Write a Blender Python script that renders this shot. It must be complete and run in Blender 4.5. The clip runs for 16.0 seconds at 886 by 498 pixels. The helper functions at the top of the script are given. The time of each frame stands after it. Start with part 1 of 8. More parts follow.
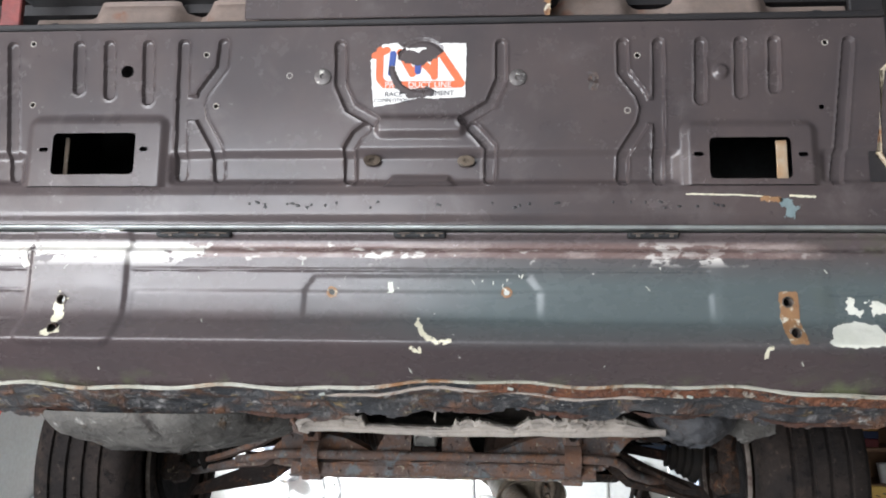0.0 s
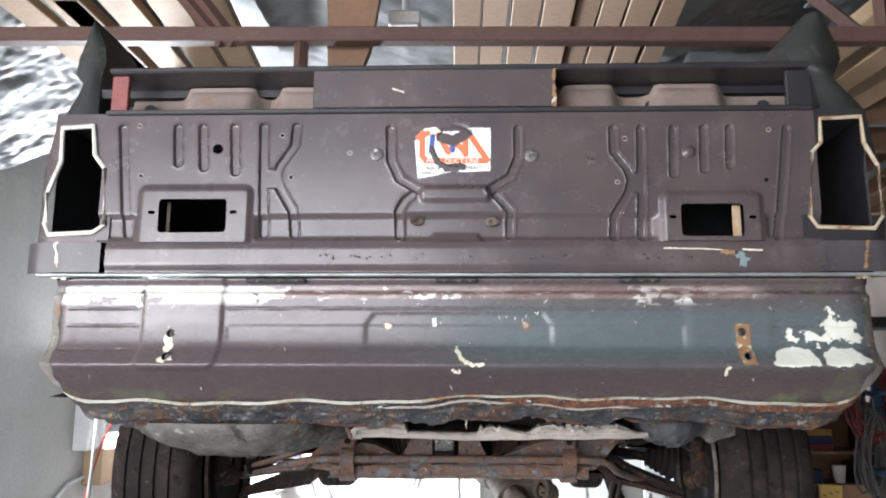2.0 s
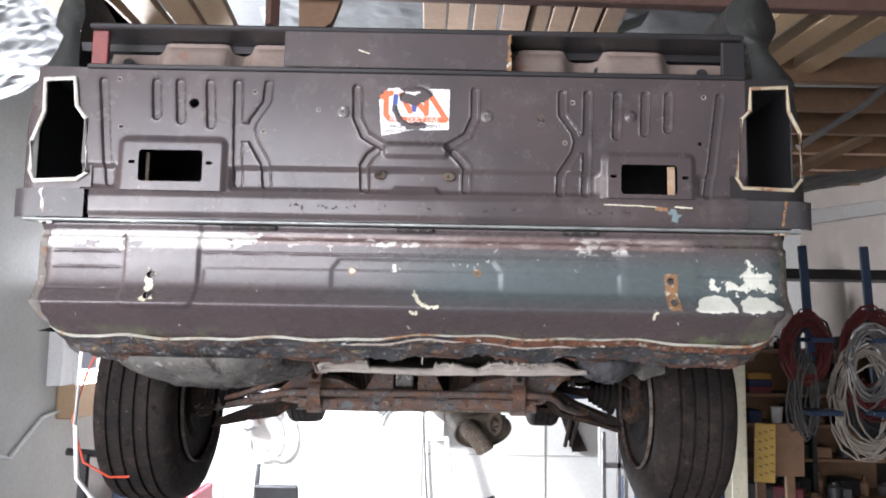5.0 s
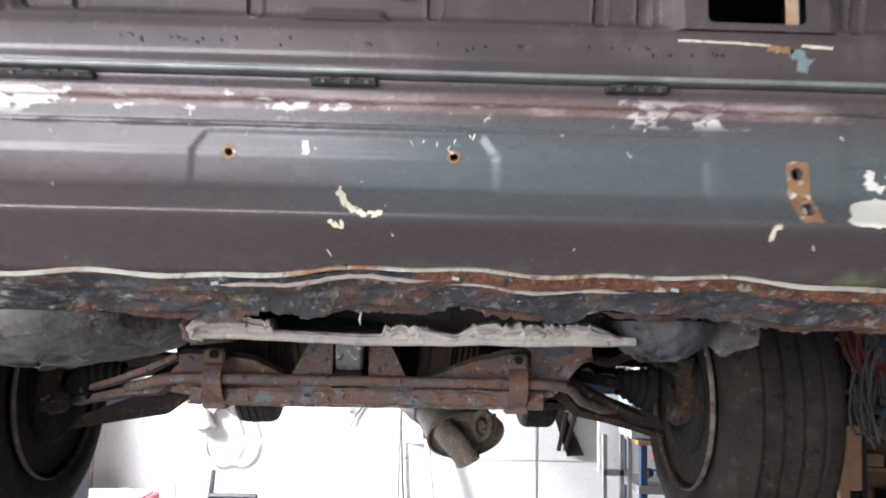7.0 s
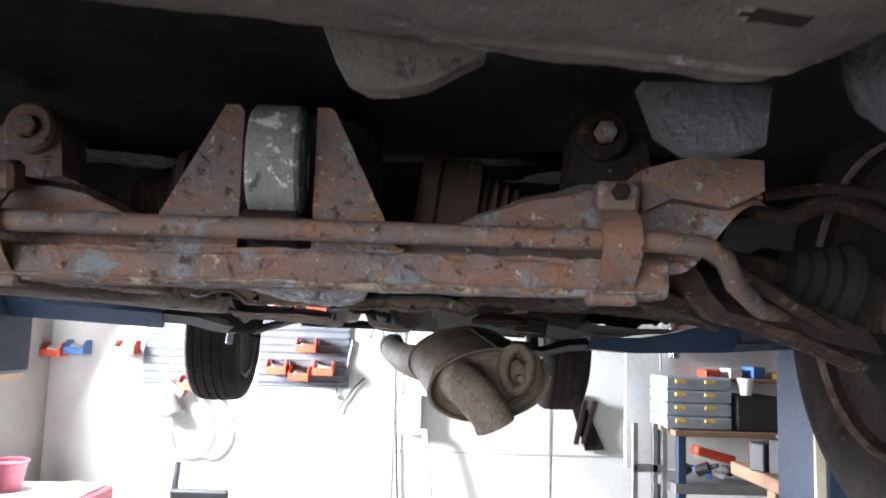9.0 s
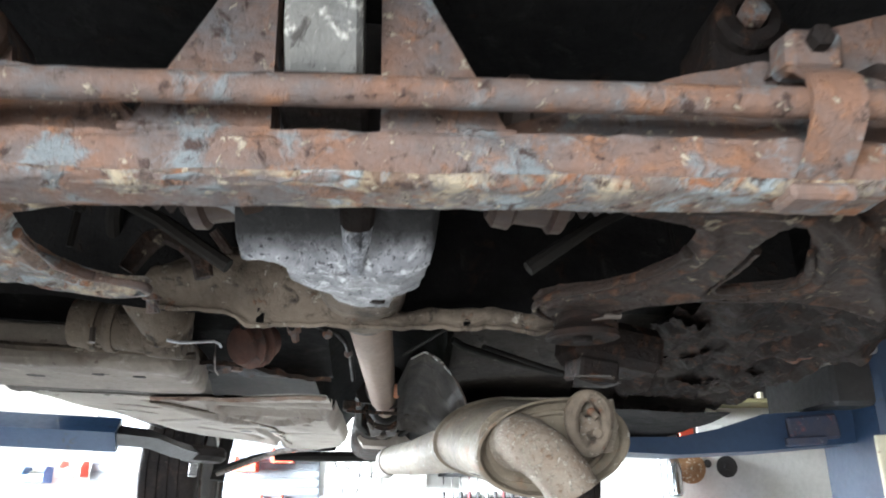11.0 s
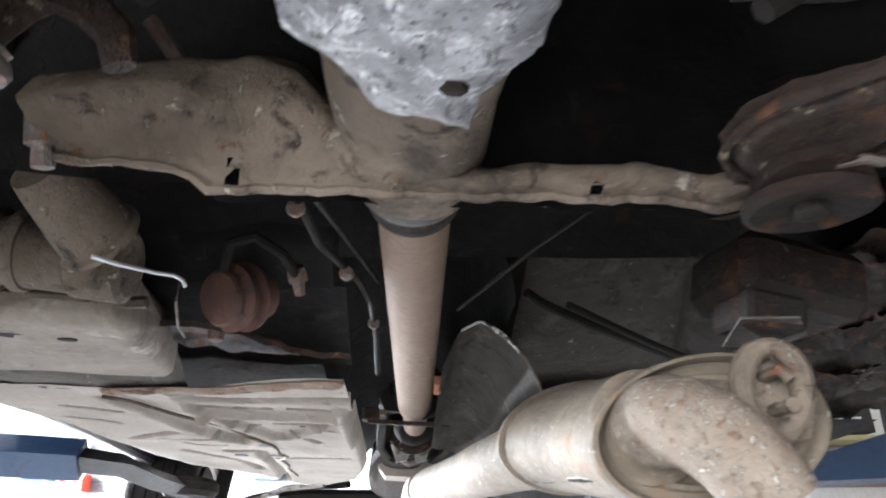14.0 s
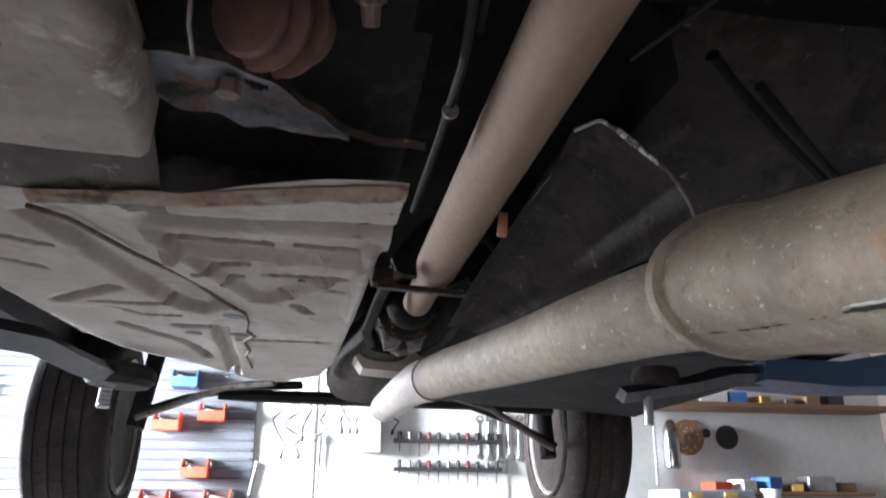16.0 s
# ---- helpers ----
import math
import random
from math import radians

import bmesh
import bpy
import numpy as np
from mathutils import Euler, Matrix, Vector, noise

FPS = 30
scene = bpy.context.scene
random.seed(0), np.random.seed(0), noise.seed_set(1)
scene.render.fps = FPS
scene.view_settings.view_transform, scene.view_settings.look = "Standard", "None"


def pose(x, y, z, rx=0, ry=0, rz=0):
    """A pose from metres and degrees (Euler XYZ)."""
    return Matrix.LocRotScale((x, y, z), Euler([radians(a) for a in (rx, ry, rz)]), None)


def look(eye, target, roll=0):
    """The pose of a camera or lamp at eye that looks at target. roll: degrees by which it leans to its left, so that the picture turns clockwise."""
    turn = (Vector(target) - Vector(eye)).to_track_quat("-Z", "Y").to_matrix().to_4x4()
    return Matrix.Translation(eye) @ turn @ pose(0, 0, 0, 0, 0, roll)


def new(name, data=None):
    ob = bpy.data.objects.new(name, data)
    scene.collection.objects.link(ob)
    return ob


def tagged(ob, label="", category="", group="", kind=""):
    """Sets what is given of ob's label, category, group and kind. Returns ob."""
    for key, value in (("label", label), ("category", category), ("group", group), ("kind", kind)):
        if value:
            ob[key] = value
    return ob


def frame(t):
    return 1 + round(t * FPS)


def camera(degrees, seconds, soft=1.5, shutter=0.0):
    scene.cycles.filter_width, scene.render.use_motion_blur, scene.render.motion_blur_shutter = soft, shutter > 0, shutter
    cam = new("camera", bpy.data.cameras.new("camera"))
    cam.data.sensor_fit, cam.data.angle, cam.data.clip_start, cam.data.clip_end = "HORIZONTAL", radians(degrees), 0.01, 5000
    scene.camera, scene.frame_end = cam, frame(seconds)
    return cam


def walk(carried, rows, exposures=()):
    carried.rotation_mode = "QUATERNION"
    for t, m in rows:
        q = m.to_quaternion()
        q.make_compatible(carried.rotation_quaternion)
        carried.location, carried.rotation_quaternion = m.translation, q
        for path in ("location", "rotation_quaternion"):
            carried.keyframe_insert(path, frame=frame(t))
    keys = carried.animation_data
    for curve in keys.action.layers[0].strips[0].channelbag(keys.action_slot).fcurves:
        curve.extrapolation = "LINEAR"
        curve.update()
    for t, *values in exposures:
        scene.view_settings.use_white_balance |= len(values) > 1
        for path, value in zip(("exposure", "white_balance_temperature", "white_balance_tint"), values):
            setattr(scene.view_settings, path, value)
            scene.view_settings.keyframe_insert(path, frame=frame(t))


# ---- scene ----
cam = camera(59.2, 16.0, 1.85, 0.4)
PATH = [
    (0, (0.12, 0.044, 1.665), (-0.016, 2.013, 1.986), 0.8),
    (0.5, (0.119, 0.006, 1.667), (-0.014, 1.974, 1.996), 0.7),
    (1, (0.116, -0.057, 1.666), (-0.013, 1.911, 1.998), 0.5),
    (1.5, (0.086, -0.142, 1.665), (-0.03, 1.824, 2.014), 0.4),
    (2, (0.027, -0.289, 1.669), (-0.038, 1.678, 2.023), 0.2),
    (2.5, (0.02, -0.415, 1.687), (0.009, 1.556, 2.03), 0.1),
    (3, (0.053, -0.462, 1.685), (0.088, 1.509, 2.025), 0.1),
    (5.5, (0.055, -0.399, 1.656), (0.063, 1.591, 1.858), 1.1),
    (6, (0.039, -0.26, 1.637), (0.059, 1.729, 1.845), 1.3),
    (6.5, (0.083, 0.028, 1.584), (0.137, 2.016, 1.801), 1.3),
    (7, (0.105, 0.305, 1.581), (0.15, 2.292, 1.798), 1.2),
    (7.5, (0.069, 0.547, 1.548), (0.102, 2.536, 1.754), 1.5),
    (8, (0.061, 0.778, 1.518), (0.14, 2.769, 1.687), 1.4),
    (8.5, (0.115, 0.969, 1.456), (0.152, 2.961, 1.629), 2.0),
    (11, (0.003, 1.385, 1.241), (0.154, 3.273, 1.883), -0.84),
    (11.5, (-0.018, 1.487, 1.213), (0.137, 3.365, 1.881), -1.00),
    (12, (-0.024, 1.556, 1.195), (0.148, 3.427, 1.882), -1.19),
    (12.5, (-0.048, 1.611, 1.183), (0.152, 3.482, 1.861), -1.31),
    (13, (-0.036, 1.654, 1.208), (0.178, 3.526, 1.878), -1.60),
    (13.5, (0.000, 1.720, 1.214), (0.183, 3.584, 1.916), -1.47),
    (14, (-0.029, 1.786, 1.220), (0.091, 3.630, 1.985), -0.85),
    (14.5, (-0.114, 1.901, 1.224), (0.022, 3.745, 1.986), -1.12),
    (15, (-0.182, 2.012, 1.226), (0.059, 3.869, 1.928), -0.80),
    (15.5, (-0.177, 2.085, 1.203), (0.171, 3.930, 1.893), 0.63),
    (16, (-0.164, 2.125, 1.198), (0.178, 4.003, 1.795), 0.26),
]
EXPOSURES = [(0, 0.42, 6500, 13), (3, 0.64, 6500, 16), (5.5, 0.50, 6500, 18), (6.5, 0.38, 6500, 18), (7.5, 0.58, 6500, 20), (8.5, 0.58, 6500, 19), (11, 1.88, 6400, 9), (12, 2.0, 6420, 11), (12.5, 2.0, 6450, 12), (13, 1.52, 6450, 13), (13.5, 2.08, 6450, 13), (15, 2.2, 6350, 15), (15.5, 1.62, 6350, 16), (16, 0.86, 6350, 17)]
walk(cam, [(t, look(eye, target, roll)) for t, eye, target, roll in PATH], EXPOSURES)

# ---- light and world ----
world = bpy.data.worlds.new("sky_world")
scene.world = world
world.use_nodes = True
_sky = world.node_tree.nodes.new("ShaderNodeTexSky")
_sky.sky_type, _sky.sun_disc = "NISHITA", False
_sky.sun_elevation, _sky.sun_rotation = radians(23), radians(244)
world.node_tree.links.new(_sky.outputs[0], world.node_tree.nodes["Background"].inputs[0])
world.node_tree.nodes["Background"].inputs[1].default_value = 0.12


def lamp(name, kind, m, energy, color, **more):
    data = bpy.data.lights.new(name, kind)
    data.energy, data.color = energy, color
    for key, value in more.items():
        setattr(data, key, value) if key == "shape" else None
    if kind == "AREA":
        data.shape, data.size, data.size_y = "RECTANGLE", more["size"], more["size_y"]
    if kind == "SUN":
        data.angle = more["angle"]
    ob = new(name, data)
    ob.matrix_world = m
    return ob


SUN_WAY = Vector((2.3, 1.0, -1.05))
lamp("sun", "SUN", look((-8, 0, 6), Vector((-8, 0, 6)) + SUN_WAY), 5.0, (0.98, 0.96, 0.94), angle=radians(4))
# Fill from an assumed opening in the left wall, out of view.
lamp("side_fill_daylight", "AREA", look((-2.42, -0.9, 1.45), (0.0, 1.3, 1.1)), 105, (0.92, 0.96, 1.0), size=2.2, size_y=1.7)
lamp("door_daylight", "AREA", look((-1.45, -2.57, 2.0), (-0.8, 1.2, 1.8)), 120, (0.91, 0.955, 1.0), size=2.4, size_y=2.2)
lamp("window_daylight", "AREA", look((-2.46, 5.26, 1.75), (0.0, 4.0, 0.7)), 690, (0.86, 0.94, 1.0), size=0.9, size_y=0.8)





# ---- materials ----
def nodes_of(name):
    m = bpy.data.materials.new(name)
    m.use_nodes = True
    nt = m.node_tree
    return m, nt, nt.nodes["Principled BSDF"]


def add(nt, kind, **inputs):
    n = nt.nodes.new("ShaderNode" + kind)
    for key, value in inputs.items():
        k = int(key[1:]) if key[0] == "i" and key[1:].isdigit() else key.replace("_", " ")
        if isinstance(value, bpy.types.NodeSocket):
            nt.links.new(value, n.inputs[k])
        else:
            n.inputs[k].default_value = value
    return n


def noise_of(nt, scale, detail=4.0, rough=0.6, stretch=None, distortion=0.0):
    co = nt.nodes.new("ShaderNodeTexCoord").outputs["Object"]
    if stretch:
        co = add(nt, "Mapping", Vector=co, Scale=stretch).outputs[0]
    return add(nt, "TexNoise", Vector=co, Scale=scale, Detail=detail, Roughness=rough, Distortion=distortion).outputs["Fac"]


def ramp(nt, fac, lo, hi):
    n = add(nt, "MapRange", i0=fac, i1=lo, i2=hi)
    n.clamp = True
    return n.outputs[0]


def calc(nt, op, a, b=0.0, c=0.0):
    n = nt.nodes.new("ShaderNodeMath")
    n.operation = op
    for k, value in enumerate((a, b, c)):
        if isinstance(value, bpy.types.NodeSocket):
            nt.links.new(value, n.inputs[k])
        else:
            n.inputs[k].default_value = value
    return n.outputs[0]


def mix(nt, fac, a, b):
    n = nt.nodes.new("ShaderNodeMix")
    n.data_type = "RGBA"
    for k, value in ((0, fac), (6, a), (7, b)):
        if isinstance(value, bpy.types.NodeSocket):
            nt.links.new(value, n.inputs[k])
        else:
            n.inputs[k].default_value = (*value, 1.0) if isinstance(value, tuple) else value
    return n.outputs[2]


def surface(name, a, b, scale=8.0, rough=(0.5, 0.7), metal=0.0, fine=60.0, bump=0.3, depth=0.002, spots=None, spec=0.5, dirt=0.45):
    """Two tones in large patches, a fine grain over them, relief, and flakes of further colours: spots = (colour, scale, from, to)."""
    m, nt, bsdf = nodes_of(name)
    big = ramp(nt, noise_of(nt, scale, 5.0, 0.62), 0.35, 0.65)
    grain = noise_of(nt, fine, 6.0, 0.7)
    colour = mix(nt, big, a, b)
    colour = mix(nt, calc(nt, "MULTIPLY", ramp(nt, grain, 0.3, 0.75), dirt), colour, tuple(c * 0.55 for c in a))
    height = calc(nt, "ADD", calc(nt, "MULTIPLY", big, 0.6), grain)
    for tone, s, lo, hi in spots or ():
        mask = ramp(nt, noise_of(nt, s, 6.0, 0.65, distortion=0.4), lo, hi)
        colour = mix(nt, mask, colour, tone)
        height = calc(nt, "ADD", height, calc(nt, "MULTIPLY", mask, 0.6))
    nt.links.new(colour, bsdf.inputs["Base Color"])
    r = add(nt, "MapRange", i0=grain, i1=0.3, i2=0.7, i3=rough[0], i4=rough[1])
    nt.links.new(r.outputs[0], bsdf.inputs["Roughness"])
    bsdf.inputs["Metallic"].default_value = metal
    bsdf.inputs["Specular IOR Level"].default_value = spec
    b_ = add(nt, "Bump", Strength=bump, Distance=depth, Height=height)
    nt.links.new(b_.outputs[0], bsdf.inputs["Normal"])
    return m


PAINT = surface("dark_paint", (0.084, 0.067, 0.066), (0.060, 0.051, 0.053), 5.0, (0.19, 0.30), 0.0, 26.0, 0.02, 0.0006, [((0.45, 0.44, 0.41), 130.0, 0.745, 0.752), ((0.036, 0.030, 0.030), 30.0, 0.66, 0.76), ((0.105, 0.09, 0.09), 9.0, 0.56, 0.74)], 0.5, 0.12)
PAINT_DARK = surface("black_paint", (0.018, 0.018, 0.02), (0.03, 0.027, 0.028), 9.0, (0.35, 0.5), 0.0, 120.0, 0.1, 0.0006)
# Near-black that puts the shade inside openings into the colour.
INNER = surface("cavity_shade", (0.016, 0.0175, 0.019), (0.026, 0.028, 0.031), 9.0, (0.6, 0.8))
PRIMER = surface("bare_primer", (0.75, 0.74, 0.70), (0.6, 0.58, 0.52), 14.0, (0.5, 0.7), spots=[((0.25, 0.12, 0.05), 22.0, 0.6, 0.68)])
STAMPING = surface("brown_stamping", (0.2, 0.16, 0.14), (0.26, 0.2, 0.17), 7.0, (0.5, 0.7), spots=[((0.2, 0.08, 0.04), 12.0, 0.58, 0.72)])
RUSTY = surface("rusty_steel", (0.150, 0.082, 0.055), (0.085, 0.088, 0.092), 13.0, (0.6, 0.9), 0.05, 150.0, 0.7, 0.003,
                [((0.175, 0.088, 0.050), 34.0, 0.53, 0.66), ((0.130, 0.143, 0.150), 22.0, 0.55, 0.65), ((0.040, 0.024, 0.020), 60.0, 0.58, 0.67), ((0.30, 0.26, 0.20), 85.0, 0.61, 0.68)], 0.3)
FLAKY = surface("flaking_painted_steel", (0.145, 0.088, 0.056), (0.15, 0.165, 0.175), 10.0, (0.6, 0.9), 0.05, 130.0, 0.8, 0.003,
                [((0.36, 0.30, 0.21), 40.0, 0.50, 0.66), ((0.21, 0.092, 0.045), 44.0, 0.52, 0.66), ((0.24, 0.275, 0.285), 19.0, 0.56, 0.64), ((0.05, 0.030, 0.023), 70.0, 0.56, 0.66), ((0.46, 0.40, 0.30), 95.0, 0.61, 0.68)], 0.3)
# Next two rusts carry shade in their colour, for the right side and wheels.
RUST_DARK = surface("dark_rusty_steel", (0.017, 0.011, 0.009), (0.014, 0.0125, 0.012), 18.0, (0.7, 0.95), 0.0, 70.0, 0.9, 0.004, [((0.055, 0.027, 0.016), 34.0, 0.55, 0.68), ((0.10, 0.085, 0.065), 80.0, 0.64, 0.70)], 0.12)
RUST_SHADED = surface("shaded_flaking_rust", (0.030, 0.018, 0.013), (0.018, 0.0155, 0.014), 20.0, (0.65, 0.9), 0.05, 120.0, 0.9, 0.004, [((0.078, 0.036, 0.019), 40.0, 0.52, 0.66), ((0.22, 0.185, 0.135), 52.0, 0.60, 0.68), ((0.025, 0.018, 0.015), 66.0, 0.56, 0.65)], 0.25)
# Black underseal, darkened further so shade in underbody cavities is in the colour.
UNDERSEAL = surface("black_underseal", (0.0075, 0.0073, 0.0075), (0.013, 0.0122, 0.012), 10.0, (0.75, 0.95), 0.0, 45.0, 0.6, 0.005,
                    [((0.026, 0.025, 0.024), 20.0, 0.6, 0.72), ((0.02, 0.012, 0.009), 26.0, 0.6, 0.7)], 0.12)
TUNNEL = surface("dusty_black_underseal", (0.034, 0.028, 0.0235), (0.014, 0.0122, 0.011), 8.0, (0.75, 0.95), 0.0, 60.0, 0.8, 0.004, [((0.062, 0.052, 0.043), 15.0, 0.54, 0.74), ((0.012, 0.010, 0.009), 22.0, 0.55, 0.68), ((0.14, 0.125, 0.105), 60.0, 0.62, 0.72)], 0.15)
TUB = surface("grey_underseal", (0.088, 0.085, 0.080), (0.14, 0.133, 0.121), 12.0, (0.65, 0.9), 0.0, 40.0, 0.9, 0.006,
              [((0.27, 0.265, 0.245), 34.0, 0.57, 0.67), ((0.035, 0.031, 0.029), 15.0, 0.55, 0.68), ((0.16, 0.10, 0.06), 20.0, 0.62, 0.7)], 0.2)
LUMP = surface("blue_black_underseal", (0.034, 0.037, 0.043), (0.055, 0.056, 0.060), 12.0, (0.55, 0.8), 0.0, 40.0, 0.9, 0.005, [((0.10, 0.095, 0.09), 30.0, 0.58, 0.7), ((0.05, 0.026, 0.017), 26.0, 0.58, 0.68)])
SEALANT = surface("pale_sealant", (0.36, 0.325, 0.285), (0.26, 0.235, 0.21), 14.0, (0.6, 0.85), 0.0, 50.0, 0.9, 0.006, [((0.16, 0.13, 0.11), 38.0, 0.6, 0.7)])
ALLOY = surface("corroded_alloy", (0.22, 0.23, 0.255), (0.13, 0.135, 0.145), 30.0, (0.5, 0.8), 0.15, 90.0, 1.0, 0.004,
                [((0.46, 0.47, 0.50), 75.0, 0.46, 0.66), ((0.60, 0.61, 0.64), 120.0, 0.54, 0.64), ((0.04, 0.04, 0.045), 60.0, 0.57, 0.66)], 0.4)
DUST = surface("dusty_steel", (0.155, 0.124, 0.095), (0.075, 0.059, 0.045), 9.0, (0.75, 0.95), 0.0, 90.0, 0.9, 0.004, [((0.034, 0.026, 0.020), 12.0, 0.50, 0.68), ((0.025, 0.019, 0.016), 40.0, 0.57, 0.68), ((0.30, 0.27, 0.225), 60.0, 0.61, 0.68), ((0.12, 0.055, 0.03), 33.0, 0.62, 0.7)], 0.2)
PANDUST = surface("dusty_floor_steel", (0.265, 0.232, 0.200), (0.185, 0.158, 0.134), 7.0, (0.75, 0.95), 0.0, 150.0, 0.4, 0.0014, [((0.115, 0.092, 0.075), 9.0, 0.56, 0.74), ((0.34, 0.31, 0.275), 15.0, 0.60, 0.78), ((0.10, 0.075, 0.058), 48.0, 0.63, 0.72), ((0.38, 0.35, 0.31), 130.0, 0.68, 0.74)])
RAILDUST = surface("dusty_brown_rail", (0.205, 0.176, 0.146), (0.125, 0.104, 0.085), 9.0, (0.75, 0.95), 0.0, 110.0, 0.6, 0.002, [((0.085, 0.066, 0.052), 16.0, 0.54, 0.70), ((0.29, 0.265, 0.235), 26.0, 0.60, 0.74), ((0.07, 0.05, 0.04), 60.0, 0.62, 0.70)])
SHAFT = surface("dusty_propshaft", (0.145, 0.094, 0.064), (0.112, 0.072, 0.050), 5.0, (0.7, 0.9), 0.0, 140.0, 0.2, 0.0008, [((0.14, 0.095, 0.072), 12.0, 0.52, 0.72), ((0.10, 0.07, 0.055), 70.0, 0.6, 0.7)], 0.2)
MUFFLER = surface("dusty_exhaust", (0.155, 0.128, 0.095), (0.078, 0.061, 0.044), 14.0, (0.6, 0.85), 0.1, 110.0, 0.8, 0.0016, [((0.15, 0.085, 0.048), 22.0, 0.57, 0.7), ((0.085, 0.068, 0.055), 60.0, 0.58, 0.68), ((0.30, 0.285, 0.245), 130.0, 0.61, 0.72)], 0.3)
TAIL = surface("rusty_tailpipe", (0.172, 0.145, 0.116), (0.118, 0.083, 0.058), 20.0, (0.65, 0.9), 0.1, 120.0, 1.0, 0.002, [((0.33, 0.30, 0.26), 170.0, 0.55, 0.66), ((0.13, 0.075, 0.045), 110.0, 0.58, 0.7)], 0.3)
HOSE = surface("black_hose", (0.009, 0.0085, 0.008), (0.017, 0.0145, 0.0125), 30.0, (0.75, 0.95), spec=0.1)
RUBBER = surface("tyre_rubber", (0.017, 0.015, 0.0145), (0.032, 0.025, 0.022), 9.0, (0.75, 0.92), 0.0, 90.0, 0.7, 0.002, [((0.046, 0.034, 0.028), 17.0, 0.55, 0.72), ((0.010, 0.009, 0.009), 46.0, 0.56, 0.66), ((0.085, 0.068, 0.056), 60.0, 0.63, 0.72)], 0.1)
RIM = surface("dull_rim", (0.008, 0.0065, 0.0055), (0.014, 0.0095, 0.0075), 12.0, (0.7, 0.9), 0.0, 60.0, 0.6, 0.003, [((0.034, 0.018, 0.012), 22.0, 0.57, 0.68)], 0.06)
BEAD = surface("worn_rim_bead", (0.13, 0.11, 0.095), (0.06, 0.045, 0.036), 24.0, (0.5, 0.8), 0.3, spots=[((0.045, 0.025, 0.018), 30.0, 0.52, 0.62), ((0.3, 0.28, 0.25), 70.0, 0.62, 0.68)])
FLOORPAN = surface("grey_brown_underseal", (0.10, 0.089, 0.077), (0.058, 0.052, 0.046), 9.0, (0.7, 0.9), 0.0, 60.0, 0.7, 0.005, [((0.20, 0.19, 0.175), 30.0, 0.6, 0.7), ((0.025, 0.022, 0.02), 17.0, 0.6, 0.7)], 0.2)
BLUE = surface("lift_blue", (0.014, 0.033, 0.075), (0.02, 0.045, 0.09), 8.0, (0.35, 0.55), spots=[((0.02, 0.02, 0.02), 30.0, 0.62, 0.72)])
STEEL = surface("grey_steel", (0.25, 0.25, 0.25), (0.35, 0.34, 0.33), 10.0, (0.35, 0.55), 0.7)
BLACK = surface("black_metal", (0.02, 0.02, 0.021), (0.03, 0.03, 0.032), 10.0, (0.4, 0.6))
TRUSS = surface("oxide_red_steel", (0.13, 0.07, 0.055), (0.10, 0.055, 0.045), 6.0, (0.55, 0.75))
WOOD = surface("raw_timber", (0.45, 0.31, 0.18), (0.36, 0.24, 0.14), 3.0, (0.6, 0.8), 0.0, 60.0)
WOOD_DARK = surface("old_timber", (0.26, 0.15, 0.085), (0.18, 0.105, 0.062), 4.0, (0.6, 0.8), 0.0, 60.0)
FOIL = surface("foil_insulation", (0.135, 0.14, 0.14), (0.095, 0.10, 0.10), 5.0, (0.45, 0.6), 0.3, 90.0, 0.18, 0.0015)
WALL = surface("white_wall", (0.64, 0.64, 0.615), (0.52, 0.52, 0.495), 1.6, (0.6, 0.8), 0.0, 40.0, 0.2, 0.002, [((0.40, 0.39, 0.36), 5.0, 0.62, 0.78), ((0.46, 0.45, 0.42), 14.0, 0.66, 0.74)])
WALL_GREY = surface("grey_render_wall", (0.42, 0.42, 0.39), (0.34, 0.34, 0.31), 1.6, (0.7, 0.9), 0.0, 40.0, 0.3, 0.003)
CONCRETE = surface("concrete_floor", (0.235, 0.23, 0.225), (0.185, 0.18, 0.175), 1.2, (0.5, 0.8), 0.0, 30.0, 0.2, 0.002)
RED = surface("red_plastic", (0.55, 0.06, 0.03), (0.62, 0.09, 0.04), 8.0, (0.3, 0.5))
BLUE_PLASTIC = surface("blue_plastic", (0.05, 0.14, 0.38), (0.06, 0.17, 0.42), 8.0, (0.3, 0.5))
YELLOW = surface("yellow_board", (0.65, 0.42, 0.10), (0.58, 0.37, 0.09), 6.0, (0.5, 0.7))
WHITE = surface("white_plastic", (0.75, 0.75, 0.73), (0.68, 0.68, 0.66), 6.0, (0.4, 0.6))
WINE_GRIP = surface("dark_red_grip", (0.14, 0.02, 0.025), (0.10, 0.016, 0.02), 14.0, (0.5, 0.7))
CORD_DARK = surface("dark_grey_cord", (0.10, 0.095, 0.09), (0.05, 0.047, 0.045), 20.0, (0.5, 0.7), spec=0.25)
PANEL_GREY = surface("louvre_grey", (0.105, 0.115, 0.13), (0.13, 0.14, 0.155), 6.0, (0.45, 0.6))


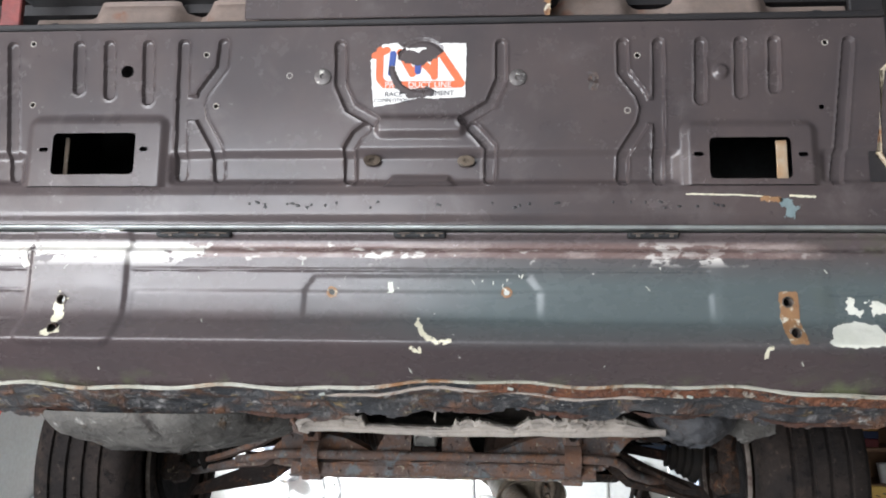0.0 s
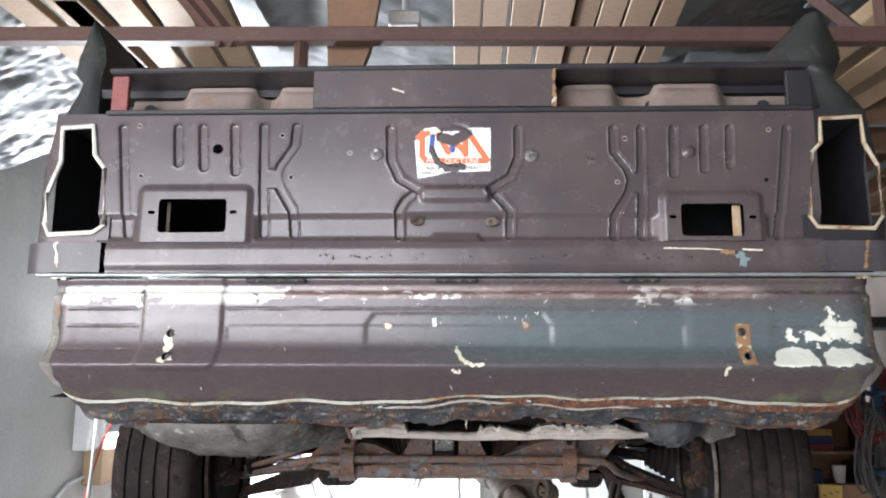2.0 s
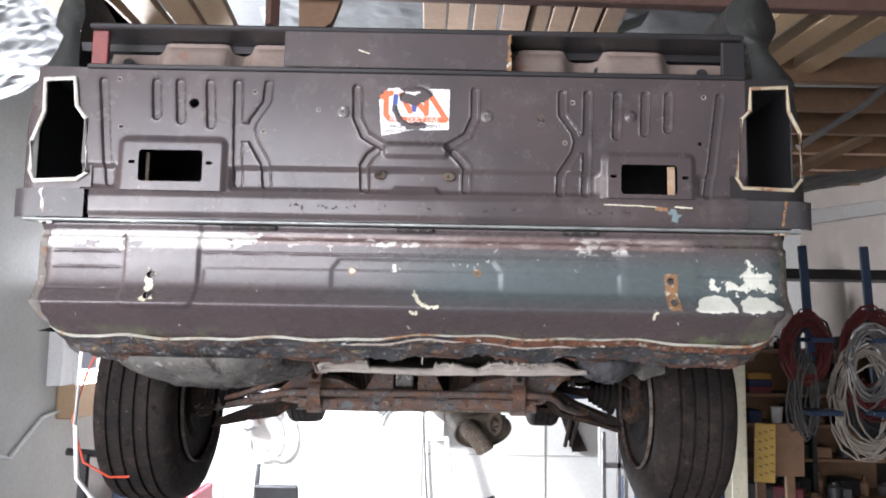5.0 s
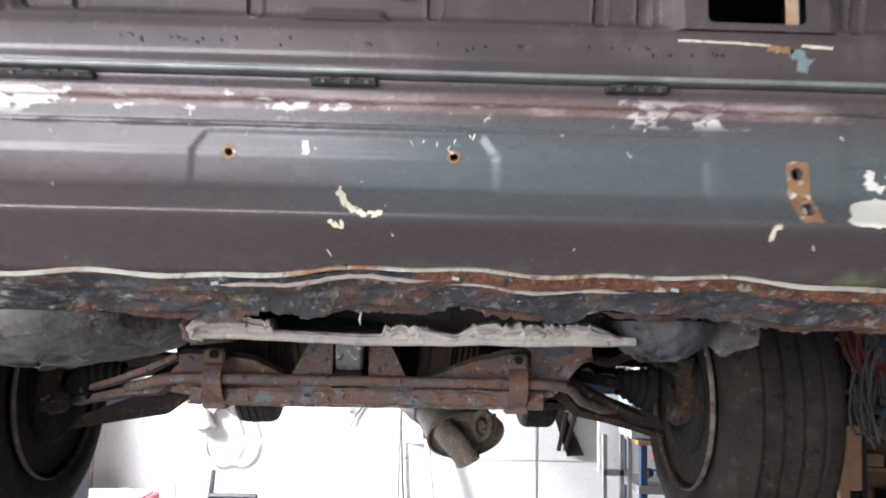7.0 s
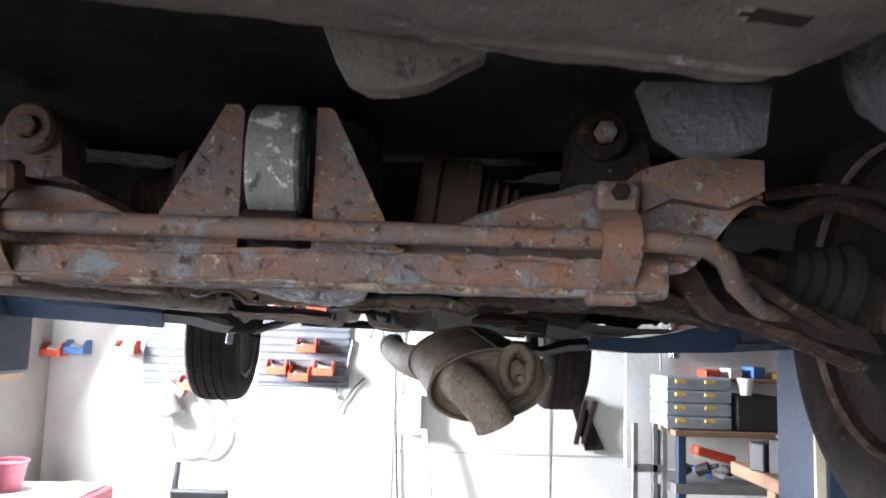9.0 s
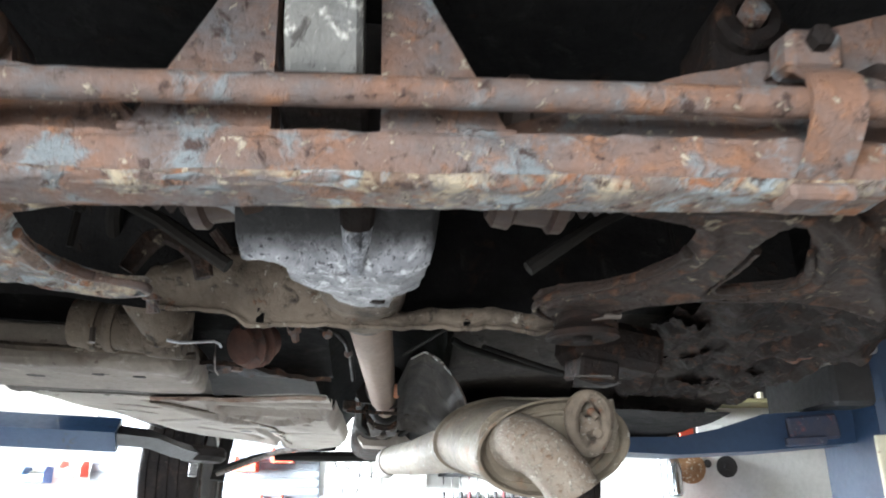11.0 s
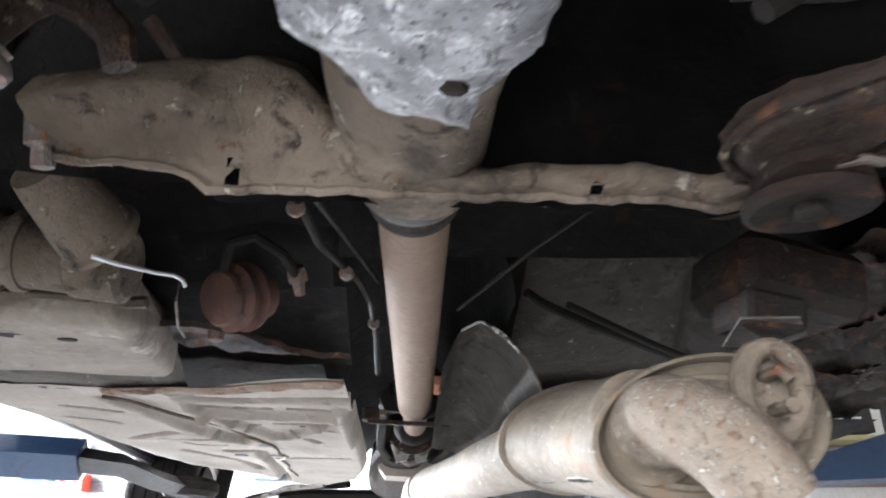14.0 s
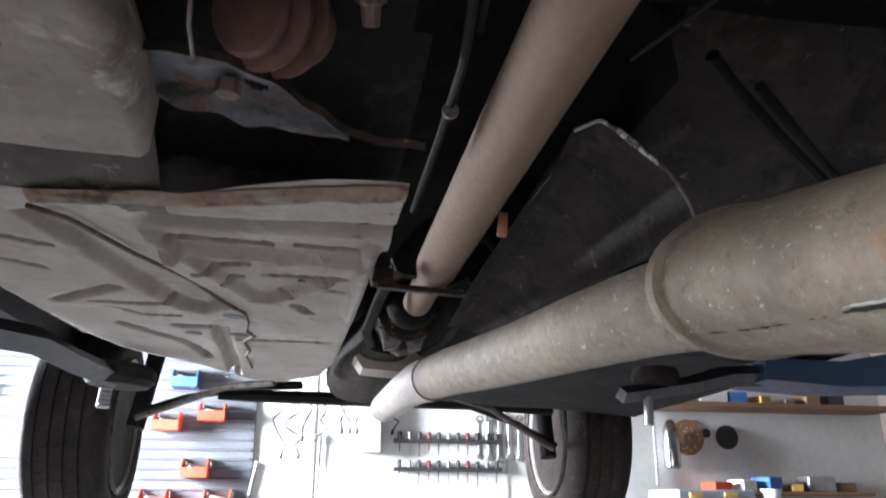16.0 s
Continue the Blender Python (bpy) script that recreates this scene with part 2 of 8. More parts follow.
# ---- mesh building ----
class Mesh:
    def __init__(self):
        self.v, self.f = [], []

    def put(self, verts, faces):
        n = len(self.v)
        self.v += [tuple(p) for p in verts]
        self.f += [tuple(n + i for i in f) for f in faces]
        return self

    def box(self, c, size, rot=(0, 0, 0), bev=0.003):
        bm = bmesh.new()
        bmesh.ops.create_cube(bm, size=1.0)
        bmesh.ops.scale(bm, vec=size, verts=bm.verts)
        if bev:
            bmesh.ops.bevel(bm, geom=list(bm.edges), offset=min(bev, min(size) * 0.3), segments=1, affect="EDGES", profile=0.5)
        bm.transform(pose(*c, *rot))
        bm.verts.index_update()
        self.put([v.co for v in bm.verts], [[v.index for v in f.verts] for f in bm.faces])
        bm.free()
        return self

    def tube(self, pts, r, seg=12, caps=True, flat=1.0, up=(0, 0, 1)):
        pts = [Vector(p) for p in pts]
        rad = r if isinstance(r, (list, tuple)) else [r] * len(pts)
        verts = []
        for i, p in enumerate(pts):
            d = (pts[min(i + 1, len(pts) - 1)] - pts[max(i - 1, 0)]).normalized()
            a = d.cross(Vector(up))
            if a.length < 1e-3:
                a = d.cross(Vector((1, 0, 0)))
            a.normalize()
            b = a.cross(d).normalized()
            verts += [p + (a * math.cos(w) + b * math.sin(w) * flat) * rad[i] for w in (2 * math.pi * k / seg for k in range(seg))]
        faces = [(i * seg + k, i * seg + (k + 1) % seg, (i + 1) * seg + (k + 1) % seg, (i + 1) * seg + k) for i in range(len(pts) - 1) for k in range(seg)]
        if caps:
            faces += [tuple(range(seg))[::-1], tuple((len(pts) - 1) * seg + k for k in range(seg))]
        return self.put(verts, faces)

    def lathe(self, o, axis, profile, seg=32, squash=(1.0, 1.0), roll=0.0):
        """profile: (way along the axis, radius); squash: across the two other directions."""
        d = Vector(axis).normalized()
        a = d.cross(Vector((0, 0, 1)))
        a = a.normalized() if a.length > 1e-3 else Vector((1, 0, 0))
        b = a.cross(d).normalized()
        a, b = a * math.cos(roll) + b * math.sin(roll), b * math.cos(roll) - a * math.sin(roll)
        o = Vector(o)
        verts = [o + d * s + a * (r * squash[0] * math.cos(w)) + b * (r * squash[1] * math.sin(w)) for s, r in profile for w in (2 * math.pi * k / seg for k in range(seg))]
        n = len(profile)
        faces = [(i * seg + k, i * seg + (k + 1) % seg, (i + 1) * seg + (k + 1) % seg, (i + 1) * seg + k) for i in range(n - 1) for k in range(seg)]
        if profile[0] != profile[-1]:
            faces += [tuple(range(seg))[::-1], tuple((n - 1) * seg + k for k in range(seg))]
        return self.put(verts, faces)

    def prism(self, poly, axis, lo, hi):
        """A flat outline in the two other axes (in x, y, z order), pulled from lo to hi along the axis."""
        k = "xyz".index(axis)
        at = lambda p, w: (p[:k] + (w,) + p[k:])
        n = len(poly)
        verts = [at(tuple(p), lo) for p in poly] + [at(tuple(p), hi) for p in poly]
        faces = [tuple(range(n)), tuple(range(2 * n - 1, n - 1, -1))] + [(i, i + n, (i + 1) % n + n, (i + 1) % n) for i in range(n)]
        return self.put(verts, faces)

    def open_box(self, x0, x1, y0, y1, z0, z1):
        """A box open towards the car's tail."""
        v = [(x, y, z) for y in (y0, y1) for x, z in ((x0, z0), (x1, z0), (x1, z1), (x0, z1))]
        return self.put(v, [(4, 5, 6, 7)] + [(k, (k + 1) % 4, (k + 1) % 4 + 4, k + 4) for k in range(4)])

    def sheet(self, fn, us, vs, hole=None):
        """A grid of points fn(u, v); hole(u, v) is below zero where the sheet is cut away, and its rim is drawn onto the line."""
        us, vs = list(us), list(vs)
        step = min(abs(us[1] - us[0]), abs(vs[1] - vs[0]))
        uv = [[u, v] for v in vs for u in us]
        if hole:
            for p in uv:
                f = hole(*p)
                if abs(f) < 0.75 * step:
                    e = 1e-4
                    gu, gv = (hole(p[0] + e, p[1]) - f) / e, (hole(p[0], p[1] + e) - f) / e
                    g2 = gu * gu + gv * gv
                    if g2 > 1e-6:
                        p[0] -= f * gu / g2
                        p[1] -= f * gv / g2
        n, faces = len(us), []
        for j in range(len(vs) - 1):
            for i in range(n - 1):
                q = (j * n + i, j * n + i + 1, (j + 1) * n + i + 1, (j + 1) * n + i)
                if hole and hole(sum(uv[k][0] for k in q) / 4, sum(uv[k][1] for k in q) / 4) < 0:
                    continue
                faces.append(q)
        used = sorted({k for f in faces for k in f})
        new_id = {k: i for i, k in enumerate(used)}
        return self.put([fn(*uv[k]) for k in used], [[new_id[k] for k in f] for f in faces])


def spread(lo, hi, step):
    n = max(1, round((hi - lo) / step))
    return [lo + (hi - lo) * i / n for i in range(n + 1)]


# the underbody's own axes, a little out of line with the tail
LEVEL = Matrix.Identity(4)
UNDERBODY = Matrix.Translation((-0.0775, -0.0283, 0.0764)) @ Matrix.Rotation(radians(3.542), 4, Vector((-0.4331, 0.9012, 0.0185)))
axes = LEVEL


def part(name, m, material, parent=None, label="", sharp=35):
    data = bpy.data.meshes.new(name)
    data.from_pydata([axes @ Vector(p) for p in m.v], [], m.f)
    data.validate()
    bm = bmesh.new()
    bm.from_mesh(data)
    bmesh.ops.recalc_face_normals(bm, faces=bm.faces)
    bm.to_mesh(data)
    bm.free()
    data.polygons.foreach_set("use_smooth", [True] * len(data.polygons))
    data.set_sharp_from_angle(angle=radians(sharp))
    data.materials.append(material)
    ob = new(name, data)
    if parent:
        ob.parent = parent
        ob.matrix_parent_inverse = parent.matrix_world.inverted()
    if label:
        tagged(ob, label)
    return ob


def thing(name, at, label, category, group="", kind=""):
    ob = new(name)
    ob.location = at
    ob.empty_display_size = 0.1
    bpy.context.view_layer.update()
    return tagged(ob, label, category, group, kind)


def structure(name, m, material, label, category):
    return tagged(part(name, m, material, None, label), label, category, kind="structure")


# signed distances in a panel's plane
def d_line(x, z, pts):
    best = 9.0
    for (ax, az), (bx, bz) in zip(pts, pts[1:]):
        dx, dz = bx - ax, bz - az
        t = max(0.0, min(1.0, ((x - ax) * dx + (z - az) * dz) / (dx * dx + dz * dz)))
        best = min(best, math.hypot(x - ax - dx * t, z - az - dz * t))
    return best


def d_box(x, z, x0, x1, z0, z1, r=0.0):
    qx, qz = abs(x - (x0 + x1) / 2) - (x1 - x0) / 2 + r, abs(z - (z0 + z1) / 2) - (z1 - z0) / 2 + r
    return math.hypot(max(qx, 0), max(qz, 0)) + min(max(qx, qz), 0) - r


def d_poly(x, z, pts):
    best, inside = 9.0, False
    for (ax, az), (bx, bz) in zip(pts, pts[1:] + pts[:1]):
        dx, dz = bx - ax, bz - az
        t = max(0.0, min(1.0, ((x - ax) * dx + (z - az) * dz) / (dx * dx + dz * dz)))
        best = min(best, math.hypot(x - ax - dx * t, z - az - dz * t))
        if (az > z) != (bz > z) and x < ax + dx * (z - az) / dz:
            inside = not inside
    return -best if inside else best


def smooth(a, b, x):
    t = max(0.0, min(1.0, (x - a) / (b - a)))
    return t * t * (3 - 2 * t)


def along(x, pts):
    """Height on a line of (x, height) points."""
    for (a, za), (b, zb) in zip(pts, pts[1:]):
        if x <= b:
            return za + (zb - za) * max(0.0, min(1.0, (x - a) / (b - a)))
    return pts[-1][1]


# ---- the garage ----
X0, X1, Y0, Y1, ZC = -2.4, 3.3, -2.6, 6.5, 3.45
structure("floor", Mesh().box((0.45, 1.25, -0.1), (6.0, 10.8, 0.2), bev=0), CONCRETE, "grey concrete garage floor", "floor")
structure("wall_back", Mesh().box((0.45, Y1 + 0.1, 1.75), (6.0, 0.2, 3.5), bev=0), WALL, "white-painted garage wall with faint panel joints", "wall")
wl = Mesh()
for y0, y1, z0, z1 in ((Y0 - 0.2, -2.1, 0, 3.5), (-2.1, 0.3, 2.5, 3.5), (0.3, 4.8, 0, 3.5), (5.72, Y1, 0, 3.5), (4.8, 5.72, 0, 1.35), (4.8, 5.72, 2.2, 3.5)):
    wl.box((X0 - 0.1, (y0 + y1) / 2, (z0 + z1) / 2), (0.2, y1 - y0, z1 - z0), bev=0)
structure("wall_left", wl, WALL_GREY, "grey rendered garage wall with a window opening", "wall")
structure("wall_right", Mesh().box((X1 + 0.1, 1.25, 1.75), (0.2, 10.5, 3.5), bev=0), surface("dark_shed_wall", (0.12, 0.10, 0.085), (0.09, 0.075, 0.065), 3.0, (0.7, 0.9)), "dark boarded garage wall", "wall")
wd = Mesh()
for x0, x1, z0, z1 in ((X0, -2.25, 0, 3.5), (0.4, X1, 0, 3.5), (-2.25, 0.4, 3.1, 3.5)):
    wd.box(((x0 + x1) / 2, Y0 - 0.1, (z0 + z1) / 2), (x1 - x0, 0.2, z1 - z0), bev=0)
structure("wall_front", wd, WALL_GREY, "garage wall with a wide open doorway", "wall")
structure("ceiling", Mesh().box((0.45, 1.25, ZC + 0.1), (6.0, 10.8, 0.2), bev=0), FOIL, "crinkled silver foil insulation under the roof", "ceiling")
structure("ground", Mesh().box((0, 0, -0.3), (400, 400, 0.1), bev=0), CONCRETE, "grey yard ground outside", "ground")

# ---- the car ----
car = thing("car", (0, 2.9, 1.08), "stripped dark old car with rusty underside raised on a lift", "car")
PY = 1.21

RIBS = [
    [(-0.675, 2.19), (-0.653, 1.972)], [(-0.562, 2.19), (-0.557, 2.116)], [(-0.511, 2.19), (-0.505, 2.107)], [(-0.446, 2.19), (-0.44, 2.097)],
    [(-0.386, 2.19), (-0.379, 1.972)], [(-0.320, 2.19), (-0.322, 2.15), (-0.350, 2.108), (-0.356, 2.088), (-0.350, 2.064), (-0.322, 2.016), (-0.318, 1.97)], [(-0.384, 2.096), (-0.356, 2.094)], [(-0.383, 2.083), (-0.356, 2.083)], [(-0.383, 2.070), (-0.356, 2.072)],
    [(0.371, 2.18), (0.366, 1.962)], [(0.316, 2.18), (0.316, 2.135), (0.343, 2.097), (0.349, 2.076), (0.343, 2.050), (0.314, 2.004), (0.312, 1.962)], [(0.368, 2.084), (0.349, 2.082)], [(0.368, 2.070), (0.349, 2.070)], [(0.367, 2.058), (0.349, 2.060)],
    [(0.435, 2.18), (0.432, 2.089)], [(0.495, 2.18), (0.492, 2.098)], [(0.546, 2.18), (0.543, 2.106)], [(0.657, 2.178), (0.628, 1.96)],
    [(-0.129, 2.184), (-0.127, 2.119), (-0.11, 2.081), (-0.071, 2.058)], [(0.127, 2.182), (0.127, 2.124), (0.11, 2.083), (0.069, 2.058)],
    [(-0.085, 2.046), (-0.098, 2.036), (-0.11, 2.015), (-0.109, 1.966)], [(0.083, 2.046), (0.093, 2.036), (0.111, 2.015), (0.109, 1.966)],
]
RIB_BOX = [(min(p[0] for p in r) - 0.02, max(p[0] for p in r) + 0.02) for r in RIBS]
ROUND = [(-0.478, 2.145, 0.0105), (-0.641, 2.195, 0.004), (-0.632, 2.09, 0.004), (-0.348, 2.172, 0.004), (-0.327, 2.085, 0.004), (0.622, 2.178, 0.004), (0.611, 2.075, 0.004), (0.338, 2.161, 0.004)]


def panel_hole(x, z):
    d = min(d_box(x, z, -0.588, -0.452, 1.972, 2.04, 0.008), d_box(x, z, 0.44, 0.56, 1.962, 2.026, 0.008))
    for sx, sz in ((-0.602, 2.013), (-0.438, 2.013), (0.424, 2.0), (0.577, 1.999)):
        d = min(d, d_box(x, z, sx - 0.007, sx + 0.007, sz - 0.0035, sz + 0.0035, 0.003))
    for cx, cz, r in ROUND:
        d = min(d, math.hypot(x - cx, z - cz) - r)
    return d


def panel_point(x, z):
    y = PY
    d = 1.0
    for rib, (a, b) in zip(RIBS, RIB_BOX):
        if a < x < b:
            d = min(d, d_line(x, z, rib))
    y += 0.0055 * smooth(0.0104, 0.0062, d) - 0.0010 * smooth(0.0135, 0.0100, d) * smooth(0.0070, 0.0100, d)
    for x0, x1, z0 in ((-0.624, -0.41, 2.06), (0.409, 0.592, 2.045)):
        y -= 0.007 * smooth(0.012, -0.004, d_box(x, z, x0, x1, 1.94, z0, 0.01))
    near = min(smooth(0.0, 0.015, d_box(x, z, -0.63, -0.40, 1.9, 2.075)), smooth(0.0, 0.015, d_box(x, z, 0.40, 0.60, 1.9, 2.06)))
    y += near * 0.009 * smooth(2.013, 1.999, z) * smooth(1.953, 1.966, z)
    y += 0.003 * smooth(0.004, -0.004, d_box(x, z, -0.1, 0.1, 1.952, 2.012, 0.004))
    y -= 0.006 * smooth(0.006, -0.004, d_poly(x, z, [(-0.056, 1.95), (0.058, 1.95), (0.044, 1.968), (-0.041, 1.968)]))
    y -= 0.009 * smooth(0.007, -0.005, d_box(x, z, -0.066, 0.068, 2.036, 2.062, 0.008))
    r = math.hypot(x - 0.002, z - 2.15)
    y += 0.002 * smooth(0.004, 0.001, abs(r - 0.041))
    y -= 0.006 * smooth(0.014, 0.006, math.hypot(x - 0.464, z - 2.133))
    return (x, y, z)


rear = part("rear_panel", Mesh().sheet(panel_point, spread(-0.712, 0.712, 0.0019), spread(1.953, 2.217, 0.0022), panel_hole), PAINT, car, "dark brown stamped rear panel with pressed ribs")

def patch(name, surf, box, sdf, material, parent, label="", step=0.0018, proud=0.0009):
    """A thin flake lying on a panel: surf gives the panel's point at (x, z), sdf its outline."""
    def lay(x, z):
        p = surf(x, z)
        return (p[0], p[1] - proud, p[2])
    return part(name, Mesh().sheet(lay, spread(box[0], box[1], step), spread(box[2], box[3], step), lambda x, z: -sdf(x, z)), material, parent, label)


CREAM = surface("old_cream_paint", (0.72, 0.68, 0.52), (0.62, 0.60, 0.47), 18.0, (0.4, 0.6), spots=[((0.25, 0.11, 0.04), 60.0, 0.64, 0.72)])
MOUNT = surface("rusted_mount", (0.30, 0.17, 0.08), (0.22, 0.11, 0.05), 40.0, (0.6, 0.8), spots=[((0.62, 0.60, 0.50), 60.0, 0.56, 0.64), ((0.12, 0.05, 0.03), 45.0, 0.6, 0.7)])
jag = lambda x, z, k=60.0, a=0.006: a * noise.noise((x * k, 0.0, z * k)) + 0.4 * a * noise.noise((x * k * 3, 1.0, z * k * 3))

# torn sticker
SX, SZ = (lambda c: -0.08 + 0.000474 * (c - 490)), (lambda c: 2.187 - 0.0005 * (c - 148))
at = lambda *pts: [(SX(a), SZ(b)) for a, b in pts]
EDGE = at((490, 205), (530, 152), (580, 148), (600, 165), (700, 165), (725, 150), (812, 152), (808, 330), (700, 335), (660, 330), (600, 345), (505, 360), (498, 300))
TEAR = [at((605, 190), (655, 205), (712, 172)), at((562, 238), (585, 290), (625, 318)), at((625, 318), (690, 312))]
tear = lambda x, z: min(d_line(x, z, TEAR[0]) - 0.011, d_line(x, z, TEAR[1]) - 0.006, d_line(x, z, TEAR[2]) - 0.008) + 0.003 * noise.noise((x * 160, 0, z * 160))
flat = lambda x, z: (x, PY - 0.001, z)


def flake(name, sdf, material, parent, proud, label="", box=(-0.084, 0.08, 2.075, 2.19)):
    return part(name, Mesh().sheet(lambda x, z: (x, PY - proud, z), spread(box[0], box[1], 0.0012), spread(box[2], box[3], 0.0012), lambda x, z: -max(sdf(x, z), -tear(x, z))), material, parent, label)


WHITE_VINYL = surface("white_vinyl", (0.80, 0.79, 0.77), (0.74, 0.73, 0.71), 20.0, (0.35, 0.5), bump=0.1)
ORANGE_INK = surface("orange_ink", (0.70, 0.16, 0.06), (0.62, 0.13, 0.05), 20.0, (0.35, 0.5), bump=0.1)
BLUE_INK = surface("blue_ink", (0.04, 0.08, 0.30), (0.03, 0.07, 0.26), 20.0, (0.35, 0.5), bump=0.1)
BLACK_INK = surface("black_ink", (0.03, 0.03, 0.035), (0.04, 0.04, 0.045), 20.0, (0.4, 0.5), bump=0.1)
sticker = tagged(flake("sticker", lambda x, z: d_poly(x, z, EDGE) + 0.0015 * noise.noise((x * 200, 0, z * 200)), WHITE_VINYL, None, 0.0012), "torn white sticker with orange and blue lettering on the rear panel", "sticker")
strokes = [at((522, 172), (522, 268), (540, 288), (792, 288)), at((795, 285), (722, 178), (705, 195), (705, 262)), at((705, 255), (665, 213), (632, 252), (590, 180)), at((505, 190), (545, 172))]
flake("orange_print", lambda x, z: min(d_line(x, z, k) for k in strokes) - 0.0058, ORANGE_INK, sticker, 0.0016)
for k in (at((566, 185), (560, 250)), at((650, 215), (650, 245))):
    flake("blue_print", lambda x, z, k=k: d_line(x, z, k) - 0.005, BLUE_INK, sticker, 0.0020)


def words(text, x, z, size, material, parent, y, turn=0.0):
    curve = bpy.data.curves.new("lettering", "FONT")
    curve.body, curve.size, curve.extrude = text, size, 0.0001
    tmp = new("lettering", curve)
    tmp.matrix_world = pose(x, y, z, 90, turn, 0)
    bpy.context.view_layer.update()
    data = bpy.data.meshes.new_from_object(tmp.evaluated_get(bpy.context.evaluated_depsgraph_get()))
    data.transform(tmp.matrix_world)
    bpy.data.objects.remove(tmp)
    data.materials.clear()
    data.materials.append(material)
    ob = new("lettering", data)
    ob.parent = parent
    ob.matrix_parent_inverse = parent.matrix_world.inverted()
    return ob


for text, cx, cz, size, mt in (("PR", 540, 298, 0.0135, WHITE_VINYL), ("DUCT LINE", 618, 298, 0.0135, WHITE_VINYL), ("RACE", 540, 327, 0.0115, BLACK_INK), ("EMENT", 695, 325, 0.0115, BLACK_INK), ("COMPETITION", 505, 345, 0.0085, BLACK_INK)):
    words(text, SX(cx), SZ(cz), size, mt, sticker, PY - 0.0022)

for cx, cz in ((-0.156, 2.132), (0.153, 2.127)):
    d = part("fixing_disc", Mesh().lathe((cx, PY + 0.002, cz), (0, -1, 0), [(0, 0.0135), (0.004, 0.0135), (0.005, 0.011), (0.005, 0.004), (0.003, 0.003)], 24), surface("scuffed_fixing", (0.13, 0.12, 0.115), (0.09, 0.08, 0.078), 60.0, (0.35, 0.5), 0.4, spots=[((0.55, 0.54, 0.5), 90.0, 0.6, 0.66)]), rear, "scuffed round metal fixing")
for cx, cz in ((-0.074, 1.996), (0.073, 1.994)):
    part("fixing_disc", Mesh().lathe((cx, PY + 0.006, cz), (0, -1, 0), [(0, 0.011), (0.003, 0.011), (0.004, 0.009), (0.003, 0.004), (0.001, 0.003)], 24, (1.25, 0.8)), DUST, rear)
for cx, cz in ((-0.21, 2.135), (-0.327, 2.085), (0.321, 2.072), (-0.641, 2.195), (-0.632, 2.09), (-0.348, 2.172), (0.338, 2.161), (0.622, 2.178)):
    part("bared_rim", Mesh().lathe((cx, PY + 0.001, cz), (0, -1, 0), [(0, 0.0035), (0.0014, 0.0036), (0.0014, 0.0052), (0, 0.0056)], 14), surface("chipped_rim", (0.42, 0.40, 0.36), (0.20, 0.17, 0.15), 90.0), rear)
part("bare_patch", Mesh().sheet(lambda x, z: (x, PY - 0.0008, z), spread(0.255, 0.285, 0.0016), spread(2.095, 2.145, 0.0016), lambda x, z: -d_box(x, z, 0.263, 0.277, 2.104, 2.134, 0.004) + 0.004 * noise.noise((x * 120, 0, z * 120))), RUSTY, rear, "flaked rusty patch")
part("window_edge", Mesh().box((0.553, PY + 0.014, 1.994), (0.016, 0.004, 0.066), bev=0.001), surface("stained_edge", (0.42, 0.36, 0.27), (0.35, 0.17, 0.06), 20.0), rear)
part("window_edge", Mesh().box((-0.576, PY + 0.016, 2.006), (0.007, 0.004, 0.066), bev=0.001), DUST, rear)

m = Mesh().box((0, PY + 0.02, 2.223), (1.424, 0.05, 0.010), bev=0.002)
part("panel_top_flange", m, PAINT_DARK, car)
m = Mesh().sheet(lambda x, z: (x, PY + 0.001 - 0.006 * smooth(1.894, 1.91, z) + 0.004 * smooth(1.94, 1.953, z), z), spread(-0.69, 0.712, 0.01), spread(1.893, 1.953, 0.004))
strip = part("lower_strip", m, PAINT, car)
on_strip = lambda x, z: (x, PY - 0.005, z)
TEAL = surface("old_teal_paint", (0.20, 0.27, 0.28), (0.15, 0.20, 0.215), 30.0, (0.35, 0.5))
for name, pts, w, mt, tag in (("scratch", [(0.404, 1.9385), (0.47, 1.9375), (0.515, 1.935)], 0.0012, CREAM, "long pale scratch"), ("scratch", [(0.555, 1.936), (0.59, 1.934)], 0.0016, CREAM, "pale scratch"),
                              ("rust_patch", [(0.515, 1.932), (0.54, 1.929)], 0.004, MOUNT, "rusty chip"), ("bare_patch", [(0.545, 1.927), (0.557, 1.916), (0.553, 1.909)], 0.007, TEAL, "patch of old teal paint")):
    patch(name, on_strip, (min(p[0] for p in pts) - 0.012, max(p[0] for p in pts) + 0.012, min(p[1] for p in pts) - 0.01, max(p[1] for p in pts) + 0.01), lambda x, z, pts=pts, w=w: d_line(x, z, pts) - w + jag(x, z, 160, w * 0.7), mt, strip, tag, 0.0012)
for i in range(34):
    q = random.Random(i)
    bx, bz = (q.gauss(-0.19, 0.05) if i < 14 else q.gauss(0.1, 0.09) if i < 24 else q.gauss(0.42, 0.06)), q.uniform(1.918, 1.928)
    part("paint_blister", Mesh().lathe((bx, PY - 0.0045, bz), (0, -1, 0), [(0, 0.0035), (0.0008, 0.0026), (0.0012, 0.0012)], 8, (q.uniform(0.6, 1.3), 0.8)), PAINT_DARK, strip)

